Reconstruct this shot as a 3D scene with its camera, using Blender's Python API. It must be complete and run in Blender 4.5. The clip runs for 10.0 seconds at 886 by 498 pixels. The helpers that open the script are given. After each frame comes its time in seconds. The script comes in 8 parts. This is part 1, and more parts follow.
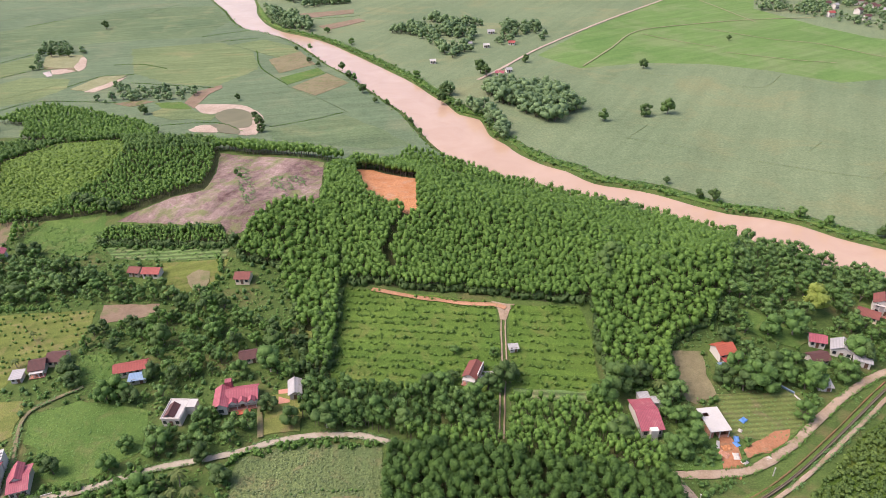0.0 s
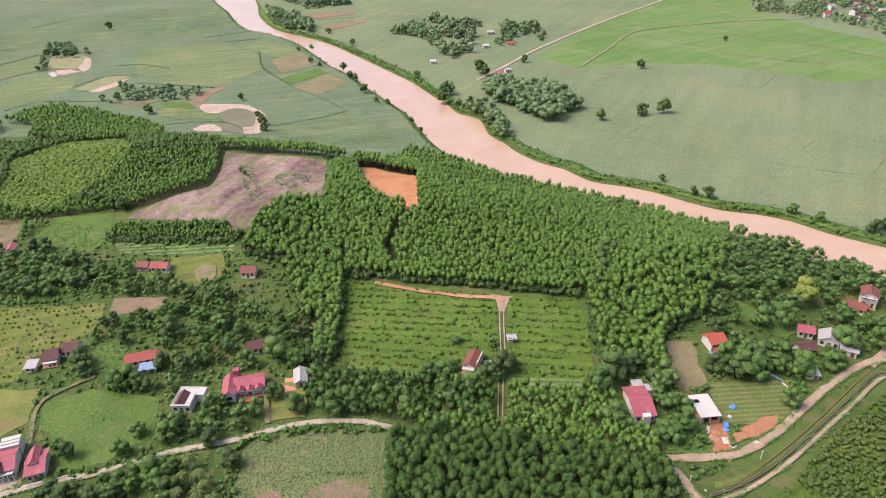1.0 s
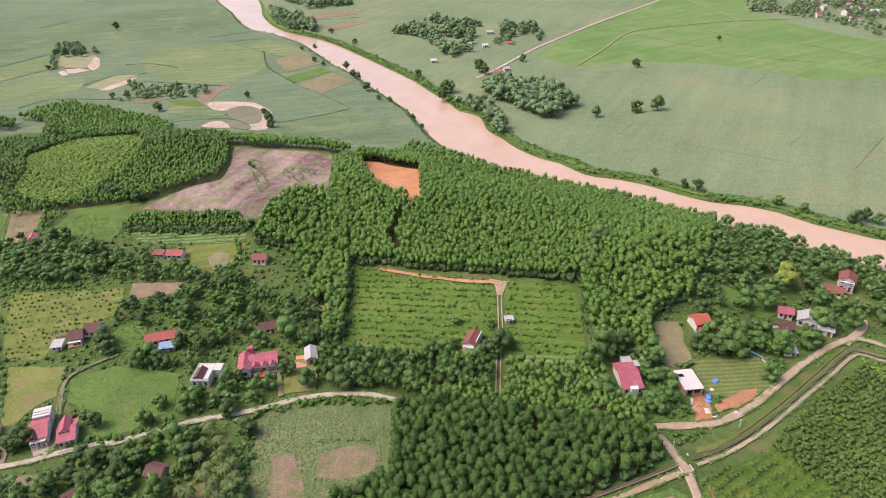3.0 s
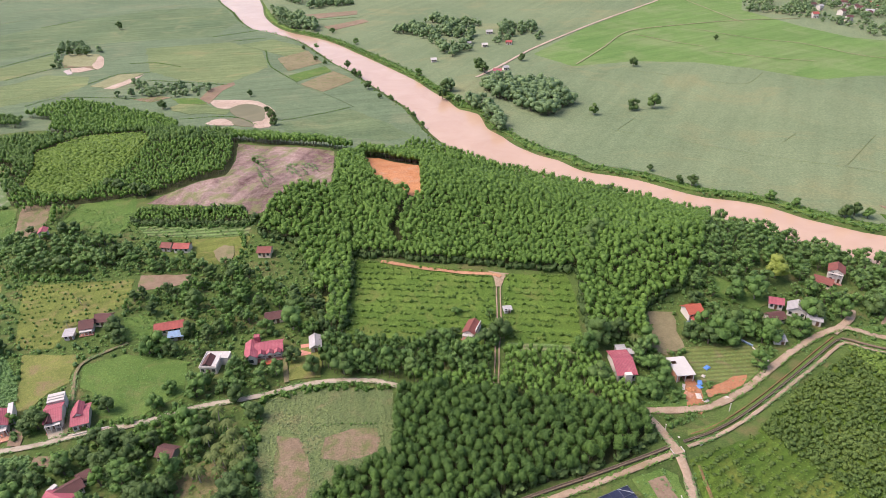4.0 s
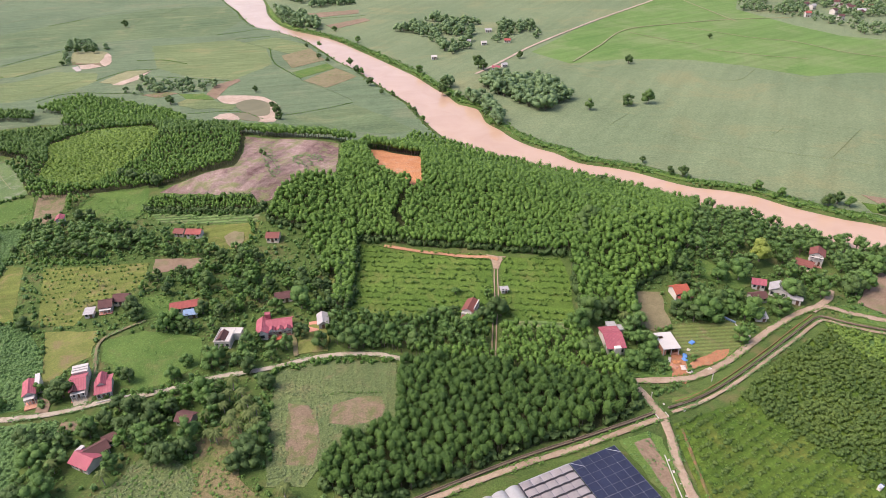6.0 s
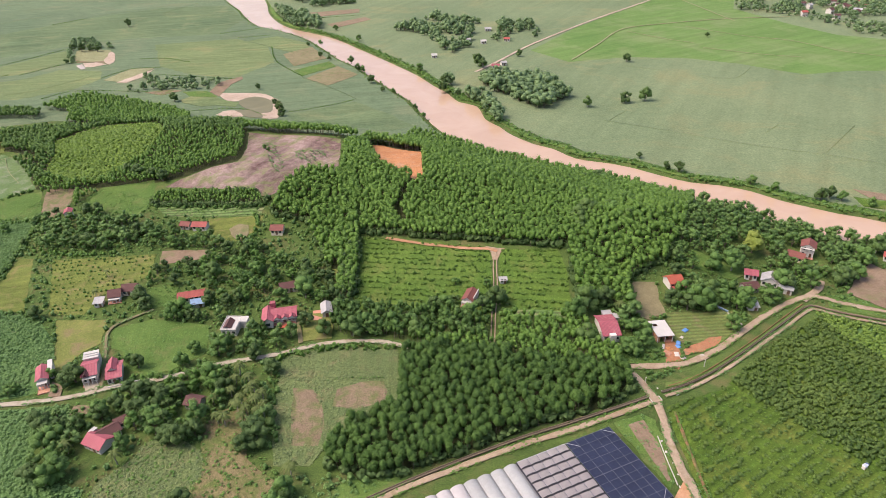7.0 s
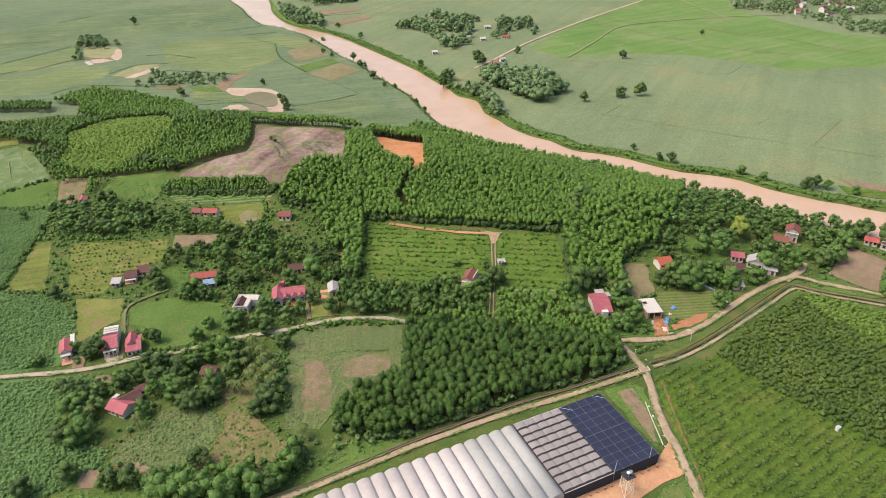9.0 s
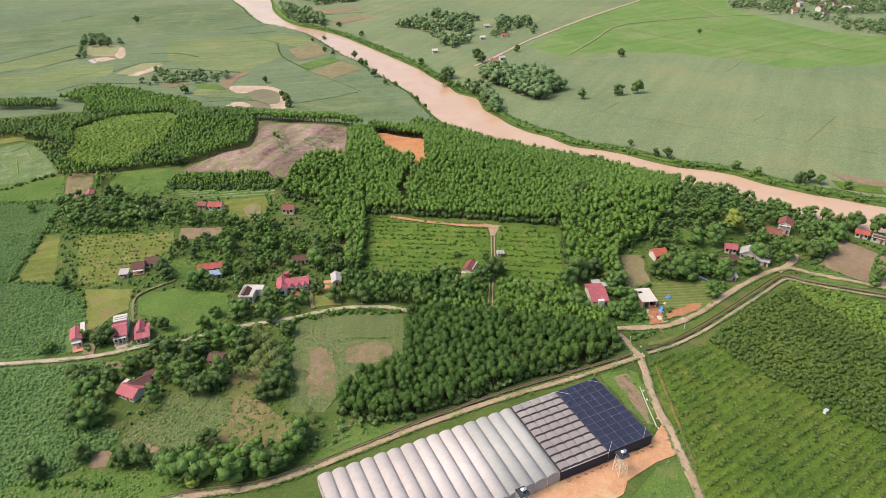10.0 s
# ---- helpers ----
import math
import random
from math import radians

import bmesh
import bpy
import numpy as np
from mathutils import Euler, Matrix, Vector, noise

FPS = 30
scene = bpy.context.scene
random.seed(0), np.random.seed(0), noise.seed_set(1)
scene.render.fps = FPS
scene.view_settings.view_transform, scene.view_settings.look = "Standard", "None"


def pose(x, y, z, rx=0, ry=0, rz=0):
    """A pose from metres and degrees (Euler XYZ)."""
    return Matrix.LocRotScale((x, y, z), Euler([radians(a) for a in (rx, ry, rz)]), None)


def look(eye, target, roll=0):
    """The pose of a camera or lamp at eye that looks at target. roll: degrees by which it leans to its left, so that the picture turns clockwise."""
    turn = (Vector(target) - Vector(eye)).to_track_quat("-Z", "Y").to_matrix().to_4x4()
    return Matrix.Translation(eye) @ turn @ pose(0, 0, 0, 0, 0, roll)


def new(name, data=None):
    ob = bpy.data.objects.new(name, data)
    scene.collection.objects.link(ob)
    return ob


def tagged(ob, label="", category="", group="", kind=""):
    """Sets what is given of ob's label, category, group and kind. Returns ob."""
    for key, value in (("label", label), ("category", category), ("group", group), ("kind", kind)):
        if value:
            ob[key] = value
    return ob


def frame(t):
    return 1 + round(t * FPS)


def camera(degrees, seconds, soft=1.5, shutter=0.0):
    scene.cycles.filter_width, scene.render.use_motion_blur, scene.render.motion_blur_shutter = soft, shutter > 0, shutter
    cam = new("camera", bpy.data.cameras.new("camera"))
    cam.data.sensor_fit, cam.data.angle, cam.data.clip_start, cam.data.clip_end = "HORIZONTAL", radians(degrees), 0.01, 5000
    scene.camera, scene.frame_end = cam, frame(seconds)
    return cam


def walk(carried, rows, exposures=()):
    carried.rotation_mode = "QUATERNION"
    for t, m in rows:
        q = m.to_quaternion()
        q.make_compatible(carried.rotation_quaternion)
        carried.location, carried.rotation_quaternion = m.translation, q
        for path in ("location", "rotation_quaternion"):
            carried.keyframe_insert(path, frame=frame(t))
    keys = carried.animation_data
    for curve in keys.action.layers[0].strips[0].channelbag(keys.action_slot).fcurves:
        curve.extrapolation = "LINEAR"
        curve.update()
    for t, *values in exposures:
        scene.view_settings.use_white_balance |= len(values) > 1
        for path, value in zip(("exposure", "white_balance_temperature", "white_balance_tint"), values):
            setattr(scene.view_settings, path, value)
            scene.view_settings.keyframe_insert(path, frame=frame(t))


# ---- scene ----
cam = camera(68.0, 10.0, soft=0.8)
# seconds, metres east, north, up, and the turn in degrees
PATH = [
    (0, 0.000, 0.000, 150.000, 59.7031, 1.2943, 0.0000),
    (0.5, -0.113, -3.897, 150.885, 59.7371, 1.3013, -0.0119),
    (1, -0.181, -7.864, 151.699, 59.7585, 1.3062, -0.0276),
    (1.5, -0.317, -11.629, 152.535, 59.7719, 1.3078, -0.0363),
    (2, -0.458, -15.442, 153.287, 59.7759, 1.3072, -0.0425),
    (2.5, -0.597, -19.383, 153.957, 59.7797, 1.3073, -0.0455),
    (4, -0.865, -31.565, 155.641, 59.8002, 1.2988, -0.0556),
    (4.5, -0.900, -35.539, 156.058, 59.8128, 1.2888, -0.0617),
    (5, -0.979, -39.537, 156.337, 59.8248, 1.2750, -0.0650),
    (5.5, -1.096, -43.553, 156.550, 59.8364, 1.2588, -0.0677),
    (7, -1.512, -55.654, 157.007, 59.8602, 1.2039, -0.0757),
    (7.5, -1.676, -59.641, 157.165, 59.8680, 1.1888, -0.0769),
    (8, -1.845, -63.640, 157.271, 59.8738, 1.1765, -0.0800),
    (8.5, -1.998, -67.632, 157.337, 59.8784, 1.1649, -0.0866),
    (9, -2.153, -71.543, 157.405, 59.8865, 1.1528, -0.0962),
    (9.5, -2.313, -75.484, 157.456, 59.8955, 1.1410, -0.1035),
    (10, -2.462, -79.475, 157.542, 59.9100, 1.1291, -0.1077),
]
walk(cam, [(t, pose(*row)) for t, *row in PATH], exposures=[(0.0, 1.01, 6480, 25), (5.5, 1.01, 6480, 26), (7.5, 0.96, 6760, 19), (10.0, 0.90, 6940, 15)])

# ---- light ----
SUN_ELEVATION, SUN_AZIMUTH = 55.0, 262.0   # degrees; azimuth clockwise from north (+y)
world = bpy.data.worlds.new("sky")
scene.world = world
world.use_nodes = True
wn = world.node_tree
sky = wn.nodes.new("ShaderNodeTexSky")
sky.sky_type = "NISHITA"
sky.sun_disc = False
sky.sun_elevation = radians(SUN_ELEVATION)
sky.sun_rotation = radians(SUN_AZIMUTH)
sky.air_density, sky.dust_density = 1.2, 3.0
wn.nodes["Background"].inputs[1].default_value = 0.13
wn.links.new(sky.outputs[0], wn.nodes["Background"].inputs[0])
sun = new("sun", bpy.data.lights.new("sun", "SUN"))
sun.data.energy, sun.data.angle, sun.data.color = 2.2, radians(38.0), (1.0, 0.92, 0.78)
_a, _e = radians(SUN_AZIMUTH), radians(SUN_ELEVATION)
SUN_WAY = Vector((math.sin(_a) * math.cos(_e), math.cos(_a) * math.cos(_e), math.sin(_e)))
sun.matrix_world = look(SUN_WAY * 400, (0, 0, 0))

# ---- materials ----


def nodes_of(name):
    m = bpy.data.materials.new(name)
    m.use_nodes = True
    return m, m.node_tree.nodes, m.node_tree.links


def noise_node(n, l, coord, scale, detail=4.0, rough=0.55, distort=0.0):
    t = n.new("ShaderNodeTexNoise")
    t.inputs["Scale"].default_value = scale
    t.inputs["Detail"].default_value = detail
    t.inputs["Roughness"].default_value = rough
    t.inputs["Distortion"].default_value = distort
    l.new(coord, t.inputs["Vector"])
    return t.outputs["Fac"]


def ramp(n, l, fac, stops):
    r = n.new("ShaderNodeValToRGB")
    while len(r.color_ramp.elements) < len(stops):
        r.color_ramp.elements.new(0.5)
    for el, (pos, col) in zip(r.color_ramp.elements, stops):
        el.position, el.color = pos, (*col, 1)
    l.new(fac, r.inputs[0])
    return r.outputs[0]


def mixed(n, l, fac, a, b, mode="MIX"):
    m = n.new("ShaderNodeMix")
    m.data_type, m.blend_type = "RGBA", mode
    for sock, v in ((m.inputs[0], fac), (m.inputs[6], a), (m.inputs[7], b)):
        if isinstance(v, bpy.types.NodeSocket):
            l.new(v, sock)
        elif isinstance(v, tuple):
            sock.default_value = (*v, 1)
        else:
            sock.default_value = v
    return m.outputs[2]


def math_node(n, l, op, a, b=0.0):
    m = n.new("ShaderNodeMath")
    m.operation = op
    for sock, v in zip(m.inputs, (a, b)):
        if isinstance(v, bpy.types.NodeSocket):
            l.new(v, sock)
        else:
            sock.default_value = v
    return m.outputs[0]


def bumped(n, l, height, strength, distance):
    b = n.new("ShaderNodeBump")
    b.inputs["Strength"].default_value = strength
    b.inputs["Distance"].default_value = distance
    l.new(height, b.inputs["Height"])
    l.new(b.outputs[0], n["Principled BSDF"].inputs["Normal"])


def rows_fac(n, l, coord, angle, spacing, waver=0.3):
    """0 to 1 across planted rows that run along the angle (degrees from +x)."""
    mp = n.new("ShaderNodeMapping")
    mp.inputs["Rotation"].default_value = (0, 0, -radians(angle))
    l.new(coord, mp.inputs["Vector"])
    w = n.new("ShaderNodeTexWave")
    w.wave_type, w.bands_direction = "BANDS", "Y"
    w.inputs["Scale"].default_value = 2 * math.pi / spacing / 20
    w.inputs["Distortion"].default_value = waver
    w.inputs["Detail"].default_value = 2
    w.inputs["Detail Scale"].default_value = 1.5
    l.new(mp.outputs[0], w.inputs["Vector"])
    return w.outputs["Fac"]


def land(name, dark, light, other=None, patch=0.03, grain=0.6, rows=None, rough=0.95, bump=0.6, other_at=0.6, mottle=0.3, streak=None):
    """Ground cover: broad patches, a second tone in blotches, fine grain, planted rows."""
    m, n, l = nodes_of(name)
    co = n.new("ShaderNodeTexCoord").outputs["Object"]
    big = noise_node(n, l, co, patch, 5, 0.6, 0.3)
    fine = noise_node(n, l, co, grain, 6, 0.7)
    tiny = noise_node(n, l, co, grain * 4, 3, 0.7)
    both = math_node(n, l, "ADD", math_node(n, l, "MULTIPLY", big, 0.55), math_node(n, l, "MULTIPLY", fine, 0.45))
    col = ramp(n, l, both, [(0.36, dark), (0.62, light)])
    if other:
        blot = noise_node(n, l, co, patch * 2.3, 6, 0.65, 0.6)
        col = mixed(n, l, ramp(n, l, blot, [(other_at - 0.08, (0, 0, 0)), (other_at + 0.08, (1, 1, 1))]), col, other)
    speck = ramp(n, l, tiny, [(0.3, (1 - mottle,) * 3), (0.7, (1 + mottle * 0.8,) * 3)])
    col = mixed(n, l, 1.0, col, speck, "MULTIPLY")
    height = math_node(n, l, "ADD", fine, math_node(n, l, "MULTIPLY", tiny, 0.5))
    if streak:
        mp = n.new("ShaderNodeMapping")
        mp.vector_type = "TEXTURE"
        mp.inputs["Rotation"].default_value = (0, 0, radians(streak[0]))
        mp.inputs["Scale"].default_value = (14.0, 1.0, 1.0)
        l.new(co, mp.inputs["Vector"])
        sf = noise_node(n, l, mp.outputs[0], streak[1], 5, 0.65)
        col = mixed(n, l, 1.0, col, ramp(n, l, sf, [(0.32, (1 - streak[2],) * 3), (0.68, (1 + streak[2],) * 3)]), "MULTIPLY")
    if rows:
        angle, spacing, depth = rows
        rf = rows_fac(n, l, co, angle, spacing)
        col = mixed(n, l, 1.0, col, ramp(n, l, rf, [(0.1, (1 - depth,) * 3), (0.9, (1 + depth * 0.6,) * 3)]), "MULTIPLY")
        height = math_node(n, l, "ADD", height, math_node(n, l, "MULTIPLY", rf, 0.8))
    b = n["Principled BSDF"]
    l.new(col, b.inputs["Base Color"])
    b.inputs["Roughness"].default_value = rough
    b.inputs["Specular IOR Level"].default_value = 0.13
    bumped(n, l, height, bump, 0.5)
    return m


def leafy(name, dark, light, patch=0.22, through_light=0.24):
    """Foliage: tone shifts tree by tree and leaf by leaf, a little light comes through."""
    m, n, l = nodes_of(name)
    geo = n.new("ShaderNodeNewGeometry")
    big = noise_node(n, l, geo.outputs["Position"], patch, 3, 0.6)
    each = geo.outputs["Random Per Island"]
    broad = noise_node(n, l, geo.outputs["Position"], 0.03, 3, 0.6)
    fine = noise_node(n, l, geo.outputs["Position"], 2.1, 3, 0.65)
    f = math_node(n, l, "ADD", math_node(n, l, "ADD", math_node(n, l, "MULTIPLY", big, 0.4), math_node(n, l, "MULTIPLY", broad, 0.3)), math_node(n, l, "ADD", math_node(n, l, "MULTIPLY", each, 0.18), math_node(n, l, "MULTIPLY", fine, 0.2)))
    col = ramp(n, l, f, [(0.32, dark), (0.76, light)])
    bumped(n, l, fine, 0.7, 0.45)
    b = n["Principled BSDF"]
    l.new(col, b.inputs["Base Color"])
    b.inputs["Roughness"].default_value = 0.62
    b.inputs["Specular IOR Level"].default_value = 0.25
    t = n.new("ShaderNodeBsdfTranslucent")
    l.new(mixed(n, l, 1.0, col, (1.25, 1.2, 0.6), "MULTIPLY"), t.inputs["Color"])
    mx = n.new("ShaderNodeMixShader")
    mx.inputs[0].default_value = through_light
    l.new(b.outputs[0], mx.inputs[1])
    l.new(t.outputs[0], mx.inputs[2])
    l.new(mx.outputs[0], n["Material Output"].inputs["Surface"])
    return m


def plain(name, colour, rough=0.7, metal=0.0, grain=1.5, vary=0.25, bump=0.15, stain=None, coat=0.0, ribs=None):
    """Paint, plaster, metal, timber: grain, broad weathering, optional stain; ribs for sheet roofing."""
    m, n, l = nodes_of(name)
    co = n.new("ShaderNodeTexCoord").outputs["Object"]
    fine = noise_node(n, l, co, grain * 4, 5, 0.65)
    big = noise_node(n, l, co, grain * 0.3, 4, 0.6, 0.4)
    info = n.new("ShaderNodeObjectInfo").outputs["Random"]
    f = math_node(n, l, "ADD", math_node(n, l, "MULTIPLY", fine, 0.5), math_node(n, l, "ADD", math_node(n, l, "MULTIPLY", big, 0.4), math_node(n, l, "MULTIPLY", info, 0.1)))
    lo, hi = tuple(c * (1 - vary) for c in colour), tuple(min(1, c * (1 + vary)) for c in colour)
    col = ramp(n, l, f, [(0.3, lo), (0.7, hi)])
    if stain:
        s = noise_node(n, l, co, grain * 0.6, 6, 0.7, 1.0)
        col = mixed(n, l, ramp(n, l, s, [(0.5, (0, 0, 0)), (0.72, (0.8, 0.8, 0.8))]), col, stain)
    height = fine
    if ribs:
        w = n.new("ShaderNodeTexWave")
        w.wave_type, w.bands_direction = "BANDS", "X"
        w.inputs["Scale"].default_value = 2 * math.pi / ribs / 20
        l.new(co, w.inputs["Vector"])
        height = math_node(n, l, "ADD", math_node(n, l, "MULTIPLY", fine, 0.2), w.outputs["Fac"])
        col = mixed(n, l, 1.0, col, ramp(n, l, w.outputs["Fac"], [(0.0, (0.8, 0.8, 0.8)), (0.8, (1.05, 1.05, 1.05))]), "MULTIPLY")
    b = n["Principled BSDF"]
    l.new(col, b.inputs["Base Color"])
    b.inputs["Roughness"].default_value = rough
    b.inputs["Metallic"].default_value = metal
    b.inputs["Coat Weight"].default_value = coat
    bumped(n, l, height, bump, 0.05)
    return m


def silty_water(name, a, b_, rough):
    m, n, l = nodes_of(name)
    co = n.new("ShaderNodeTexCoord").outputs["Object"]
    f = noise_node(n, l, co, 0.035, 5, 0.6, 0.8)
    rip = noise_node(n, l, co, 0.9, 3, 0.5)
    b = n["Principled BSDF"]
    l.new(ramp(n, l, f, [(0.3, a), (0.7, b_)]), b.inputs["Base Color"])
    b.inputs["Roughness"].default_value = rough
    b.inputs["IOR"].default_value = 1.33
    bumped(n, l, rip, 0.12, 0.12)
    return m


M = {}
ROW_ANGLE = 32.6   # the way the young orchard is planted
M["ground"] = land("grassland", (0.040, 0.072, 0.018), (0.085, 0.130, 0.032), (0.12, 0.115, 0.045), patch=0.035, grain=0.5)
M["cane"] = land("sugar cane", (0.08, 0.121, 0.065), (0.125, 0.168, 0.091), (0.143, 0.166, 0.091), patch=0.007, grain=0.16, bump=0.9, mottle=0.2, streak=(12, 0.22, 0.17))
M["cane_east"] = land("sugar cane across the river", (0.106, 0.148, 0.076), (0.154, 0.193, 0.100), (0.172, 0.187, 0.092), patch=0.007, grain=0.16, bump=0.9, mottle=0.2, streak=(62, 0.09, 0.09))
M["cane_deep"] = land("deep green sugar cane", (0.074, 0.116, 0.056), (0.118, 0.160, 0.076), (0.142, 0.165, 0.080), patch=0.012, grain=0.16, bump=0.9, mottle=0.2, streak=(14, 0.16, 0.2))
M["cane_pale"] = land("pale sugar cane", (0.094, 0.134, 0.056), (0.146, 0.184, 0.078), (0.172, 0.182, 0.080), patch=0.012, grain=0.16, bump=0.9, mottle=0.2, streak=(8, 0.2, 0.2))
M["rice"] = land("young rice", (0.076, 0.147, 0.036), (0.113, 0.186, 0.053), (0.132, 0.185, 0.068), patch=0.010, grain=0.2, bump=0.4, mottle=0.15, streak=(30, 0.12, 0.14), other_at=0.55)
M["orchard_grass"] = land("orchard grass", (0.05, 0.104, 0.016), (0.099, 0.16, 0.028), (0.117, 0.145, 0.036), patch=0.05, grain=0.6, streak=(-8, 0.35, 0.2))
M["row_grass"] = land("grass between orchard rows", (0.042, 0.088, 0.013), (0.086, 0.138, 0.020), (0.108, 0.134, 0.026), patch=0.03, grain=0.5, rows=(ROW_ANGLE, 3.3, 0.16), streak=(ROW_ANGLE, 0.3, 0.12))
M["rough_grass"] = land("rough garden grass", (0.053, 0.107, 0.02), (0.102, 0.164, 0.035), (0.143, 0.16, 0.053), patch=0.06, grain=0.7)
M["plot_grass"] = land("yellowish plot grass", (0.080, 0.108, 0.024), (0.140, 0.164, 0.040), (0.170, 0.150, 0.060), patch=0.07, grain=0.7, streak=(12, 0.35, 0.2))
M["worn_soil"] = land("worn olive earth", (0.140, 0.122, 0.064), (0.210, 0.180, 0.102), (0.120, 0.140, 0.052), patch=0.06, grain=0.5, mottle=0.14)
M["meadow"] = land("meadow", (0.053, 0.11, 0.022), (0.103, 0.168, 0.039), (0.125, 0.15, 0.05), patch=0.05, grain=0.7)
M["yard_rows"] = land("dry yard grass in rows", (0.092, 0.128, 0.034), (0.150, 0.178, 0.056), (0.170, 0.150, 0.075), patch=0.07, grain=0.7, rows=(4, 1.9, 0.2))
M["pale_meadow"] = land("pale meadow", (0.073, 0.125, 0.045), (0.119, 0.175, 0.065), (0.179, 0.202, 0.131), patch=0.06, grain=0.5)
M["dry_grass"] = land("dry grass", (0.104, 0.134, 0.032), (0.182, 0.192, 0.056), (0.190, 0.148, 0.075), patch=0.07, grain=0.8)
M["scrub"] = land("scrub ground", (0.125, 0.108, 0.048), (0.205, 0.165, 0.086), (0.105, 0.130, 0.040), patch=0.09, grain=0.7, other_at=0.52)
M["cleared"] = land("cleared plantation soil", (0.098, 0.056, 0.050), (0.275, 0.205, 0.176), (0.150, 0.158, 0.070), patch=0.05, grain=0.3, bump=0.8, other_at=0.555, mottle=0.2, streak=(70, 0.12, 0.32))
M["soil"] = land("brown soil", (0.160, 0.112, 0.073), (0.230, 0.168, 0.115), (0.150, 0.145, 0.070), patch=0.06, grain=0.4, other_at=0.6, mottle=0.14)
M["red_soil"] = land("red earth", (0.330, 0.135, 0.055), (0.450, 0.220, 0.105), (0.380, 0.220, 0.130), patch=0.08, grain=0.5)
M["yard_soil"] = land("pale orange yard earth", (0.340, 0.175, 0.090), (0.460, 0.275, 0.165), (0.420, 0.300, 0.170), patch=0.05, grain=0.4, mottle=0.08, bump=0.2)
M["red_bank"] = land("dull red earth", (0.255, 0.105, 0.052), (0.360, 0.172, 0.092), (0.250, 0.160, 0.090), patch=0.1, grain=0.4, mottle=0.15)
M["red_track"] = land("worn orange earth", (0.300, 0.150, 0.082), (0.400, 0.228, 0.135), (0.230, 0.175, 0.085), patch=0.12, grain=0.4, mottle=0.12)
M["dirt_road"] = land("dirt road", (0.228, 0.165, 0.108), (0.348, 0.272, 0.194), (0.215, 0.170, 0.092), patch=0.08, grain=0.7, bump=0.3, mottle=0.1)
M["concrete_road"] = land("concrete road", (0.260, 0.225, 0.165), (0.370, 0.325, 0.250), (0.230, 0.190, 0.120), patch=0.08, grain=0.7, bump=0.2, mottle=0.1)
M["sand"] = land("pale sand", (0.300, 0.225, 0.165), (0.430, 0.345, 0.270), patch=0.1, grain=0.6)
M["worn_sand"] = land("pale worn bank", (0.170, 0.180, 0.085), (0.240, 0.240, 0.130), patch=0.1, grain=0.6)
M["dry_soil"] = land("dry soil among stubble", (0.150, 0.112, 0.070), (0.225, 0.165, 0.110), (0.115, 0.130, 0.050), patch=0.08, grain=0.5, other_at=0.52)
M["maize"] = land("maize", (0.080, 0.120, 0.044), (0.130, 0.165, 0.060), (0.155, 0.150, 0.070), patch=0.05, grain=0.6, streak=(96, 0.5, 0.14))
M["crop_floor"] = land("crop floor", (0.054, 0.119, 0.034), (0.104, 0.184, 0.057), (0.144, 0.14, 0.081), patch=0.06, grain=0.9, other_at=0.68)
M["rows_green"] = land("vegetable beds", (0.080, 0.140, 0.045), (0.130, 0.195, 0.065), (0.180, 0.180, 0.090), patch=0.06, grain=0.9, rows=(-2, 2.4, 0.35))
# near-black green: the shade between crowns is put into this colour
M["forest_floor"] = land("forest litter in painted shade", (0.026, 0.036, 0.012), (0.048, 0.056, 0.020), patch=0.1, grain=0.8)
M["acacia_leaf"] = leafy("acacia leaf", (0.068, 0.148, 0.026), (0.154, 0.276, 0.05))
M["acacia_dark"] = leafy("dark acacia leaf", (0.028, 0.07, 0.016), (0.092, 0.178, 0.032))
M["belt_acacia"] = leafy("deep acacia leaf", (0.052, 0.112, 0.024), (0.125, 0.222, 0.046))
M["acacia_young"] = leafy("young acacia leaf", (0.092, 0.171, 0.023), (0.191, 0.294, 0.052))
M["broad_leaf"] = leafy("broad leaf", (0.05, 0.113, 0.027), (0.143, 0.258, 0.061), 0.18)
M["dark_leaf"] = leafy("dark leaf", (0.034, 0.074, 0.022), (0.105, 0.172, 0.047), 0.2)
M["lime_leaf"] = leafy("lime leaf", (0.139, 0.196, 0.033), (0.289, 0.343, 0.072), 0.2)
M["grey_leaf"] = leafy("grey green leaf", (0.056, 0.113, 0.029), (0.126, 0.206, 0.052), 0.2)
M["orchard_leaf"] = leafy("dense orchard leaf", (0.052, 0.105, 0.024), (0.136, 0.201, 0.045), 0.06)
M["crop_leaf"] = leafy("cassava leaf", (0.067, 0.147, 0.04), (0.149, 0.258, 0.085), 0.15)
M["shrub_leaf"] = leafy("shrub leaf", (0.051, 0.122, 0.023), (0.134, 0.251, 0.051), 0.3)
# paler and bluer than nearer leaves: distance haze put into the colour
M["far_leaf"] = leafy("far leaf with painted haze", (0.092, 0.161, 0.07), (0.197, 0.293, 0.124), 0.12)
M["bright_leaf"] = leafy("bright orchard leaf", (0.098, 0.182, 0.028), (0.203, 0.304, 0.062), 0.12)
M["belt_leaf"] = leafy("feathery light leaf", (0.06, 0.131, 0.033), (0.173, 0.283, 0.082), 0.2)
M["palm_leaf"] = leafy("palm leaf", (0.060, 0.095, 0.022), (0.150, 0.190, 0.055), 0.4)
M["bark"] = plain("bark", (0.11, 0.09, 0.065), 0.9, grain=3, vary=0.35, bump=0.5)
M["pale_bark"] = plain("pale bark", (0.30, 0.27, 0.22), 0.9, grain=3, vary=0.3, bump=0.5)
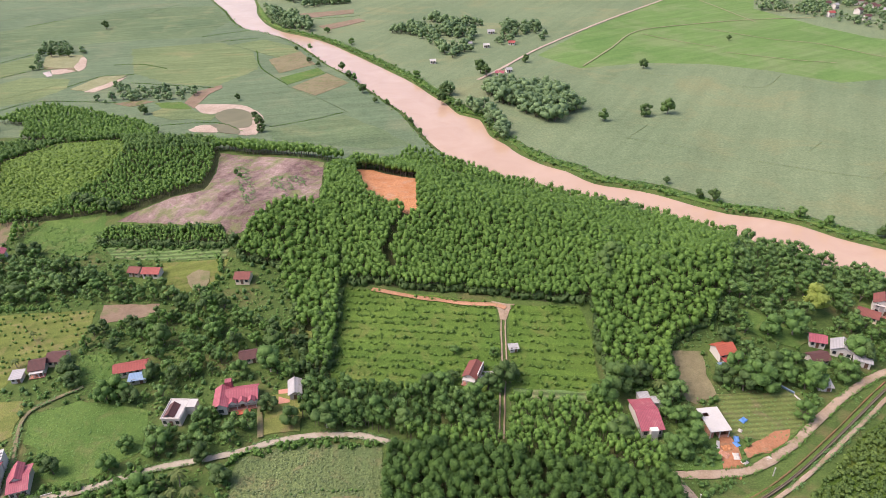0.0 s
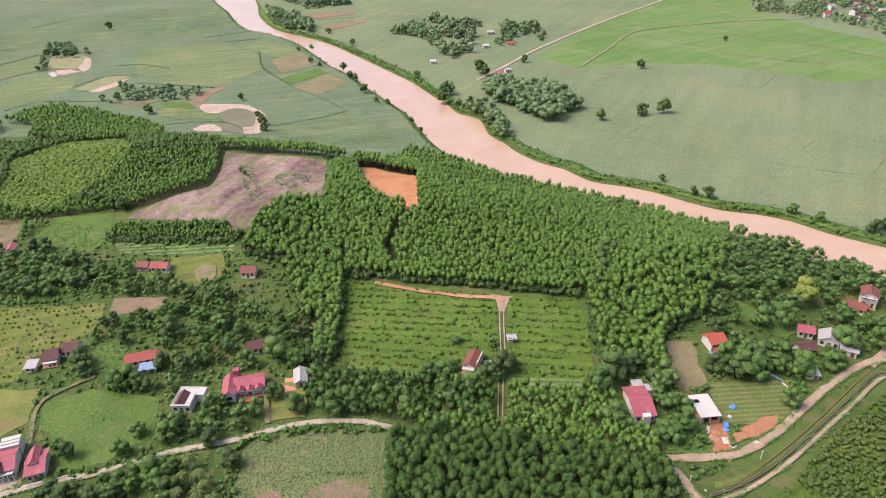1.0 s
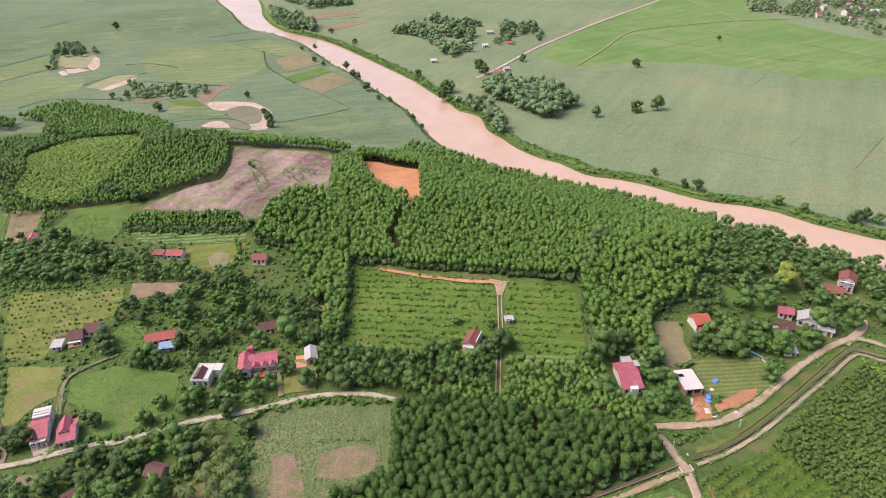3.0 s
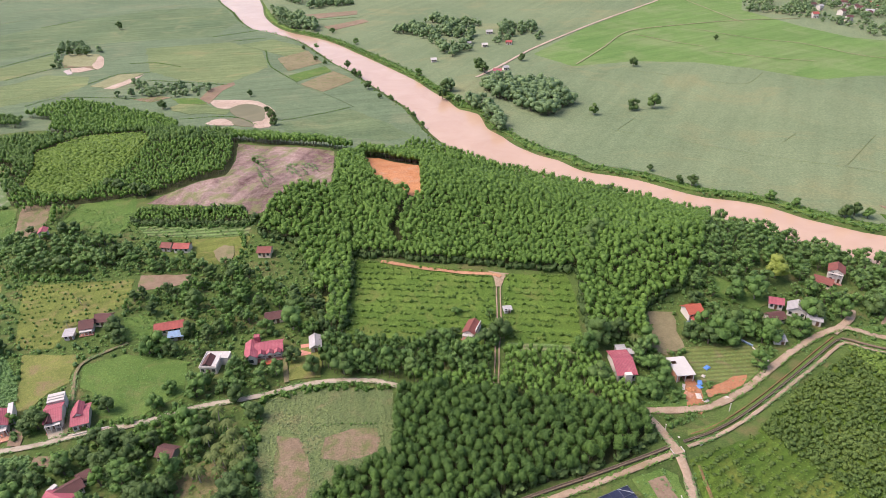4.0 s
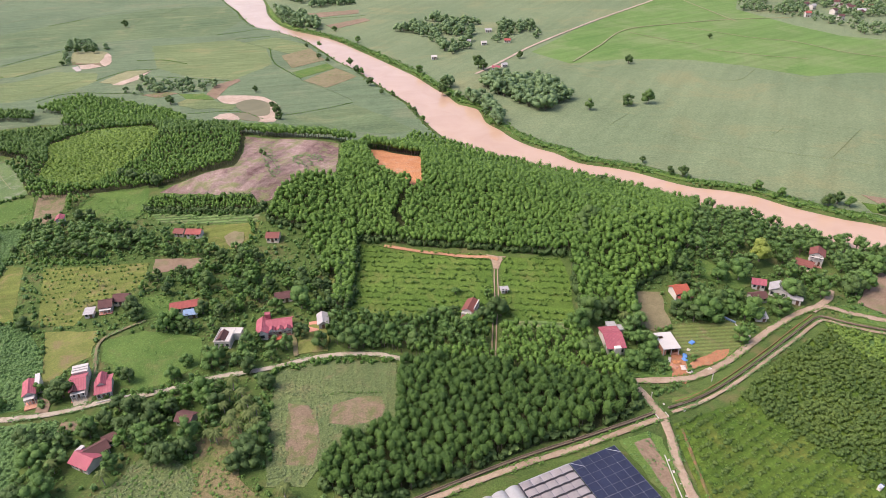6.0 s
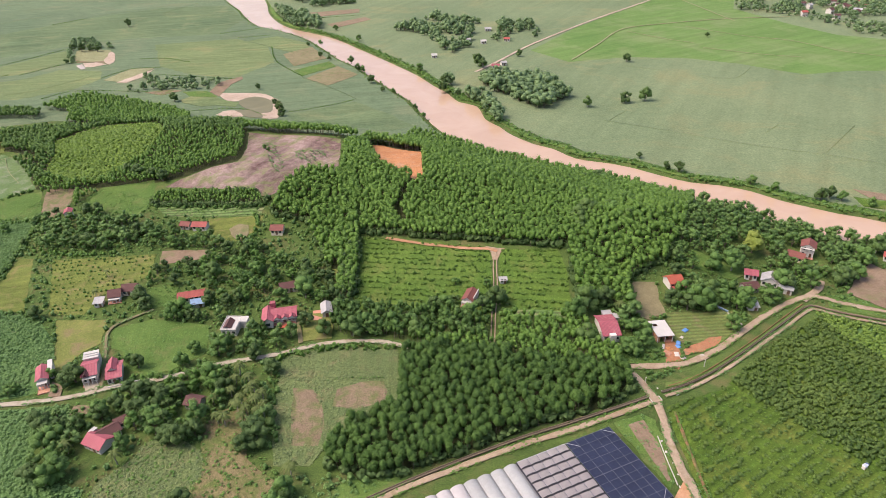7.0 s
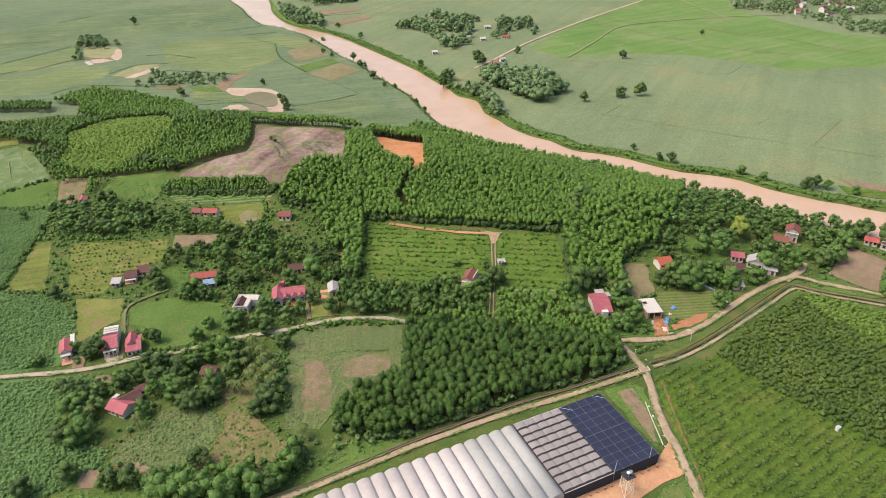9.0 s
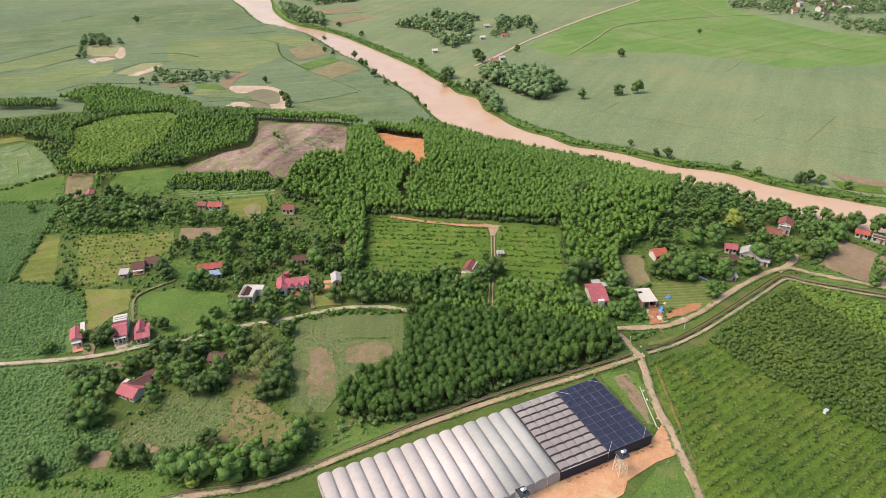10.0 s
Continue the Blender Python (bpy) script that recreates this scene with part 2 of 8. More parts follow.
M["river"] = silty_water("silty river water", (0.372, 0.248, 0.165), (0.420, 0.298, 0.206), 0.13)
M["pond"] = silty_water("pond water", (0.105, 0.10, 0.05), (0.155, 0.145, 0.078), 0.6)

PLAN = {}
ROUNDED = ("pond_sand", "pond_water", "far_pond_sand", "pond_sand_low", "pond_pool", "far_pond_water", "maize_bare_west", "maize_bare_east", "earth_patch", "earth_ledge", "work_yard", "red_earth", "building_site", "sandy_patch", "scrub_field", "cane_patch", "sand_plot")
PLAN["BANK_NEAR"] = [(-337, 991.5), (-309, 927.8), (-275.2, 861.3), (-246.4, 795.1), (-221.4, 750.2), (-198.8, 731.4), (-175.9, 707.1), (-152.5, 678.1), (-126.1, 629.4), (-105.8, 588.6), (-82, 551.4), (-63.8, 514.1), (-45.2, 478.6), (-29.5, 448.2), (-18.6, 413.8), (-9.7, 389.3), (1.7, 366.6), (20.6, 346.4), (38.4, 329.6), (55.6, 317.7), (72, 307.3), (103.2, 288.7), (130.7, 267.6), (154.1, 244.1), (176.9, 226.8), (197.9, 210.9), (211.9, 202.2), (237.8, 186.9)]
PLAN["BANK_FAR"] = [(-274.2, 983.4), (-246.2, 897.1), (-228.4, 831.5), (-201.9, 768.8), (-174.7, 729), (-151, 707.7), (-120.3, 675), (-90.2, 628.8), (-63, 585.1), (-47.4, 559.3), (-27.3, 524.8), (-11.4, 490.1), (-1.7, 472.1), (8.3, 445.7), (21.5, 434.2), (26.9, 402.8), (35.2, 387.9), (42.8, 370.2), (56, 352.1), (66.5, 343.8), (78.8, 326.4), (95.7, 318.6), (108.5, 311.1), (122.9, 298.4), (137, 287.9), (152.3, 282.9), (166, 274.8), (177.2, 262.3), (189.1, 253.4), (198.3, 246.5), (208.2, 241.8), (217.1, 235.8), (228.1, 230), (255.9, 213.5)]
PLAN["orchard_west"] = [(-43, 220.3), (-11.6, 213.2), (16.7, 205.5), (16.9, 182.2), (14.9, 157.3), (-11, 161.3), (-40.9, 164.7)]
PLAN["orchard_east"] = [(21.6, 204.5), (47.2, 200.8), (49.6, 189.2), (48.6, 168.2), (47.9, 155.8), (32.8, 156.9), (18.8, 158)]
PLAN["clearing"] = [(-129.9, 350.9), (-94.2, 334.9), (-66.4, 324.9), (-63.3, 301.9), (-60.9, 272.4), (-76.7, 274.5), (-82.8, 272.1), (-87.5, 261.9), (-92.7, 254.4), (-99.1, 254.5), (-105.1, 265.8), (-111, 273.3), (-130.7, 278.7), (-150.4, 281.4), (-138.4, 288.5), (-121.5, 296.4), (-123, 322.4)]
PLAN["pit"] = [(-48.8, 319.2), (-40.5, 321.4), (-16.6, 302.8), (-14.3, 256.3), (-17.5, 260.5), (-24.2, 265.5), (-30.7, 268.5), (-37.8, 277.6), (-46.3, 303)]
PLAN["vegetable_rows"] = [(-156, 255.9), (-123.8, 250.3), (-94.8, 247.3), (-96.7, 240.3), (-121.7, 241.5), (-147.8, 245.6)]
PLAN["fallow_mid"] = [(-123.7, 240.1), (-95.1, 240.2), (-95.5, 229.8), (-98.9, 220.5), (-116.2, 220.3)]
PLAN["cassava_upper"] = [(-272.2, 251.9), (-252.6, 251.1), (-233.5, 251.2), (-215, 247.9), (-212.2, 232.1), (-210.2, 222.4), (-205.3, 199.2), (-200.2, 170.4), (-220, 169.2)]
PLAN["straw_field"] = [(-204.9, 211.3), (-197.9, 210.6), (-188, 187.9), (-179.8, 168.6), (-197.6, 169.4), (-202.4, 191.3)]
PLAN["pale_field"] = [(-303.8, 338.9), (-291.3, 346.8), (-267.8, 329.5), (-253.2, 317.1), (-248.7, 300.5), (-238, 288.3), (-251.3, 278.3), (-267.5, 276.9)]
PLAN["wet_line_a"] = [(-297.9, 328.8), (-290.2, 329.9), (-285.1, 338.3), (-276.6, 338.1)]
PLAN["wet_line_b"] = [(-285.1, 338.3), (-270.8, 317), (-252.9, 296.9)]
PLAN["wet_line_d"] = [(-281.1, 318.5), (-264.3, 291.1)]
PLAN["meadow_left"] = [(-278.4, 272.4), (-251.8, 279.7), (-232.5, 284.1), (-217.3, 252.4), (-267.9, 255.4)]
PLAN["tilled_strip"] = [(-231, 286.8), (-213.1, 283.9), (-207.7, 265.5), (-208.1, 255.4), (-214.5, 250.6), (-219.4, 256.8)]
PLAN["grass_slope"] = [(-201.5, 273.1), (-195.9, 282.7), (-167.5, 285.6), (-158.7, 261), (-162.9, 248.3), (-180, 254.6), (-197.8, 264.2)]
PLAN["cassava_middle"] = [(-219.1, 167.8), (-204.1, 168.2), (-175, 166.3), (-162.5, 154.9), (-153.1, 142.2), (-145.5, 125.1), (-149.2, 118.3), (-160.2, 115.2), (-184.7, 113.2)]
PLAN["dry_plots"] = [(-187.6, 208.4), (-164, 208.5), (-138.9, 209.9), (-135.4, 192.5), (-149.9, 181.1), (-153.1, 165.4), (-167.7, 165.9)]
PLAN["bare_plot"] = [(-136.9, 212.4), (-115.5, 213.2), (-113.9, 206.2), (-125.6, 203.3), (-135, 201.4)]
PLAN["hay_field"] = [(-136.5, 155.3), (-122.7, 161.6), (-98.5, 156.8), (-93.7, 139.7), (-104.7, 129.4), (-112.9, 127.1), (-120.5, 130.6), (-126.5, 141.5), (-131.8, 143.6)]
PLAN["garden_lawn"] = [(-133.1, 184.2), (-119.8, 184.3), (-117.9, 171.6), (-127.6, 168.4)]
PLAN["dry_garden"] = [(-162.7, 162.7), (-141.3, 161.9), (-137.5, 146.6), (-141.7, 141.9), (-145.9, 126.9)]
PLAN["cassava_lower"] = [(-182.9, 110.3), (-170.2, 110.3), (-145.5, 111.6), (-132.9, 112.9), (-129.2, 106.4), (-135.6, 99.9), (-132.5, 86.2), (-121.4, 78.9), (-111, 76.5), (-110.7, 70.6), (-118.8, 61.2), (-128.1, 55.8), (-147, 53.3)]
PLAN["cane_patch"] = [(-100.5, 93.5), (-95.2, 97.9), (-83.0, 93.1), (-78.0, 88.9), (-77.1, 81.1), (-83.2, 69.6), (-91.6, 67.9), (-108.5, 71.8), (-108.1, 79.9), (-100.9, 88.2)]
PLAN["scrub_field"] = [(-83.7, 102.8), (-71.2, 110.7), (-64.8, 87.4), (-48.9, 74.2), (-59.5, 64.5), (-82.6, 67.7), (-77.3, 81.8)]
PLAN["earth_patch"] = [(-115.1, 68.4), (-109.9, 68.7), (-109.5, 62.4), (-113.6, 61.3)]
PLAN["earth_ledge"] = [(-106.1, 70.5), (-99.7, 71.4), (-91.2, 67.7), (-98.1, 67.1)]
PLAN["meadow_front"] = [(-147, 53.3), (-128.8, 57.1), (-106.1, 60.1), (-91.6, 60.7), (-81, 52.5), (-81.9, 41), (-136.4, 36.5)]
PLAN["maize_field"] = [(-64.5, 135.6), (-56.9, 139.1), (-47.9, 141), (-33.9, 140.9), (-21.3, 139.4), (-20.1, 123.5), (-19.4, 109.3), (-32.6, 103.4), (-40.5, 93.8), (-45, 84.3), (-56.5, 84.5), (-61.8, 107.9)]
PLAN["maize_bare_west"] = [(-56.7, 119.6), (-50.2, 118.1), (-45.5, 110.6), (-43.7, 92.5), (-52, 92.7)]
PLAN["maize_bare_east"] = [(-41.6, 118.5), (-33.3, 122.1), (-25.3, 122.2), (-24.6, 112.1), (-35.2, 108.5), (-42, 109.9)]
PLAN["verge_front"] = [(-49.9, 55.6), (-44.8, 65.8), (-32.2, 80.1), (-13.6, 82.3), (-11.2, 78.4), (-30.9, 67.8)]
PLAN["sand_plot"] = [(76.2, 177.9), (85.4, 177.8), (84.5, 167.4), (84.9, 159.2), (76.5, 154.9), (72.1, 158.6)]
PLAN["yard_grass"] = [(84.4, 159.2), (112, 159.8), (111.4, 148.6), (100.1, 140.3), (83, 140.9)]
PLAN["red_earth"] = [(84.8, 136.9), (102.1, 144.7), (98.8, 139.2), (85.3, 133)]
PLAN["building_site"] = [(77.4, 141.3), (82.5, 145.1), (83.7, 135.3), (80.2, 125.7), (76.5, 128)]
PLAN["house_lawn"] = [(58.4, 139), (69.1, 145.4), (77.8, 150.4), (79.2, 141.3), (76.2, 128.8), (62.6, 129.2)]
PLAN["canal_verge"] = [(73.5, 118.9), (92.6, 124.7), (105, 134.7), (130.2, 154.4), (144.3, 162.9), (123.9, 147.8), (98.6, 129.2), (82.5, 120), (72.8, 116.2)]
PLAN["brown_plot"] = [(164.4, 171.7), (177, 186.4), (186.1, 194.8), (197.1, 177.5), (207.9, 165.5), (199.5, 152.2), (178.3, 154.6)]
PLAN["green_strip"] = [(155.6, 170.1), (163.5, 170.8), (177.8, 153.8), (173.3, 152.2), (151.7, 161.8)]
PLAN["young_orchard"] = [(69.9, 107.1), (94.1, 116.3), (112.5, 119.9), (115.9, 94.4), (123.7, 79.2), (134, 69.1), (154, 52.2), (139.5, 32), (67, 33.2), (69.3, 47.4), (70, 64.7), (69.1, 79.2)]
PLAN["dense_orchard"] = [(94.7, 118), (120.7, 140.1), (143.8, 155.3), (148.6, 145.4), (152.1, 134.1), (162.3, 117.8), (181, 90), (153.3, 51.2), (134, 69.1), (123.7, 79.2), (108.4, 99.9)]
PLAN["bright_orchard"] = [(144, 158.4), (159.9, 149.2), (174.4, 138.5), (203.2, 120.9), (181, 90), (162.3, 117.8), (151.7, 133.4), (144, 145.5)]
PLAN["work_yard"] = [(5.4, 47), (17.2, 51.9), (29.3, 55.4), (59.5, 67.6), (63.7, 73), (67.7, 78.7), (67.8, 71.7), (67.9, 64.7), (59.1, 60), (49.1, 53.8), (42, 45.9)]
PLAN["yard_lawn"] = [(47.5, 46.2), (59.6, 58.7), (67.1, 62), (66.6, 47.4), (65.9, 42.1)]
PLAN["net_house_plot"] = [(50.7, 100.1), (61.3, 103.8), (64.2, 101), (64.7, 90), (64.6, 78), (61, 73.1)]
PLAN["net_house_soil"] = [(55.2, 99.4), (61, 101.1), (62.7, 90), (62.4, 76.8), (61.1, 76.3), (57.9, 90.1)]
PLAN["rice_field"] = [(82.2, 599.5), (141.5, 696.1), (262, 849), (311.2, 927.8), (404.1, 915.5), (352.7, 788.6), (378, 694), (401, 638.1), (447.1, 606.8), (496.1, 567.9), (436.5, 480), (385.3, 500.7), (343.5, 504), (300, 496), (260.4, 534.7), (220.5, 557.4), (168.7, 566.2), (111.9, 553.2)]
PLAN["strip_field_tan"] = [(-214.6, 668.3), (-186.2, 688.8), (-151.7, 656.9), (-134, 623.5), (-159.1, 615.7)]
PLAN["strip_field_lime"] = [(-139.8, 543.9), (-112, 573.9), (-102.9, 555.6), (-128.4, 524.9)]
PLAN["strip_field_brown"] = [(-124.5, 516.9), (-101.3, 555.5), (-79.1, 525.1), (-100.5, 492.9)]
PLAN["strip_field_ochre"] = [(-163.1, 606.2), (-138.7, 634.3), (-116.5, 585.6), (-142.6, 558.8)]
PLAN["pond_sand"] = [(-188.9, 476.4), (-180, 477.1), (-163.6, 475.9), (-148.3, 470.8), (-133, 451.6), (-127.8, 436.5), (-125.3, 405.8), (-135.9, 405.9), (-141.6, 420.6), (-134.4, 424.8), (-137.9, 447.7), (-144, 457.3), (-155.6, 464.3), (-165.1, 455.7), (-176, 456.4)]
PLAN["pond_water"] = [(-166.1, 455.7), (-155.9, 465.6), (-143.8, 457.9), (-137.7, 447.7), (-134, 424.1), (-141.4, 419.9), (-151.7, 431), (-160.4, 441)]
PLAN["pond_bare"] = [(-252.4, 483.7), (-233.7, 491.1), (-221.9, 486.8), (-235.6, 474.6)]
PLAN["far_pond_sand"] = [(-346.9, 631.6), (-338.3, 623.7), (-323.5, 587.2), (-324.9, 580.2), (-336.6, 593.9), (-340.6, 611.2)]
PLAN["far_pond_water"] = [(-380, 627.5), (-382.1, 641), (-353.4, 640.4), (-345.4, 629.4), (-336.6, 593.9), (-365.1, 599.1)]
PLAN["far_pond_brown"] = [(-305.9, 523.9), (-296.3, 560.5), (-275.4, 563), (-277.4, 550.6), (-289.1, 518.1)]
PLAN["tan_field_far_a"] = [(-187.6, 818.6), (-112.6, 842.4), (-110, 817.8), (-164.9, 793.1)]
PLAN["tan_field_far_b"] = [(-140.3, 747.7), (-99.5, 786), (-90.9, 770.5), (-127.1, 726.4)]
PLAN["red_far"] = [(219.8, 271.3), (232.7, 265.1), (250.8, 252.7), (247.4, 246.9), (223.6, 260)]
PLAN["bank_grass"] = [(215, 261.9), (237.8, 251.8), (234.9, 242.4), (215, 249.8)]
PLAN["left_corner_field"] = [(-328.8, 381.3), (-310, 377.7), (-292.1, 349.5), (-307.5, 345.2)]
PLAN["road_left"] = [(-183.3, 110.9), (-171.1, 111.9), (-158.9, 112.9), (-140.7, 115.1), (-131.1, 117.5), (-119.8, 122), (-107.6, 124.8), (-97.7, 128.5), (-87.6, 132.6), (-76.9, 135.3), (-65.9, 137.9), (-55, 141.7), (-43.6, 144), (-29.5, 143.9), (-20.4, 141.3), (-14.2, 139.2)]
PLAN["road_right"] = [(61.1, 127.7), (75.9, 127.7), (85.4, 129.6), (96.3, 135.7), (105.5, 142.6), (122.1, 155.5), (135.5, 164.3), (146.3, 169.2), (152.2, 168.2), (157.8, 164.3), (169.7, 158.9), (182.4, 152.3), (207.3, 142.8)]
PLAN["road_spur"] = [(142.7, 166.5), (151.7, 172.9), (157.3, 180.5)]
PLAN["road_main"] = [(61.1, 127.7), (64.4, 119.1), (67, 110.3), (67.4, 103.1), (66.4, 92.7), (66.4, 81.8), (67.6, 72.9), (67.9, 64.7), (68.2, 53.8), (68.3, 45.9), (68.5, 38.4)]
PLAN["road_canal"] = [(-92.1, 46.8), (-80.3, 50.3), (-61.2, 53.4), (-47.1, 59), (-30.9, 67.4), (-9.7, 78.3), (17.3, 90.2), (37.9, 97.8), (60, 107), (66.9, 109.7)]
PLAN["road_orange"] = [(-31.5, 217.6), (-28.4, 216.7), (-14.7, 211.5), (-5.7, 208.9), (7.5, 205.6), (16.2, 204.5), (20.4, 202.2)]
PLAN["track_orchard"] = [(19.7, 204.7), (18.6, 191.4), (17.6, 173.3), (16, 160.5), (15.3, 152.4), (14.2, 141.5)]
PLAN["driveway"] = [(-63.3, 161.1), (-61.3, 153), (-59, 143.8)]
PLAN["village_path"] = [(-125.5, 120.4), (-130.9, 135.8), (-137.1, 152), (-135.5, 159.1), (-124.8, 167.9)]
PLAN["far_road"] = [(24.6, 524.9), (47.9, 560.7), (81.3, 617.1), (134.2, 690.7), (186.6, 758.5), (262, 849), (305.6, 908.5)]
PLAN["far_track_a"] = [(115.6, 559.5), (151.8, 618.5), (194.2, 687.7), (255.8, 713.2), (327.1, 729.2), (395, 732.2)]
PLAN["far_track_b"] = [(308.6, 865.5), (325.5, 715.8)]
PLAN["far_track_c"] = [(194.5, 675.6), (221.8, 638.6), (247.1, 614.9)]
PLAN["canal_a"] = [(-92.7, 48.1), (-80.8, 51.7), (-61.5, 54.8), (-47.4, 60.5), (-31, 69.2), (-9.8, 80.4), (17.5, 93), (38.4, 101), (60.7, 109.9), (65.4, 112)]
PLAN["canal_b"] = [(70.3, 113.9), (81.5, 118.3), (95, 126.4), (113.3, 139.9), (130.3, 153.1), (141.5, 161.6), (144.8, 162.9), (147.3, 161.9), (154.5, 157.6), (179.5, 147.3), (203.8, 137.6)]
PLAN["forest_main"] = [(-62.4, 315.2), (-55.4, 320.3), (-27.6, 327), (1.1, 301.3), (17.9, 297.3), (34.5, 291.6), (67.5, 286.1), (97.7, 271.8), (122.9, 249.3), (121.1, 241.1), (98.3, 227.2), (71.9, 211.7), (54.3, 203.9), (50.1, 202.2), (35.3, 205.1), (13.6, 210.6), (-11.7, 215.2), (-27.3, 220.5), (-43.9, 223.5), (-44.9, 237.3), (-59.3, 262.5)]
PLAN["forest_track"] = [(-22.9, 224.8), (-27.4, 237.2), (-23.5, 248.2), (-16.7, 264.3)]
PLAN["forest_west"] = [(-59.1, 288.2), (-59.5, 271.1), (-76.5, 273), (-86.6, 260.2), (-91.5, 242.2), (-84.4, 238.7), (-71.7, 233.7), (-63.1, 213.7), (-54.5, 191.6), (-50.4, 171.9), (-41.6, 171.4), (-44.1, 219.9), (-48.6, 247.1)]
PLAN["forest_east"] = [(51.3, 201.2), (72.3, 213.7), (99.4, 231), (127, 257.1), (104.7, 208.7), (91.6, 188.9), (74.4, 178.8), (70.7, 159.4), (61.2, 165.8), (51.7, 168.1)]
PLAN["forest_front"] = [(-19.3, 135.6), (-15.3, 139.2), (14.4, 134.7), (59.8, 124.9), (62, 117.1), (52, 108.2), (28.2, 100.1), (-9.8, 83.5), (-22.8, 79.1), (-35.2, 81.4), (-40.4, 85.5), (-39.4, 92.4), (-32.6, 103.4), (-19.4, 108.4)]
PLAN["forest_strip"] = [(-159.3, 267.9), (-126, 263.1), (-100.2, 257.1), (-96, 247.5), (-124.2, 251.5), (-158.5, 258.3)]
PLAN["forest_left"] = [(-247.6, 333.5), (-222.3, 337.8), (-186.2, 345.2), (-128.8, 349.8), (-120, 298.3), (-138.5, 289.3), (-150.7, 282.8), (-176.7, 282.2), (-199.6, 283.1), (-218.2, 281.9), (-238.6, 288), (-241.6, 312.1)]
PLAN["forest_left_far"] = [(-315.8, 442.2), (-314.1, 451.5), (-309.5, 463.3), (-295.7, 473.7), (-264.6, 462.7), (-230.9, 442.3), (-212.4, 433.6), (-190.6, 414.5), (-183.3, 386.5), (-203.5, 393.3), (-226.1, 396.4), (-254.2, 399.6), (-278.7, 407.2), (-293.6, 436.2), (-307.9, 440)]
PLAN["forest_left_b"] = [(-363.9, 438), (-336.6, 440.2), (-324.7, 439.4), (-312.6, 434.6), (-306.1, 419.5), (-325.8, 421.8), (-354, 422.5)]
PLAN["forest_left_c"] = [(-341.9, 380.2), (-330.2, 388.3), (-287.1, 394.2), (-248.7, 394), (-206.4, 394.5), (-141.7, 374.8), (-130.7, 349.7), (-186.6, 346.4), (-223.2, 339.9), (-248.8, 332), (-282.5, 347.5), (-304.3, 357.8), (-325.3, 353.2)]
PLAN["forest_left_d"] = [(-276.4, 332.9), (-253.1, 340.7), (-245.2, 331.7), (-234.2, 293.5), (-242.2, 295), (-268.4, 323.9)]
PLAN["tree_line"] = [(-137.7, 365.9), (-108.4, 363.6), (-68, 337.2), (-57.6, 335.1), (-56.8, 328.2), (-66.5, 326.1), (-99.3, 340.8), (-132.5, 352.4)]
PLAN["belt"] = [(-51.5, 168.8), (-26, 166.1), (-1.1, 165.2), (14.9, 157.3), (13.9, 142.6), (-15.4, 140.8), (-29.6, 145.8), (-46.4, 148.4), (-51.5, 158.8)]
PLAN["belt_east"] = [(16.7, 155.6), (32.7, 155.3), (47.7, 154.2), (56.2, 151.6), (58.6, 140.6), (59.9, 130.3), (34.7, 133.6), (15.7, 141.4)]
PLAN["belt_west_edge"] = [(-52.9, 196.7), (-44.8, 217.3), (-41.2, 166.9), (-49.5, 163)]
PLAN["big_trees"] = [(127, 261.9), (141.1, 251.6), (153.2, 242.4), (167.1, 232.2), (184.8, 219.7), (195.4, 207), (185.9, 194.2), (166.3, 176.6), (157.9, 186.4), (148.7, 183.8), (133.3, 192.5), (104.1, 185.6), (96, 191)]
PLAN["village_trees_a"] = [(-219.9, 249.8), (-188.8, 252.5), (-150.3, 235), (-117.8, 226.3), (-95.4, 217.8), (-103.2, 214.2), (-134.7, 214.5), (-159.8, 212.5), (-200.6, 218.3)]
PLAN["village_trees_b"] = [(-138.4, 200.1), (-112.8, 207.3), (-94.9, 215.1), (-54.5, 191.6), (-50.7, 163), (-68.3, 177.6), (-96.3, 165.4), (-106.6, 184.3), (-121.5, 189.6), (-134.2, 187.6)]
PLAN["village_trees_c"] = [(-106.4, 165.8), (-79.1, 155.9), (-63.9, 153.2), (-61.3, 145.1), (-68.4, 138.8), (-93.1, 135.8), (-104.3, 135), (-95.4, 144.4)]
PLAN["grove_garden"] = [(-118.7, 119.2), (-105, 123.7), (-82.6, 130.6), (-77.2, 116.4), (-80, 108.3), (-84.7, 102.8), (-81.7, 89.2), (-92.6, 98.8), (-102, 96.7), (-109.2, 99.8), (-105.2, 105.8)]
PLAN["grove_house"] = [(-139.8, 106.0), (-135.6, 108.9), (-126.4, 106.4), (-122.2, 100.4), (-123.6, 96.8), (-120.1, 89.8), (-116.9, 79.5), (-125.7, 79.6), (-132.2, 88.8)]
PLAN["grove_farm"] = [(-121.4, 101.8), (-116.5, 104.7), (-113.4, 112.3), (-108.6, 116.2), (-102.4, 122.7), (-88.6, 112.5), (-81.9, 104.6), (-79.2, 91.6), (-86.6, 95.2), (-99.3, 98.4), (-101.9, 92.1), (-103.5, 86.2), (-108.9, 86.9), (-107.6, 92.4), (-105.5, 99.3)]
PLAN["grove_bottom"] = [(-109.2, 67.1), (-91.2, 66.7), (-81.2, 68.9), (-55.7, 67.2), (-48.9, 74.2), (-46.8, 67), (-57.2, 57.9), (-72.8, 52.8), (-81.6, 54.2), (-92.6, 61.2), (-106.5, 61)]
PLAN["trees_right_a"] = [(88.4, 175.3), (102.4, 179.5), (113.6, 173.7), (104.6, 161.1), (86.9, 159.2), (84, 167.4)]
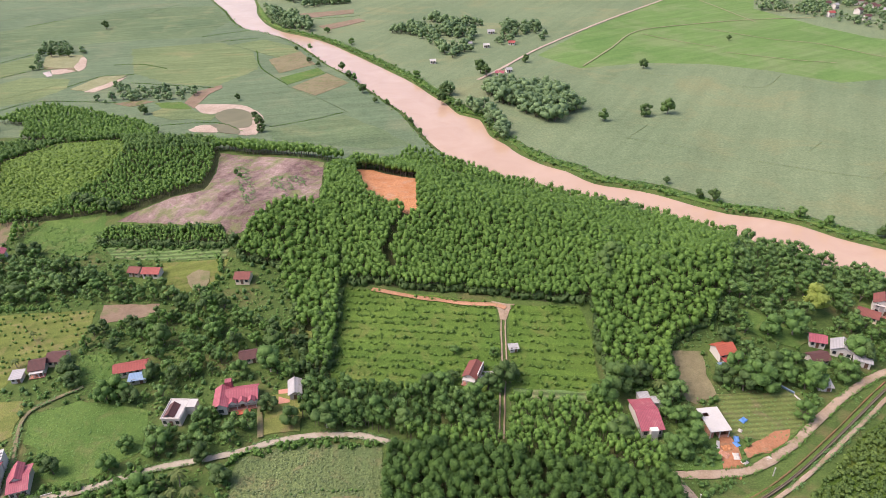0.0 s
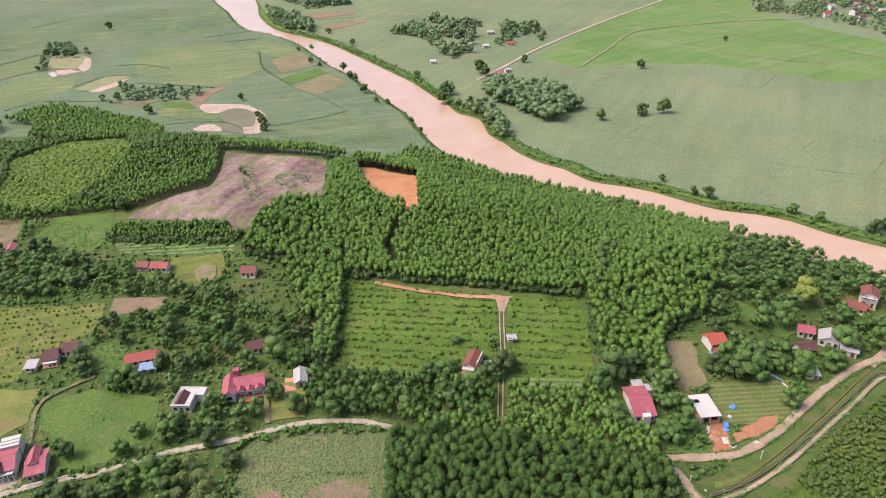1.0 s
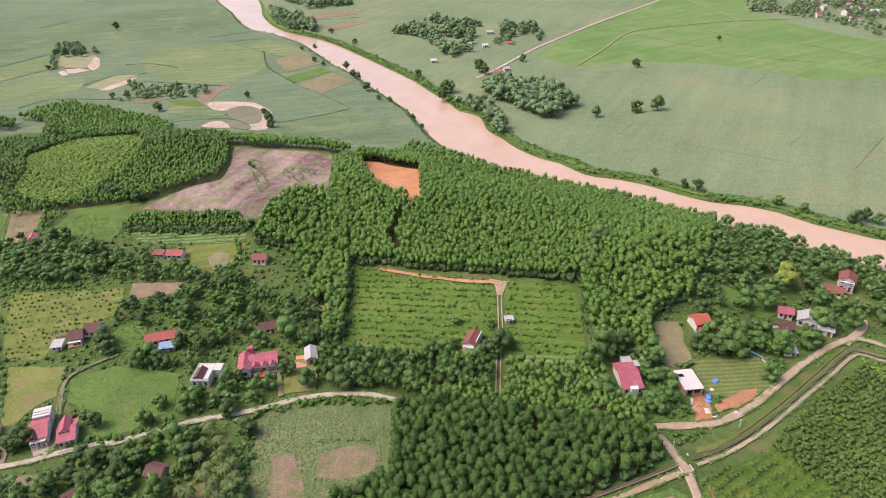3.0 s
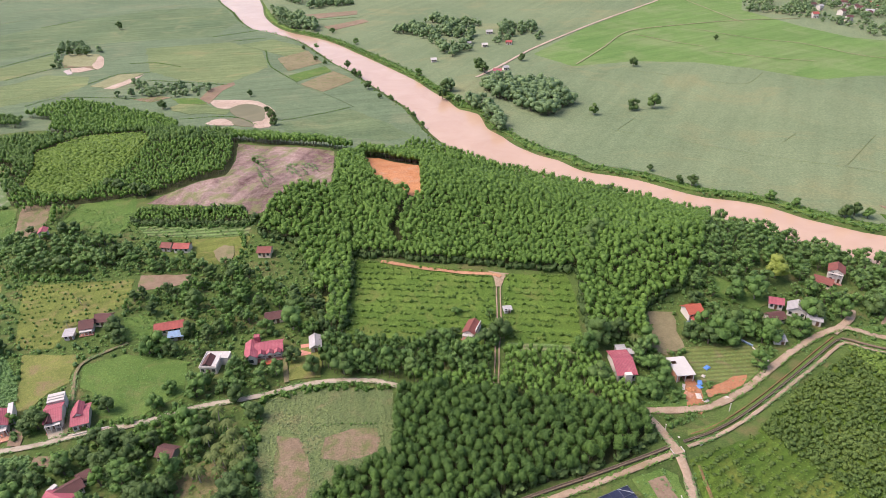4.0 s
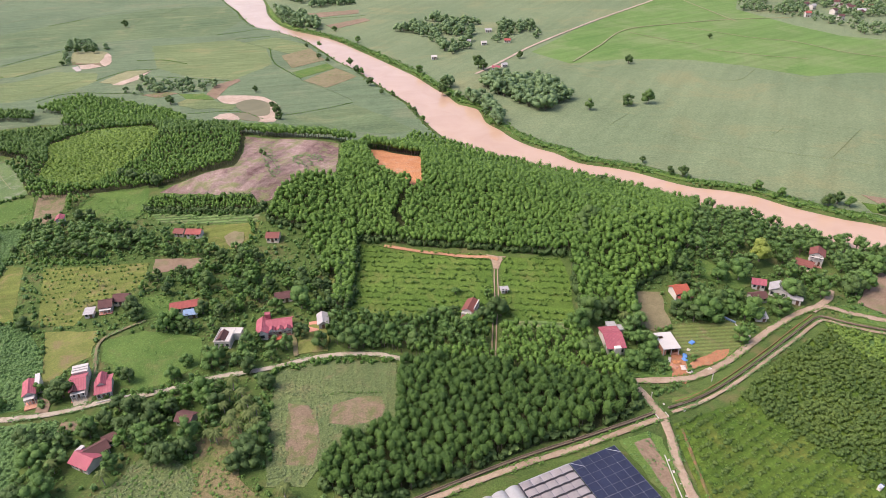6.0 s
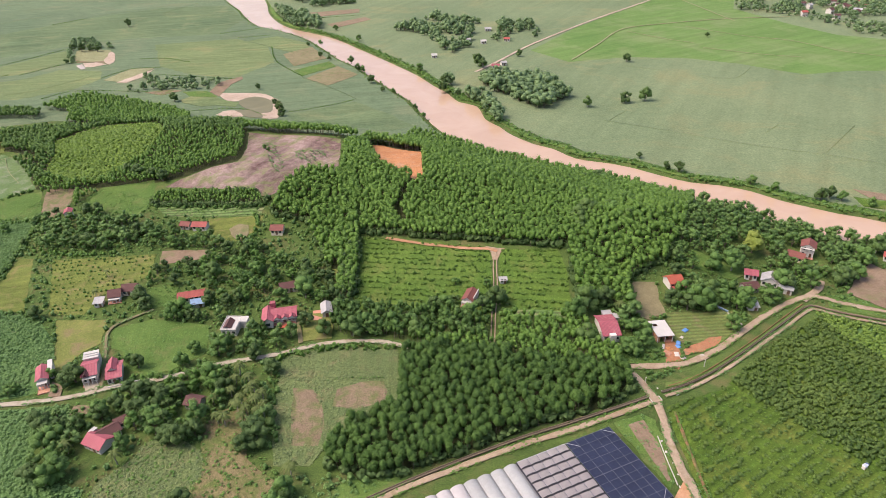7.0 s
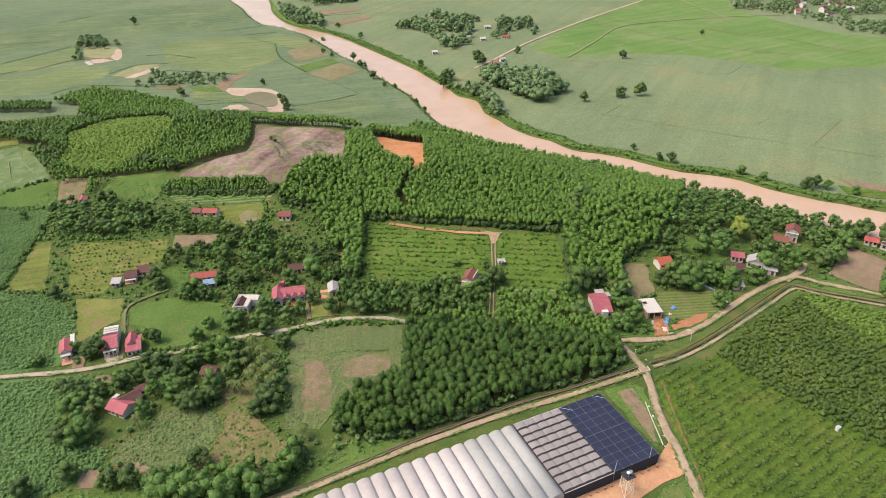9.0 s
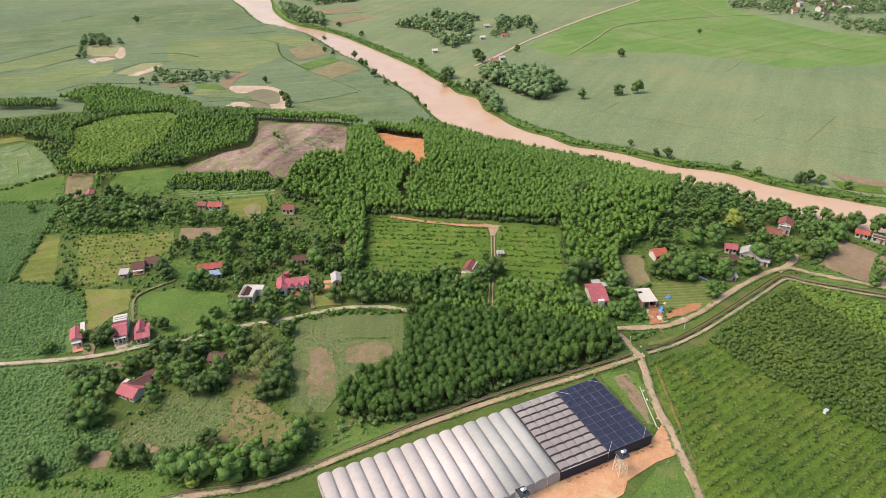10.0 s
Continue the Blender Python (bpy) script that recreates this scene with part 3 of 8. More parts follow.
PLAN["trees_right_b"] = [(115.6, 171.6), (137.9, 176.5), (149.9, 174.2), (133.4, 165.2), (118.6, 158.9), (112.4, 161.1)]
PLAN["trees_right_c"] = [(62.8, 143.6), (75.2, 151.3), (74.1, 167.5), (70.6, 157.4), (62.5, 159.6)]
PLAN["grove_far"] = [(25.8, 496.3), (49.2, 509.5), (82.3, 492.1), (95.8, 448.8), (72.7, 420.2), (60.6, 429.7), (40.6, 460.7)]
PLAN["bank_trees"] = [(-10.4, 486.4), (3, 465), (16.6, 446.4), (28.8, 406.2), (35.3, 388.5), (40.1, 381.9), (36.9, 441.9), (17, 459.1), (-1.5, 503.9)]
PLAN["far_village_grove"] = [(-59, 706.8), (-20.8, 770.2), (7, 753), (60.1, 727), (112.7, 721.5), (91.1, 650.9), (38.6, 588.8), (10.2, 581.9), (-12.6, 633.4), (-19.2, 672.8)]
PLAN["far_river_grove"] = [(-232.8, 873.4), (-183.9, 818.2), (-142.7, 741.2), (-144.5, 709.1), (-195, 763.8)]
PLAN["far_top_grove"] = [(-219.8, 926.7), (-153.1, 918.4), (-117.2, 886.2), (-175.7, 858.1)]
PLAN["town_grove"] = [(382.7, 879.3), (566.3, 903.8), (654.6, 801.1), (496.1, 567.9), (437.5, 618.2), (410.3, 669.1), (409.2, 734.1), (351.7, 758.4)]
PLAN["pond_hedge"] = [(-269.3, 527.8), (-254.5, 523.6), (-229.4, 514.2), (-218.7, 520.8), (-202, 515.8), (-192.5, 504.1), (-191.8, 489.3), (-207.6, 487.1), (-241.4, 489.6), (-253.9, 494)]
PLAN["ditch"] = [(73.5, 117.2), (82.2, 120.7), (95.9, 129.3), (114.5, 143.1), (131.1, 156.2), (141.9, 164.3)]
PLAN["net_wall"] = [(63.2, 94), (63.3, 85.1), (63.7, 75)]
PLAN["forest_left_e"] = [(-229.2, 279.1), (-195.7, 276.4), (-202.1, 268), (-199.2, 257.6), (-212.6, 281.1), (-232.5, 284.1)]
PLAN["sandy_patch"] = [(-110.5, 230.4), (-106.2, 234.3), (-100.9, 233), (-99.7, 221.6), (-105, 221.8)]
PLAN["hedge_cassava_a"] = [(-214.6, 247.2), (-212.2, 232.1), (-209.5, 221.1), (-205.3, 199.2), (-200.2, 169.5)]
PLAN["hedge_cassava_b"] = [(-259.1, 251.4), (-239.8, 251), (-215.4, 247.3)]
PLAN["hedge_cassava_c"] = [(-209.3, 168.4), (-188.5, 167.7), (-174.5, 166.3)]
PLAN["hedge_mid"] = [(-200, 217.1), (-176.9, 211.7), (-157.9, 211.2)]
PLAN["hedge_left_top"] = [(-266.8, 264.2), (-255.8, 274.2), (-239, 285.1)]
PLAN["hedge_slope"] = [(-99.7, 239.7), (-95.5, 229.8), (-99.8, 217.9)]
PLAN["hedge_rows"] = [(-158.2, 257.6), (-127.2, 250.9), (-96.2, 246.6)]
PLAN["hedge_maize"] = [(-65.9, 135.7), (-56.7, 138.3), (-43.2, 140.9), (-24.5, 139.6)]
PLAN["hedge_maize_west"] = [(-66.2, 132), (-62.8, 111.1), (-58.1, 92.8)]
PLAN["wee_hedge_maize"] = [(-45.5, 123.1), (-36.8, 124), (-25.8, 123.7)]
PLAN["hedge_road"] = [(-120.7, 124.1), (-106.1, 126.9), (-92, 132)]
PLAN["wee_hedge_yard"] = [(84.2, 133), (99.6, 138.8), (109.8, 146.6)]
PLAN["hedge_east"] = [(196.8, 180.6), (185.6, 166.2), (178.5, 155.1)]
PLAN["hedge_lower"] = [(-128.1, 55.8), (-113.9, 54.7), (-103.9, 55)]
PLAN["far_hedge_a"] = [(-483.2, 779.7), (-459.6, 813.7)]
PLAN["far_hedge_b"] = [(-440.2, 571.7), (-422.9, 601.8), (-399.4, 649.6)]
PLAN["far_hedge_c"] = [(-393.4, 547.1), (-372.4, 581.7), (-360.3, 592)]
PLAN["far_hedge_d"] = [(-426.2, 529.8), (-404.7, 548)]
PLAN["far_hedge_e"] = [(-310.8, 530.9), (-296.2, 560.4), (-270.3, 564.7)]
PLAN["far_hedge_f"] = [(-302.8, 598.9), (-276.9, 599.1), (-248.6, 582.9)]
PLAN["far_hedge_g"] = [(-333.3, 471.7), (-313.9, 492.3), (-251.9, 486.2)]
PLAN["far_hedge_h"] = [(-121.6, 423.2), (-92.7, 438.3), (-75, 451)]
PLAN["far_hedge_i"] = [(-255.9, 707.6), (-212.9, 735.1)]
PLAN["far_hedge_j"] = [(-230, 684.1), (-194.1, 695.5)]
PLAN["far_hedge_k"] = [(-261.1, 539), (-186.9, 519.7)]
PLAN["far_hedge_l"] = [(-184.2, 780.5), (-101, 801.2)]
PLAN["far_hedge_m"] = [(-200, 432), (-160.2, 435.3), (-134.8, 413.4)]
PLAN["far_hedge_n"] = [(-182.2, 640.8), (-163, 578.1), (-128.1, 522.9)]
PLAN["far_ditch_a"] = [(109.6, 390.5), (128.8, 380.3), (190.9, 340.5), (230.4, 320.5), (275, 292.5)]
PLAN["far_ditch_b"] = [(112.5, 390.3), (130.5, 412.2)]
PLAN["far_ditch_c"] = [(214.7, 498.7), (238.5, 489.5), (266.8, 521.9)]
PLAN["far_ditch_d"] = [(231.8, 323.5), (274.3, 370.3)]
PLAN["far_ditch_e"] = [(156.5, 536.9), (187.9, 518.1)]
PLAN["far_ditch_f"] = [(210.6, 360.9), (225.5, 375.7)]
PLAN["far_ditch_g"] = [(-127.1, 517.1), (-94.1, 482), (-71.4, 452.3)]
PLAN["far_ditch_h"] = [(-135.3, 613.6), (-104.6, 560), (-73.9, 524.7)]
PLAN["canal_path"] = [(70.8, 111.9), (81.5, 116.3), (95.1, 124.2), (113.3, 137.6), (130.2, 150.5), (141.7, 159.4), (144.5, 160.6), (146.8, 159.7), (153.5, 155.4), (178.3, 145.3), (202.5, 135.7)]
PLAN["far_track_d"] = [(262.7, 693.3), (306.7, 641.6), (343.6, 616.5), (371.9, 569.4), (409.1, 541.5)]
PLAN["far_track_e"] = [(249, 594.6), (289.1, 567.3), (325.1, 550.8)]
PLAN["verge_shrubs"] = [(-53.4, 56.1), (-52.6, 69.5), (-47.4, 81.7), (-35.9, 80.2), (-20.8, 78.1), (-31.1, 70.2), (-44.2, 62)]
PLAN["track_flare"] = [(15.1, 206.6), (23.8, 204.3), (21.9, 201.1), (20.2, 196), (18, 196.2), (17.9, 202)]
PLAN["seed_bed"] = [(19.6, 162.1), (47.9, 160.3), (48.3, 156.3), (19.3, 158)]
PLAN["wee_hedge_bed"] = [(19.2, 156.8), (32.8, 156.1), (48, 154.6)]
PLAN["yard_dry"] = [(-61.4, 161.5), (-50.2, 163), (-47.1, 146.5), (-58.2, 145)]
PLAN["grass_lane"] = [(-57.8, 196), (-51.5, 193.9), (-48.7, 170.9), (-52.5, 176.6)]
PLAN["yard_earth"] = [(-145.3, 124.8), (-140, 122.9), (-138, 116.6), (-142, 116.8)]
PLAN["yard_concrete"] = [(-134.1, 126.6), (-128.5, 126.4), (-125.8, 120.1), (-130.6, 119.5)]
PLAN["garden_earth"] = [(-130.9, 112.2), (-123.4, 112.6), (-123.5, 107.8), (-130.3, 108)]
PLAN["red_ditch"] = [(71.8, 104.5), (71.4, 91.2), (71.1, 77.8), (70.9, 66.9), (70.4, 57)]
PLAN["meadow_east"] = [(108.3, 198.5), (119.2, 191.4), (128.5, 185.2), (120.2, 179.5), (104.4, 186.8)]
PLAN["far_pond_bank"] = [(-366.4, 599.3), (-337.1, 593.9), (-326.2, 579.4), (-344.9, 590), (-360.6, 588.7)]
PLAN["far_pool"] = [(-355.6, 577.5), (-352.6, 582.6), (-340.9, 565.9), (-344.5, 562.8)]
PLAN["far_gully"] = [(-290.3, 516), (-282.4, 538.2), (-273, 558.6), (-274.5, 529.8), (-281.1, 514.5)]
PLAN["pond_green"] = [(-214.5, 460.4), (-209.7, 469.5), (-188.7, 466.1), (-175.6, 455.2), (-163.7, 450.7), (-165.5, 440.2), (-180.2, 444.7), (-193.1, 443.2), (-209.8, 452.7)]
PLAN["pond_meadow"] = [(-220.6, 483.4), (-200.4, 483.9), (-186.9, 466.6), (-209.7, 469.5)]
PLAN["cane_parcel_a"] = [(-540.6, 698.7), (-483.2, 779.7), (-459.6, 813.7), (-384.6, 882.5), (-295.8, 889.6), (-250, 787.5), (-255.9, 707.6), (-355.4, 693.1), (-413.7, 653.6), (-475.2, 592.3)]
PLAN["cane_parcel_b"] = [(-448.8, 549.4), (-420.3, 597), (-396.7, 644.1), (-368.6, 595), (-394.5, 549.3), (-439.8, 534.7)]
PLAN["cane_parcel_c"] = [(-428.7, 516.8), (-384.5, 530.6), (-363.6, 563.5), (-321.7, 556), (-309.1, 526.9), (-320.8, 496.3), (-352.5, 471.4), (-399.8, 469.7)]
PLAN["cane_parcel_d"] = [(-119.6, 418.1), (-92.3, 435.3), (-72.8, 447.7), (-45.9, 417.8), (-25.1, 388.2), (-38.9, 376.5), (-72.2, 383.3), (-111.1, 393.7)]
PLAN["cane_parcel_e"] = [(-311, 660.5), (-229.2, 681.2), (-184.1, 638.3), (-164.3, 573.7), (-187.9, 523.6), (-231.1, 536.7), (-271.9, 569.2)]
PLAN["cane_parcel_f"] = [(115.2, 383.7), (190.1, 338.4), (229.5, 318.6), (273.9, 290.8), (253.1, 256.3), (224.8, 281), (178.6, 308.6), (126, 353)]
PLAN["cane_parcel_g"] = [(213.5, 495.1), (265.3, 518), (297.5, 490.6), (391.8, 485.2), (324.8, 374.7), (275.7, 371.5), (226.5, 378.2), (200.2, 409.1)]
PLAN["cane_parcel_h"] = [(78.4, 463), (110.4, 390.4), (100.5, 382.1), (86.1, 394.5), (59.3, 418.2)]
PLAN["far_ditch_i"] = [(-368.9, 838.8), (-347.2, 914)]
PLAN["far_ditch_j"] = [(-461.3, 825.4), (-387.9, 891.6), (-358.8, 924.8)]
PLAN["far_ditch_k"] = [(-569, 767.7), (-539.9, 818.5), (-517.2, 847.3)]
PLAN["far_ditch_l"] = [(-639.4, 912.2), (-605.8, 940.5)]
PLAN["far_ditch_m"] = [(-387.9, 773.4), (-363, 822.4), (-275.4, 828.4)]
PLAN["far_ditch_n"] = [(-385.7, 478.6), (-354.4, 493.5), (-336, 517.5), (-322.6, 539.7)]
PLAN["far_ditch_o"] = [(-329.3, 788.7), (-273.2, 820.3)]
PLAN["clearing_foot"] = [(-150.5, 282.1), (-130.9, 279.3), (-110.3, 274.4), (-103.9, 263.1), (-128.2, 268.1), (-158, 275.6)]
PLAN["clearing_scrub"] = [(-115.1, 324.6), (-106.5, 322.4), (-100.1, 305.5), (-91, 281.4), (-96.4, 274.7), (-104.4, 296.3)]
PLAN["clearing_green"] = [(-91, 307.6), (-75.2, 307.2), (-70, 295.7), (-78.4, 285.3), (-87.2, 292.6)]
PLAN["belt_gap"] = [(-14, 143), (14, 145), (34, 137), (59, 132), (60, 125), (14, 134), (-14, 138)]
PLAN["bank_wood"] = [(-25, 372), (0, 360), (19, 340), (37, 325), (54, 313), (71, 303), (102, 284), (128, 263), (120, 250), (95, 262), (60, 285), (30, 300), (0, 318), (-30, 345)]

PLAN["pond_sand_low"] = [(-173.8, 419.6), (-171.5, 428.6), (-161, 431), (-151.2, 419.2), (-152.8, 412.2), (-169, 415)]
PLAN["pond_pool"] = [(-162.7, 430.5), (-154, 432.4), (-140.5, 419.9), (-135.8, 406.7), (-150.1, 412), (-155.9, 422.9)]
PLAN["pond_bank"] = [(-197.6, 481.7), (-198, 509.6), (-183.7, 527.2), (-179.8, 519.2), (-186.1, 501.4), (-185.8, 476.2), (-186.3, 467.8)]
PLAN["far_pond_slope"] = [(-353.2, 586.2), (-342, 588.9), (-328.1, 580.5), (-336.2, 571.5), (-344.3, 571.4)]
PLAN["far_pond_grove"] = [(-396.2, 648.6), (-412, 687.9), (-395.7, 690.9), (-372.4, 669.2), (-363, 645.5)]
PLAN["far_pond_grove_b"] = [(-365, 654.2), (-348.2, 654.7), (-343.1, 641.5), (-359.5, 645.2)]
PLAN["far_pond_grove_c"] = [(-366.3, 583.8), (-389.6, 631.4), (-381.6, 627.7), (-353.3, 573.8)]
PLAN["pond_row"] = [(-273.1, 496.1), (-256.6, 499), (-250.3, 484.9), (-258.7, 481.5), (-269, 488.9)]
PLAN["young_acacia"] = [(-262.0, 358.5), (-253.0, 373.8), (-242.5, 389.2), (-205.2, 389.5), (-185.7, 356.1), (-183.2, 327.6), (-188.7, 311.0), (-194.5, 300.9), (-200.6, 285.9), (-217.9, 291.8), (-241.3, 303.2), (-247.6, 330.9)]
PLAN["pit_trees"] = [(-50.9, 320.8), (-40.8, 324.1), (-15.1, 306), (-14.8, 333.6), (-40.9, 336), (-51.9, 330.2)]

# ---- builders ----


def quads_mesh(name, verts, faces, mats, slots=None, smooth=False):
    """One mesh from arrays of corner places and four-cornered faces."""
    me = bpy.data.meshes.new(name)
    verts, faces = np.asarray(verts, dtype=np.float32), np.asarray(faces, dtype=np.int32)
    me.vertices.add(len(verts))
    me.vertices.foreach_set("co", verts.ravel())
    me.loops.add(faces.size)
    me.loops.foreach_set("vertex_index", faces.ravel())
    me.polygons.add(len(faces))
    me.polygons.foreach_set("loop_start", np.arange(0, faces.size, 4, dtype=np.int32))
    for m in mats:
        me.materials.append(m)
    if slots is not None:
        me.polygons.foreach_set("material_index", np.asarray(slots, dtype=np.int32))
    if smooth:
        me.polygons.foreach_set("use_smooth", np.ones(len(faces), bool))
    me.update(calc_edges=True)
    return me


def part(name, bm, material, parent=None, label=""):
    me = bpy.data.meshes.new(name)
    bm.to_mesh(me)
    bm.free()
    me.materials.append(material)
    ob = new(name, me)
    ob.parent = parent
    return tagged(ob, label)


def empty(name, m, label, category, group="", kind=""):
    ob = new(name)
    ob.matrix_world = m
    return tagged(ob, label, category, group, kind)


def inside(poly, x, y):
    """Which of the places x, y lie within the outline."""
    x, y = np.asarray(x, float), np.asarray(y, float)
    hit = np.zeros(x.shape, bool)
    for (ax, ay), (bx, by) in zip(poly, poly[1:] + poly[:1]):
        if ay != by:
            hit ^= ((ay > y) != (by > y)) & (x < (bx - ax) * (y - ay) / (by - ay) + ax)
    return hit


def away(line, x, y, closed=False):
    """Distance of the places from a line of points."""
    best = np.full(np.shape(x), 1e9)
    pairs = list(zip(line, line[1:])) + ([(line[-1], line[0])] if closed else [])
    for (ax, ay), (bx, by) in pairs:
        dx, dy = bx - ax, by - ay
        u = np.clip(((x - ax) * dx + (y - ay) * dy) / max(dx * dx + dy * dy, 1e-9), 0, 1)
        best = np.minimum(best, np.hypot(x - ax - u * dx, y - ay - u * dy))
    return best


def smooth_line(line, step=3.0, closed=False):
    """A rounded line through the points."""
    pts = [Vector((*p, 0)) for p in line]
    if closed:
        pts = [pts[-1]] + pts + [pts[0], pts[1]]
    else:
        pts = [pts[0] * 2 - pts[1]] + pts + [pts[-1] * 2 - pts[-2]]
    out = []
    for a, b, c, d in zip(pts, pts[1:], pts[2:], pts[3:]):
        k = max(1, int((c - b).length / step))
        for i in range(k):
            u = i / k
            q = 0.5 * ((2 * b) + (c - a) * u + (2 * a - 5 * b + 4 * c - d) * u * u + (3 * b - a - 3 * c + d) * u ** 3)
            out.append((q.x, q.y))
    if not closed:
        out.append((pts[-2].x, pts[-2].y))
    return out


def ragged(poly, step=2.5, wobble=0.6):
    """The outline with its edges cut into short, uneven lengths."""
    out = []
    for a, b in zip(poly, poly[1:] + poly[:1]):
        k = max(1, int(math.dist(a, b) / step))
        for i in range(k):
            x, y = a[0] + (b[0] - a[0]) * i / k, a[1] + (b[1] - a[1]) * i / k
            w = noise.noise_vector((x * 0.21, y * 0.21, 3.0))
            out.append((x + w.x * wobble, y + w.y * wobble))
    return out


def field(name, key, material, label, layer, wobble=0.9, step=2.5, category="field"):
    outline = smooth_line(PLAN[key], 5.0, True) if key in ROUNDED else PLAN[key]
    pts = ragged(outline, step, wobble)
    bm = bmesh.new()
    bm.faces.new([bm.verts.new((x, y, 0)) for x, y in pts])
    xs, ys = [p[0] for p in pts], [p[1] for p in pts]
    x0, x1, y0, y1 = max(min(xs), -330), min(max(xs), 220), max(min(ys), 110), min(max(ys), 445)
    if x0 < x1 and y0 < y1 and rise(*np.meshgrid(np.arange(x0, x1, 4), np.arange(y0, y1, 4))).max() > 0.02:
        cuts = [((5.0 * k, 0, 0), (1, 0, 0)) for k in range(math.ceil(x0 / 5), int(x1 // 5) + 1)]
        cuts += [((0, 5.0 * k, 0), (0, 1, 0)) for k in range(math.ceil(y0 / 5), int(y1 // 5) + 1)]
        cuts += [((5.0 * k, 0, 0), (1, -1, 0)) for k in range(math.ceil((x0 - y1) / 5), int((x1 - y0) // 5) + 1)]
        for co, no in cuts:   # along the creases of the ground
            bmesh.ops.bisect_plane(bm, geom=list(bm.verts) + list(bm.edges) + list(bm.faces), dist=1e-4, plane_co=co, plane_no=no)
    bmesh.ops.recalc_face_normals(bm, faces=bm.faces)
    if sum(f.normal.z * f.calc_area() for f in bm.faces) < 0:
        bmesh.ops.reverse_faces(bm, faces=bm.faces)
    zz = rise(np.array([v.co.x for v in bm.verts]), np.array([v.co.y for v in bm.verts]))
    for v, z in zip(bm.verts, zz):
        v.co.z = z + layer
    rim = bmesh.ops.extrude_edge_only(bm, edges=[e_ for e_ in bm.edges if e_.is_boundary])["geom"]
    for v in rim:
        if isinstance(v, bmesh.types.BMVert):
            v.co.z -= layer + 0.05
    me = bpy.data.meshes.new(name)
    bm.to_mesh(me)
    bm.free()
    me.materials.append(material)
    ob = new(name, me)
    return tagged(ob, label, category, kind="structure")


def strip(name, key, width, material, label, height=0.16, base=0.0, wobble=0.35, category="road", step=2.0):
    """A road or path: a low crowned bed along a rounded line."""
    line = smooth_line(PLAN[key], step)
    prof = [(-0.5, -0.05), (-0.46, 0.7), (-0.22, 1.0), (-0.1, 0.9), (0.1, 0.9), (0.22, 1.0), (0.46, 0.7), (0.5, -0.05)]
    verts, faces = [], []
    for i, (x, y) in enumerate(line):
        ax, ay = line[max(0, i - 1)]
        bx, by = line[min(len(line) - 1, i + 1)]
        d = Vector((bx - ax, by - ay)).normalized()
        for j, (u, h) in enumerate(prof):
            w = width * (1 + wobble * 0.5 * noise.noise((x * 0.15, y * 0.15, 7.0 * (j > 3))) + wobble * 0.35 * noise.noise((x * 0.6, y * 0.6, 3.0 + 7.0 * (j > 3))))
            verts.append((x + d.y * u * w, y - d.x * u * w, base + height * h + height_at(x, y)))
    k = len(prof)
    for i in range(len(line) - 1):
        for j in range(k - 1):
            faces.append((i * k + j, i * k + j + 1, (i + 1) * k + j + 1, (i + 1) * k + j))
    ob = new(name, quads_mesh(name, verts, faces, [material]))
    return tagged(ob, label, category, kind="structure")


# leaf sprays on lumpy cores: the stock of tree shapes
CORE_V, CORE_F = [], []
_bm = bmesh.new()
bmesh.ops.create_cube(_bm, size=1.0)
bmesh.ops.subdivide_edges(_bm, edges=_bm.edges, cuts=1, use_grid_fill=True)
CORE_V = np.array([v.co.normalized()[:] for v in _bm.verts])
CORE_F = np.array([[v.index for v in f.verts] for f in _bm.faces])
_bm.free()


def sprays(rng, centre, radii, count, size, lift=0.35):
    """Leaf sprays spread over an ellipsoid: quads that face outwards, unevenly tilted."""
    d = rng.normal(size=(count, 3))
    d /= np.linalg.norm(d, axis=1)[:, None]
    d[:, 2] = np.where(d[:, 2] < -0.45, -d[:, 2], d[:, 2])
    p = np.asarray(centre) + d * np.asarray(radii) * rng.uniform(0.86, 1.12, (count, 1))
    nrm = d + rng.normal(scale=0.34, size=(count, 3)) + (0, 0, lift)
    nrm /= np.linalg.norm(nrm, axis=1)[:, None]
    t = np.cross(nrm, rng.normal(size=(count, 3)))
    t /= np.linalg.norm(t, axis=1)[:, None]
    b = np.cross(nrm, t)
    s = size * rng.uniform(0.6, 1.35, (count, 1))
    v = np.stack([p - t * s * 0.5 - b * s * 0.22, p + t * s * 0.12 - b * s * 0.42, p + t * s * 0.55 + b * s * 0.12, p - t * s * 0.1 + b * s * 0.42], 1).reshape(-1, 3)
    return v, np.arange(count * 4).reshape(-1, 4)


BLOCK_V = np.array([(x, y, z) for x in (-1, 1) for y in (-1, 1) for z in (-1, 1)]) / 3 ** 0.5
BLOCK_F = np.array([(0, 1, 3, 2), (4, 6, 7, 5), (0, 4, 5, 1), (2, 3, 7, 6), (0, 2, 6, 4), (1, 5, 7, 3)])


def core(rng, centre, radii, lump=0.18, coarse=False):
    if coarse:
        v = BLOCK_V * (1 + rng.normal(scale=lump, size=(8, 1)))
        return np.asarray(centre) + v * np.asarray(radii), BLOCK_F
    v = CORE_V * (1 + rng.normal(scale=lump, size=(len(CORE_V), 1)))
    return np.asarray(centre) + v * np.asarray(radii), CORE_F


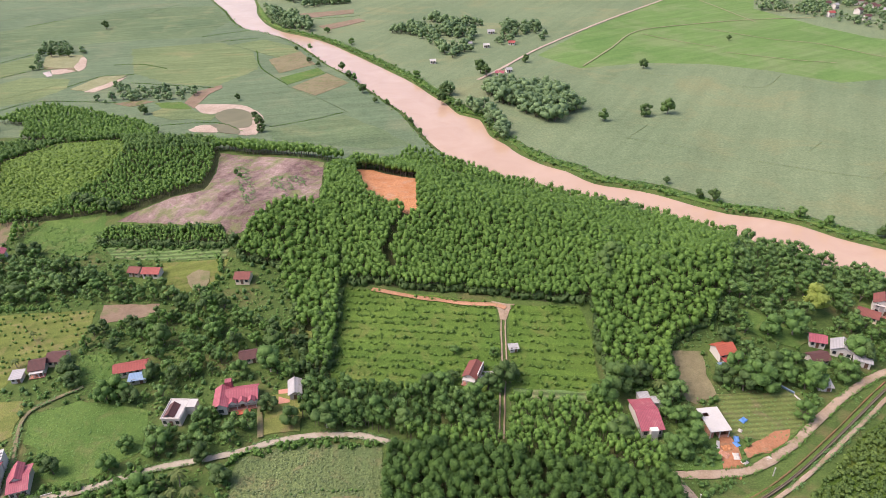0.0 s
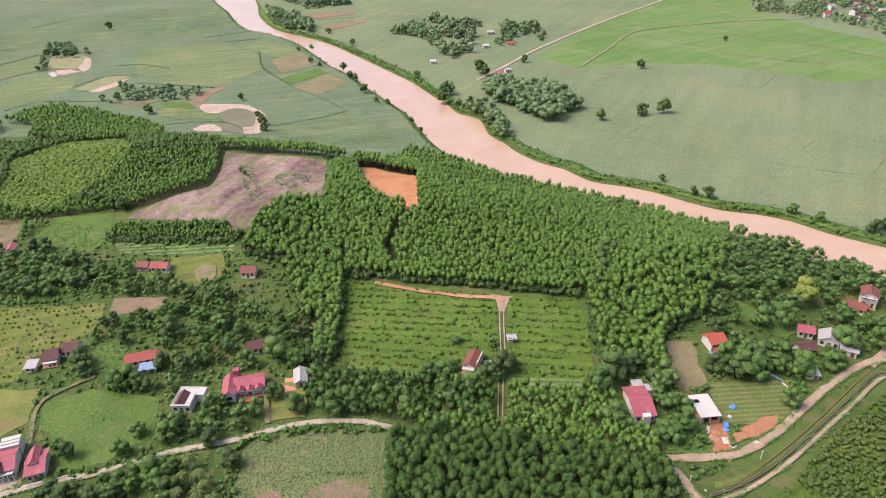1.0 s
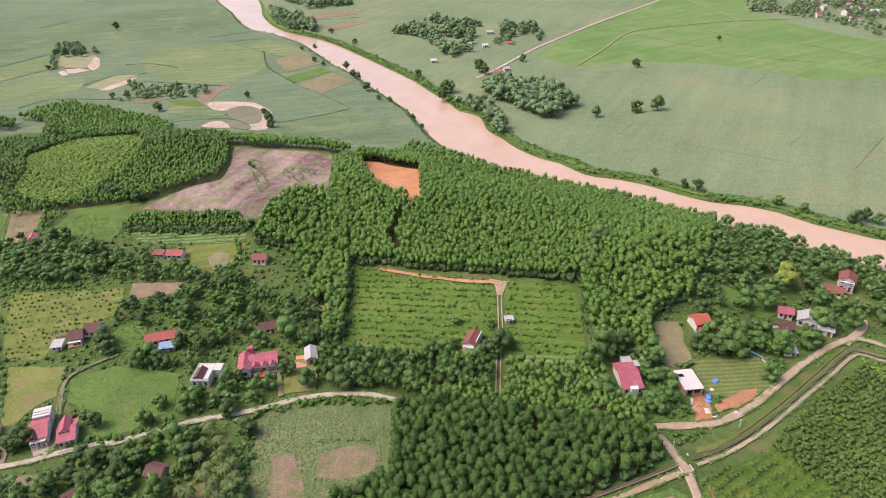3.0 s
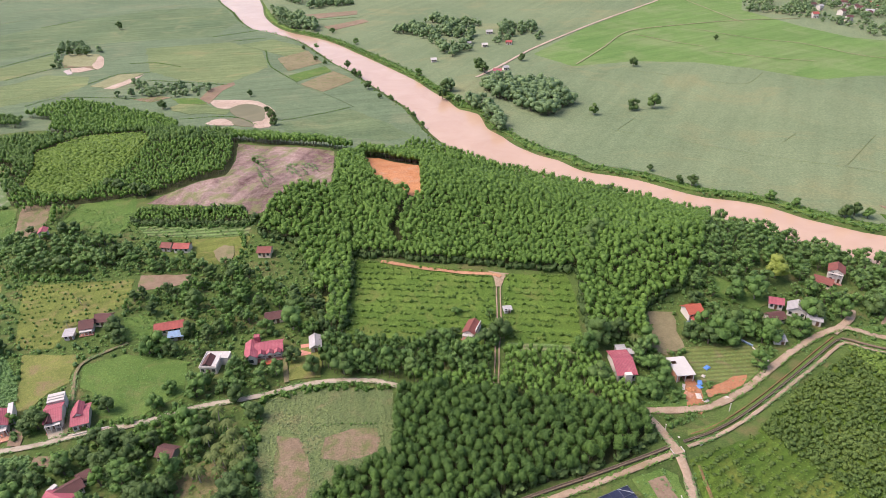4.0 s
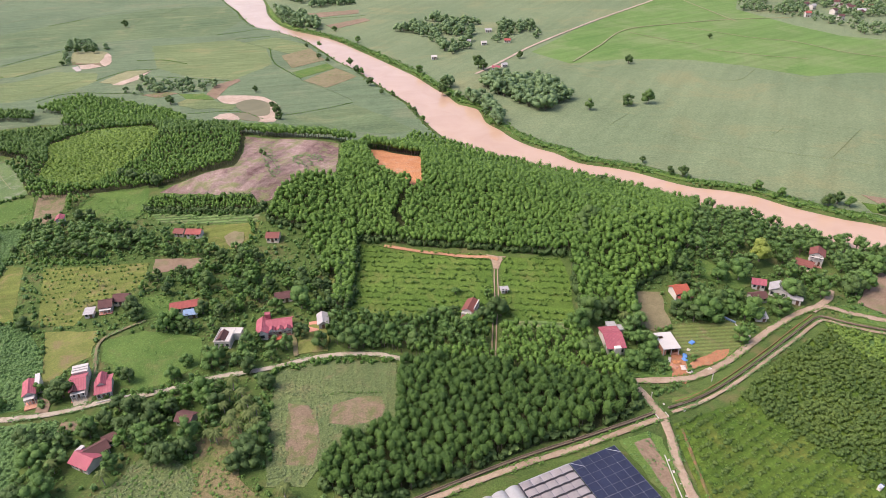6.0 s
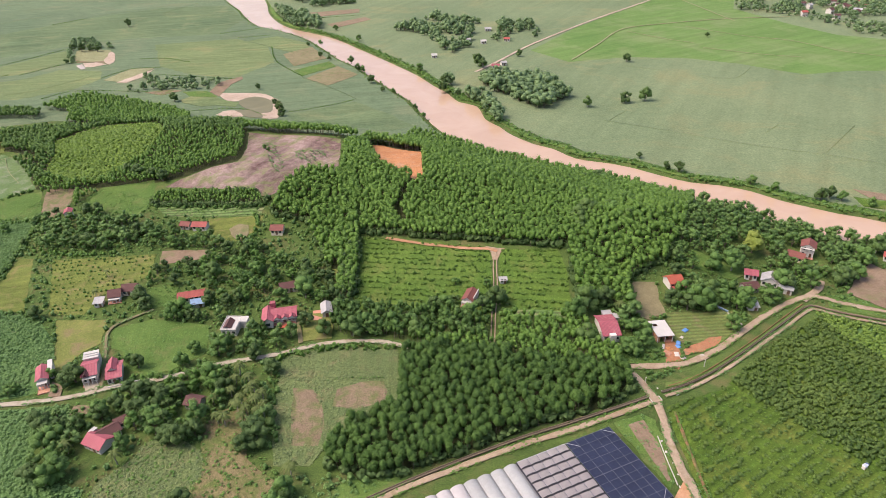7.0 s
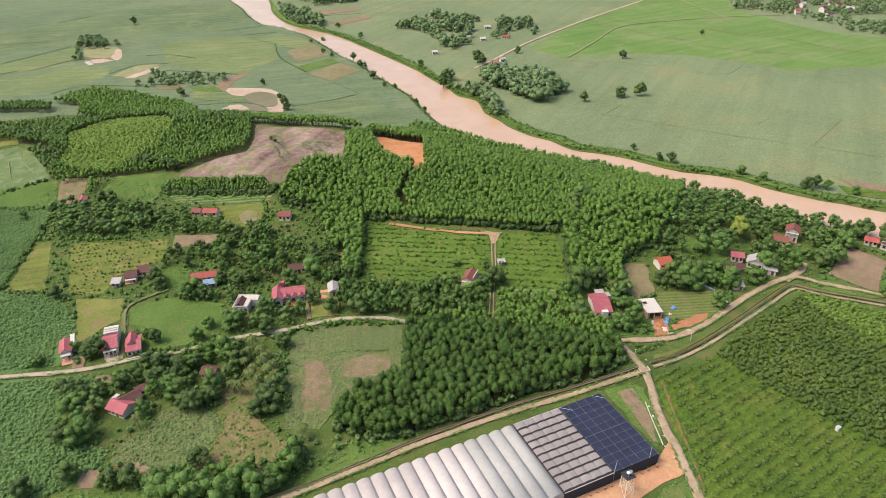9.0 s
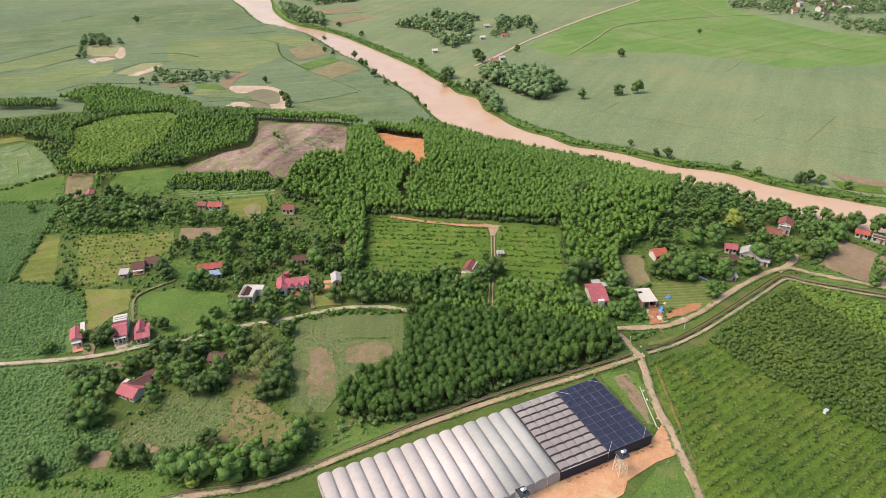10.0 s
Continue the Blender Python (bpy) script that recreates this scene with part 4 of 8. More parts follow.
def stem(x0, x1, r0, r1, sides=4):
    """A tapered stem between two points."""
    a, b = np.asarray(x0, float), np.asarray(x1, float)
    d = (b - a) / np.linalg.norm(b - a)
    t = np.cross(d, (0.3, 0.9, 0.1))
    t /= np.linalg.norm(t)
    u = np.cross(d, t)
    ang = np.arange(sides) * 2 * math.pi / sides
    ring = np.cos(ang)[:, None] * t + np.sin(ang)[:, None] * u
    v = np.concatenate([a + ring * r0, b + ring * r1])
    f = [[i, (i + 1) % sides, (i + 1) % sides + sides, i + sides] for i in range(sides)]
    return v, np.array(f)


def joined(pieces):
    """Pieces (verts, faces, slot) put together."""
    vs, fs, ss, k = [], [], [], 0
    for v, f, s in pieces:
        vs.append(v), fs.append(np.asarray(f) + k), ss.append(np.full(len(f), s))
        k += len(v)
    return np.concatenate(vs), np.concatenate(fs), np.concatenate(ss)


def plantation_tree(seed, height=7.4, width=3.2, leaves=26, leaf=0.46, lobes=0, low=0.5, coarse=False):
    """A slim planted tree: a bare stem under one rounded crown with smaller lobes and leaf sprays."""
    r = np.random.default_rng(seed)
    top = np.array((r.normal() * 0.2, r.normal() * 0.2, height * (1 + low) / 2))
    rad = np.array((width * r.uniform(0.45, 0.54), width * r.uniform(0.45, 0.54), height * (1 - low) / 2))
    pieces = [(*stem((0, 0, -0.2), top, 0.12, 0.06), 1)]
    v, f = core(r, (0, 0, 0), rad * 0.84, 0.17, coarse)
    v[:, :2] *= np.where(v[:, 2:] > 0, 1 - 0.2 * (v[:, 2:] / rad[2]) ** 2, 1.0)   # narrower towards the top
    pieces.append((v + top, f, 0))
    pieces.append((*sprays(r, top, rad, leaves, leaf, 0.45), 0))
    a = r.uniform(0, 6.28)
    for k in range(lobes):
        a += 6.28 / lobes + r.normal() * 0.35
        c = top + (math.cos(a) * width * 0.3, math.sin(a) * width * 0.3, rad[2] * r.uniform(-0.35, 0.45))
        s_ = width * r.uniform(0.2, 0.28)
        pieces.append((*core(r, c, (s_ * 0.85, s_ * 0.85, s_ * 0.9), 0.16, True), 0))
        pieces.append((*sprays(r, c, (s_, s_, s_ * 1.1), leaves // 4, leaf, 0.45), 0))
    return joined(pieces)


def bush(seed, height=1.2, width=1.4, leaves=14, leaf=0.5):
    r = np.random.default_rng(seed)
    pieces = []
    for _ in range(2):
        c = (r.normal() * width * 0.15, r.normal() * width * 0.15, height * 0.5)
        rad = (width * 0.42, width * 0.42, height * 0.5)
        pieces.append((*sprays(r, c, rad, leaves // 2, leaf), 0))
    pieces.append((*core(r, (0, 0, height * 0.4), (width * 0.44, width * 0.44, height * 0.55), 0.14, True), 0))
    return joined(pieces)


def crop_plant(seed, height=1.1, width=1.2, leaves=9):
    r = np.random.default_rng(seed)
    return joined([(*sprays(r, (0, 0, height * 0.55), (width * 0.45, width * 0.45, height * 0.42), leaves, width * 0.55, 1.7), 0)])


def wild_tree(seed, height=8.0, width=6.0, lobes=6, leaves=300, leaf=0.7, low=0.16, coarse=False, fat=1.0):
    """Trunk with limbs (slot 1) and a crown of uneven lobes (slot 0)."""
    r = np.random.default_rng(seed)
    fork = np.array((r.normal() * 0.2, r.normal() * 0.2, height * low))
    pieces = [(*stem((0, 0, -0.1), fork, width * 0.045, width * 0.032, 6), 1)]
    for i in range(lobes):
        a = 2.4 * i + r.uniform(-0.5, 0.5)
        out = width * (0.0 if i == 0 else r.uniform(0.22, 0.36))
        c = np.array((math.cos(a) * out, math.sin(a) * out, height * ((0.80 if i == 0 else r.uniform(0.30, 0.72)))))
        s = r.uniform(0.19, 0.29) * width * fat
        rad = (s, s, s * r.uniform(0.7, 1.0))
        pieces.append((*stem(fork, c, width * 0.022, width * 0.008), 1))
        pieces.append((*core(r, c, [q * 0.82 for q in rad], 0.2, coarse), 0))
        pieces.append((*sprays(r, c, rad, leaves // lobes, leaf), 0))
    return joined(pieces)


def stuff(name, shapes, pts, mats, label, category, scale=(0.8, 1.2), z=0.0, seed=1):
    """Many plants as one growth: each takes a shape, a turn and a size by chance."""
    r = np.random.default_rng(seed)
    pts = np.asarray(pts, float).reshape(-1, 2)
    pick = r.integers(0, len(shapes), len(pts))
    yaw, size = r.uniform(0, 6.2832, len(pts)), r.uniform(*scale, len(pts))
    tall = size * r.uniform(0.88, 1.14, len(pts))
    vs, fs, ss, k = [], [], [], 0
    for i, (v, f, s) in enumerate(shapes):
        w = np.where(pick == i)[0]
        if not len(w):
            continue
        c, sn = np.cos(yaw[w])[:, None], np.sin(yaw[w])[:, None]
        x = (v[:, 0] * c - v[:, 1] * sn) * size[w][:, None] + pts[w, 0][:, None]
        y = (v[:, 0] * sn + v[:, 1] * c) * size[w][:, None] + pts[w, 1][:, None]
        zz = v[:, 2] * tall[w][:, None] + z + rise(pts[w, 0], pts[w, 1])[:, None]
        vs.append(np.stack([x, y, zz], 2).reshape(-1, 3))
        fs.append((f[None] + (np.arange(len(w)) * len(v))[:, None, None]).reshape(-1, 4) + k)
        ss.append(np.tile(s, len(w)))
        k += len(w) * len(v)
    if not vs:
        return None
    ob = new(name, quads_mesh(name, np.concatenate(vs), np.concatenate(fs), mats, np.concatenate(ss), True))
    return tagged(ob, label, category, kind="stuff")


KEEP_CLEAR = []   # (outline or line, margin, closed)


def spread(poly, gap, jitter=0.3, angle=0.0, seed=1, thin=0.0, clear=True, rowgap=None):
    """Places on a loose planted grid within an outline, clear of roads and buildings."""
    r = np.random.default_rng(seed)
    c, s = math.cos(radians(angle)), math.sin(radians(angle))
    a = np.array(poly)
    u, w = a[:, 0] * c + a[:, 1] * s, -a[:, 0] * s + a[:, 1] * c
    gu, gw = np.meshgrid(np.arange(u.min(), u.max(), gap), np.arange(w.min(), w.max(), rowgap or gap))
    gu = gu + r.uniform(-jitter, jitter, gu.shape) * gap
    gw = gw + r.uniform(-jitter, jitter, gw.shape) * (rowgap or gap)
    x, y = (gu * c - gw * s).ravel(), (gu * s + gw * c).ravel()
    ok = inside(list(poly), x, y) & (r.uniform(size=x.shape) >= thin)
    if clear:
        for line, margin, closed in KEEP_CLEAR:
            if closed:
                ok &= ~inside(line, x, y)
            ok &= away(line, x, y, closed) > margin
    return np.stack([x[ok], y[ok]], 1)

# ---- ground, river, fields, roads ----
NEAR, FAR = smooth_line(PLAN["BANK_NEAR"], 6.0), smooth_line(PLAN["BANK_FAR"], 6.0)
# the river goes on beyond what is seen
NEAR = [(-650, 1625), (-450, 1200)] + NEAR + [(525, 75), (1125, -250)]
FAR = [(-562, 1650), (-375, 1212)] + FAR + [(550, 119), (1137, -188)]
RIVER = NEAR + FAR[::-1]


# the low wooded hill: east, north, half-widths, height
HILL = [(-60, 290, 85, 45, 15), (60, 230, 85, 45, 6), (-165, 350, 85, 45, 11.7), (-150, 230, 60, 45, 3.5), (15, 260, 60, 32, 8.9), (-195, 290, 60, 22, 2.7), (90, 215, 40, 32, 6.4), (-15, 185, 85, 45, 2.2), (-75, 335, 40, 22, 6.1), (-90, 260, 26, 22, 3.5), (0, 305, 26, 22, 3.6), (-135, 290, 26, 22, 2.9)]
WEST_SIDE = NEAR + [(1125, -900), (-2000, -900), (-2000, 1625)]


def hill(x, y):
    z = sum(h_ * np.exp(-((x - cx) / sx) ** 2 - ((y - cy) / sy) ** 2) for cx, cy, sx, sy, h_ in HILL)
    t = np.clip((away(NEAR, x, y) - 4) / 20, 0, 1)
    return np.where(inside(WEST_SIDE, x, y), np.maximum(z - 0.35, 0) * t * t * (3 - 2 * t), 0)


HX, HY = np.arange(-400, 416, 5.0), np.arange(25, 951, 5.0)
HZ = hill(*np.meshgrid(HX, HY))


def rise(x, y):
    """Height of the land, on the same triangles as the ground."""
    u, w = np.clip((np.asarray(x, float) + 400) / 5, 0, len(HX) - 1.001), np.clip((np.asarray(y, float) - 25) / 5, 0, len(HY) - 1.001)
    i, j = u.astype(int), w.astype(int)
    u, w = u - i, w - j
    a, b, c, d = HZ[j, i], HZ[j, i + 1], HZ[j + 1, i + 1], HZ[j + 1, i]
    return np.where(u >= w, a + (b - a) * u + (c - b) * w, a + (c - d) * u + (d - a) * w)


def height_at(x, y):
    return float(rise(np.array([x]), np.array([y]))[0])


def ground_heights(x, y):
    d = away(NEAR, x, y)
    d = np.minimum(d, away(FAR, x, y))
    d = np.where(inside(RIVER, x, y), d, -d)
    u = np.clip((d + 5) / 10.0, 0, 1)
    return -3.2 * u * u * (3 - 2 * u)


def axis(lo, hi, step, reach):
    core_ = list(np.arange(lo, hi + 0.1, step))
    out, s = [], step
    a, b = lo, hi
    while b < reach:
        s *= 1.35
        a, b = a - s, b + s
        core_ = [a] + core_ + [b]
    return np.array(core_)


gx, gy = axis(-400, 415, 5, 4300), axis(25, 950, 5, 4500)
GX, GY = np.meshgrid(gx, gy)
GZ = ground_heights(GX, GY) + rise(GX, GY)
gi = np.arange(GX.size).reshape(GX.shape)
gf = np.stack([gi[:-1, :-1], gi[:-1, 1:], gi[1:, 1:], gi[1:, :-1]], -1).reshape(-1, 4)
gme = quads_mesh("ground", np.stack([GX, GY, GZ], -1).reshape(-1, 3), gf, [M["ground"]])
gme.polygons.foreach_set("use_smooth", np.ones(len(gf), bool))
tagged(new("ground", gme), "grassy lowland plain with a sunken river bed", "ground", kind="structure")

wv = [(x, y, -1.5) for x, y in RIVER]
wme = bpy.data.meshes.new("river")
wme.from_pydata(wv, [], [tuple(range(len(wv)))])
wme.materials.append(M["river"])
wme.update()
if wme.polygons[0].normal.z < 0:
    wme.flip_normals()
tagged(new("river", wme), "broad muddy pinkish-brown river winding across the plain", "river", kind="structure")

# sugar cane on both sides
near_in = [(x - 3.5, y - 2.5) for x, y in PLAN["BANK_NEAR"][1:17]]
PLAN["cane_west"] = [(-600, 1562), (-375, 1075)] + near_in + [(-37, 335), (-75, 338), (-140, 366), (-187, 400), (-225, 412), (-294, 415), (-344, 400), (-750, 375), (-2000, 500), (-2000, 2100)]
far_in = [(x + 7, y + 7) for x, y in PLAN["BANK_FAR"][2:-1]]
PLAN["cane_east"] = [(-525, 1662), (-306, 1075)] + far_in + [(525, 156), (1125, -137), (2200, 250), (2200, 2100)]
field("field_1", "cane_west", M["cane"], "wide pale green sugar cane fields", 0.034, 1.5, 8)
field("field_2", "cane_east", M["cane_east"], "wide grey-green sugar cane fields across the river", 0.038, 1.5, 8)
for i, (key, mat_key, label) in enumerate((("a", "cane_deep", "deep green parcel of sugar cane"), ("b", "cane_pale", "pale parcel of sugar cane"), ("c", "cane_pale", "pale parcel of sugar cane"), ("d", "cane_deep", "deep green parcel of sugar cane"), ("e", "cane_pale", "pale parcel of sugar cane"), )):
    field(f"cane_parcel_{i + 1}", "cane_parcel_" + key, M[mat_key], label, 0.042 + 0.004 * (i % 2), 2.5, 5)
FIELDS = [
    ("rice_field", "rice", "bright green young rice field", 2),
    ("orchard_west", "orchard_grass", "mown orchard grass between young fruit trees", 2),
    ("orchard_east", "orchard_grass", "orchard grass with planted rows", 2),
    ("clearing", "cleared", "felled plantation clearing of pinkish brown soil", 2),
    ("clearing_foot", "cleared", "soil edge of the felled clearing", 2),
    ("pit", "red_soil", "bright orange dug-out earth pit", 2),
    ("vegetable_rows", "rows_green", "green vegetable beds in rows", 2),
    ("fallow_mid", "plot_grass", "grass plot with a worn sandy patch", 2),
    ("cassava_upper", "crop_floor", "cassava field floor", 2),
    ("straw_field", "plot_grass", "yellow-green stubble plot", 2),
    ("pale_field", "pale_meadow", "pale wet meadow", 2),
    ("meadow_left", "meadow", "short grass meadow", 2),
    ("tilled_strip", "dry_soil", "tilled brown soil strip", 2),
    ("grass_slope", "meadow", "light green grass slope", 2),
    ("cassava_middle", "crop_floor", "cassava field floor", 2),
    ("dry_plots", "plot_grass", "yellowish dry garden plots", 2),
    ("bare_plot", "soil", "bare brown plot", 2),
    ("hay_field", "meadow", "tall green grass field", 2),
    ("garden_lawn", "meadow", "green garden plot", 2),
    ("dry_garden", "dry_grass", "dry yellow garden ground", 2),
    ("cassava_lower", "crop_floor", "cassava field floor", 2),
    ("cane_patch", "maize", "pale green cane patch", 2),
    ("scrub_field", "scrub", "dry brown scrub ground", 2),
    ("earth_patch", "soil", "bare earth patch", 3),
    ("earth_ledge", "soil", "bare earth ledge", 3),
    ("meadow_front", "meadow", "bright green meadow", 2),
    ("maize_field", "maize", "green maize field", 2),
    ("maize_bare_west", "dry_soil", "bare stubble soil in the maize", 3),
    ("maize_bare_east", "dry_soil", "bare stubble soil in the maize", 3),
    ("verge_front", "meadow", "grass verge beside the canal road", 2),
    ("sand_plot", "worn_soil", "bare sandy plot", 2),
    ("yard_grass", "yard_rows", "grass yard with faint rows", 2),
    ("red_earth", "red_bank", "bank of red earth", 3),
    ("building_site", "red_bank", "trampled red building site earth", 3),
    ("house_lawn", "meadow", "rough green house plot", 2),
    ("canal_verge", "rough_grass", "grassy verge between road and canal", 2),
    ("brown_plot", "soil", "tilled brown plot", 2),
    ("green_strip", "meadow", "strip of green plants", 3),
    ("young_orchard", "row_grass", "bright grass of a young orchard", 2),
    ("dense_orchard", "row_grass", "floor of a dense orchard", 2),
    ("bright_orchard", "crop_floor", "floor of a bright green orchard", 2),
    ("work_yard", "yard_soil", "orange earth yard of the greenhouse", 2),
    ("yard_lawn", "meadow", "grass beside the yard", 2),
    ("net_house_plot", "meadow", "grass beside the net house", 2),
    ("net_house_soil", "soil", "bare soil beside the net house", 3),
    ("strip_field_tan", "cane_pale", "pale green strip field", 2),
    ("strip_field_lime", "meadow", "light green strip field", 2),
    ("strip_field_brown", "worn_soil", "brown strip field", 2),
    ("strip_field_ochre", "worn_soil", "ochre strip field", 2),
    ("pond_sand", "sand", "pale sand rim of a pond", 2),
    ("pond_sand_low", "sand", "pale sand shore of a small pool", 2),
    ("pond_bank", "soil", "tan earth bank leading to the pond", 2),
    ("pond_bare", "dry_soil", "bare ground beside the pond", 2),
    ("pond_green", "cane_pale", "grey-green crop beside the pond", 2),
    ("pond_meadow", "meadow", "bright grass above the pond", 2),
    ("far_pond_bank", "dry_soil", "brown earth bank of a sunken plot", 2),
    ("far_pond_water", "worn_sand", "olive grass in a sunken plot", 2),
    ("far_pond_sand", "sand", "pale sandy slope of a sunken plot", 2),
    ("far_pond_slope", "sand", "pale sandy floor of a sunken plot", 2),
    ("far_gully", "sand", "brown gully beside a plot", 2),
    ("far_pond_brown", "worn_sand", "olive-brown sunken plot", 2),
    ("tan_field_far_a", "soil", "tan ploughed field", 2),
    ("tan_field_far_b", "soil", "tan ploughed field", 2),
    ("red_far", "soil", "reddish bare bank", 2),
    ("bank_grass", "orchard_grass", "bright grass on the river bank", 2),
    ("sandy_patch", "worn_soil", "worn sandy patch in the grass", 3),
    ("track_flare", "dirt_road", "flared dirt track junction", 3),
    ("seed_bed", "rows_green", "bright green seed bed at the orchard foot", 3),
    ("yard_dry", "dry_grass", "dry yellowish yard grass", 3),
    ("grass_lane", "dry_grass", "pale grass lane between trees", 3),
    ("yard_earth", "soil", "bare brown house yard", 3),
    ("yard_concrete", "concrete_road", "concrete front yard", 3),
    ("garden_earth", "soil", "bare garden earth", 3),
    ("meadow_east", "meadow", "open grass slope among trees", 3),
    ("left_corner_field", "dry_grass", "tan grass plot", 2),
]
for i, (key, mat_key, label, layer) in enumerate(FIELDS):
    field(f"field_{i + 3}", key, M[mat_key], label, 0.05 + 0.004 * i)
M["pond_pale"] = silty_water("pale pool water", (0.36, 0.28, 0.21), (0.42, 0.34, 0.27), 0.2)
field("pond_1", "pond_water", M["pond"], "still grey-green pond water", 0.345, category="pond")
field("pond_3", "pond_pool", M["pond"], "small grey-green pool", 0.353, category="pond")
field("pond_2", "far_pool", M["pond_pale"], "pale still pool", 0.349, category="pond")

# dark floor sheets paint the shaded gaps between the trees
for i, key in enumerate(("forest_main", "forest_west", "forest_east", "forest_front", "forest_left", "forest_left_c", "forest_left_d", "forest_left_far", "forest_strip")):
    field(f"forest_floor_{i + 1}", key, M["forest_floor"], "leaf litter under trees, painted dark as crown shade", 0.008 + 0.008 * (i % 4), 1.6, category="ground")

M["ditch_soil"] = land("red-brown ditch soil", (0.150, 0.085, 0.042), (0.240, 0.130, 0.068), (0.110, 0.125, 0.040), patch=0.12, grain=0.6, other_at=0.5)
ROADS = [
    ("road_left", 2.4, "concrete_road", "narrow pale village road"),
    ("road_right", 2.8, "dirt_road", "pale dirt road along the canal"),
    ("road_spur", 3.25, "dirt_road", "dirt spur towards the river houses"),
    ("road_main", 2.9, "dirt_road", "dirt road past the greenhouse"),
    ("road_canal", 2.1, "dirt_road", "dirt track along the canal"),
    ("road_orange", 2.2, "red_track", "orange earth track along the orchard"),
    ("canal_path", 1.3, "dirt_road", "thin pale path along the canal"),
    ("red_ditch", 0.95, "ditch_soil", "shallow red earth ditch along the orchard"),
    ("driveway", 1.8, "worn_soil", "worn earth driveway"),
    ("village_path", 1.3, "worn_soil", "narrow path between houses"),
    # water lines of the wet meadow, added as strips in a pale bank colour
    ("wet_line_a", 0.42, "worn_sand", "thin pale water line in a wet meadow"),
    ("wet_line_b", 0.36, "worn_sand", "thin pale water line in a wet meadow"),
    ("wet_line_d", 0.4, "worn_sand", "thin pale water line in a wet meadow"),
    ("far_road", 2.9, "sand", "pale straight field road"),
    ("far_track_a", 2.0, "worn_sand", "pale track across the rice"),
    ("far_track_b", 1.8, "worn_sand", "pale track across the rice"),
    ("far_track_c", 1.1, "worn_sand", "thin bank across the rice"),
    ("far_track_d", 1.1, "worn_sand", "thin bank across the rice"),
    ("far_track_e", 1.1, "worn_sand", "thin bank across the rice"),
]
for i, (key, width, mat_key, label) in enumerate(ROADS):
    strip(f"road_{i + 1}", key, width, M[mat_key], label, base=0.36 + 0.006 * i, wobble=0.6)
    KEEP_CLEAR.append((PLAN[key], width * 0.5 + 1.3, False))
for k, off in enumerate((-0.75, 0.75)):   # the ruts of the orchard track
    PLAN[f"rut_{k}"] = [(x + off, y) for x, y in PLAN["track_orchard"]]
    strip(f"rut_{k + 1}", f"rut_{k}", 0.55, M["dirt_road"], "worn rut of the orchard track", base=0.2, wobble=0.8)
KEEP_CLEAR.append((PLAN["track_orchard"], 2.4, False))
for key in ("canal_a", "canal_b"):
    KEEP_CLEAR.append((PLAN[key], 2.7, False))
KEEP_CLEAR.append((PLAN["road_left"][:7], 3.6, False))
KEEP_CLEAR.append((RIVER, 1.0, True))
KEEP_CLEAR.append((PLAN["pit"], 0.4, True))
for key in ("yard_dry", "grass_lane"):
    KEEP_CLEAR.append((PLAN[key], 0.2, True))
KEEP_CLEAR.append((PLAN["meadow_east"], 0.2, True))
KEEP_CLEAR.append((PLAN["brown_plot"], 0.5, True))
KEEP_CLEAR.append(([(156.3, 190), (167.7, 189.6), (167.4, 200.1), (152.8, 199.1)], 1.0, True))
KEEP_CLEAR.append(([(133.8, 194.2), (142.3, 195.2), (141.5, 207.6), (132.7, 205.8)], 2.0, True))
KEEP_CLEAR.append((PLAN["clearing"], 2.2, True))
for key in ("orchard_west", "orchard_east", "clearing", "pit", "maize_field", "sand_plot", "hay_field", "bare_plot", "straw_field", "work_yard"):
    KEEP_CLEAR.append((PLAN[key], 0.4, True))

KEEP_CLEAR.append(([(-94, 112), (-86, 112), (-84, 104), (-91, 102)], 0.5, True))
KEEP_CLEAR.append(([(-120, 96), (-110, 96), (-108, 86), (-116, 86)], 0.5, True))
KEEP_CLEAR.append(([(x, y - 2) for x, y in PLAN["bare_plot"]], 2.0, True))

# ---- buildings ----
M["pink_roof"] = plain("pink sheet roof", (0.29, 0.068, 0.085), 0.75, grain=0.5, vary=0.3, stain=(0.36, 0.14, 0.14), ribs=0.5)
M["red_roof"] = plain("red sheet roof", (0.27, 0.055, 0.042), 0.75, grain=0.5, vary=0.3, stain=(0.40, 0.12, 0.09), ribs=0.5)
M["orange_roof"] = plain("orange-red tile roof", (0.37, 0.085, 0.045), 0.7, grain=0.8, vary=0.25, ribs=0.4)
M["brown_roof"] = plain("weathered brown tile roof", (0.092, 0.036, 0.031), 0.85, grain=0.8, vary=0.35, stain=(0.07, 0.045, 0.038), ribs=0.4)
M["tile_roof"] = plain("red-brown tile roof", (0.165, 0.050, 0.036), 0.8, grain=0.8, vary=0.3, stain=(0.12, 0.05, 0.04), ribs=0.4)
M["grey_roof"] = plain("grey fibre cement roof", (0.31, 0.30, 0.29), 0.8, grain=0.6, vary=0.22, stain=(0.25, 0.23, 0.20), ribs=0.4)
M["white_roof"] = plain("pale cement slab", (0.40, 0.38, 0.345), 0.85, grain=0.5, vary=0.16, stain=(0.42, 0.40, 0.37))
M["blue_roof"] = plain("blue-grey sheet roof", (0.16, 0.25, 0.36), 0.5, grain=0.5, vary=0.2, ribs=0.5)
M["plaster"] = plain("white plaster", (0.52, 0.48, 0.43), 0.85, grain=0.8, vary=0.12, stain=(0.45, 0.42, 0.37))
M["cream"] = plain("cream plaster", (0.70, 0.58, 0.42), 0.85, grain=0.8, vary=0.15, stain=(0.45, 0.38, 0.30))
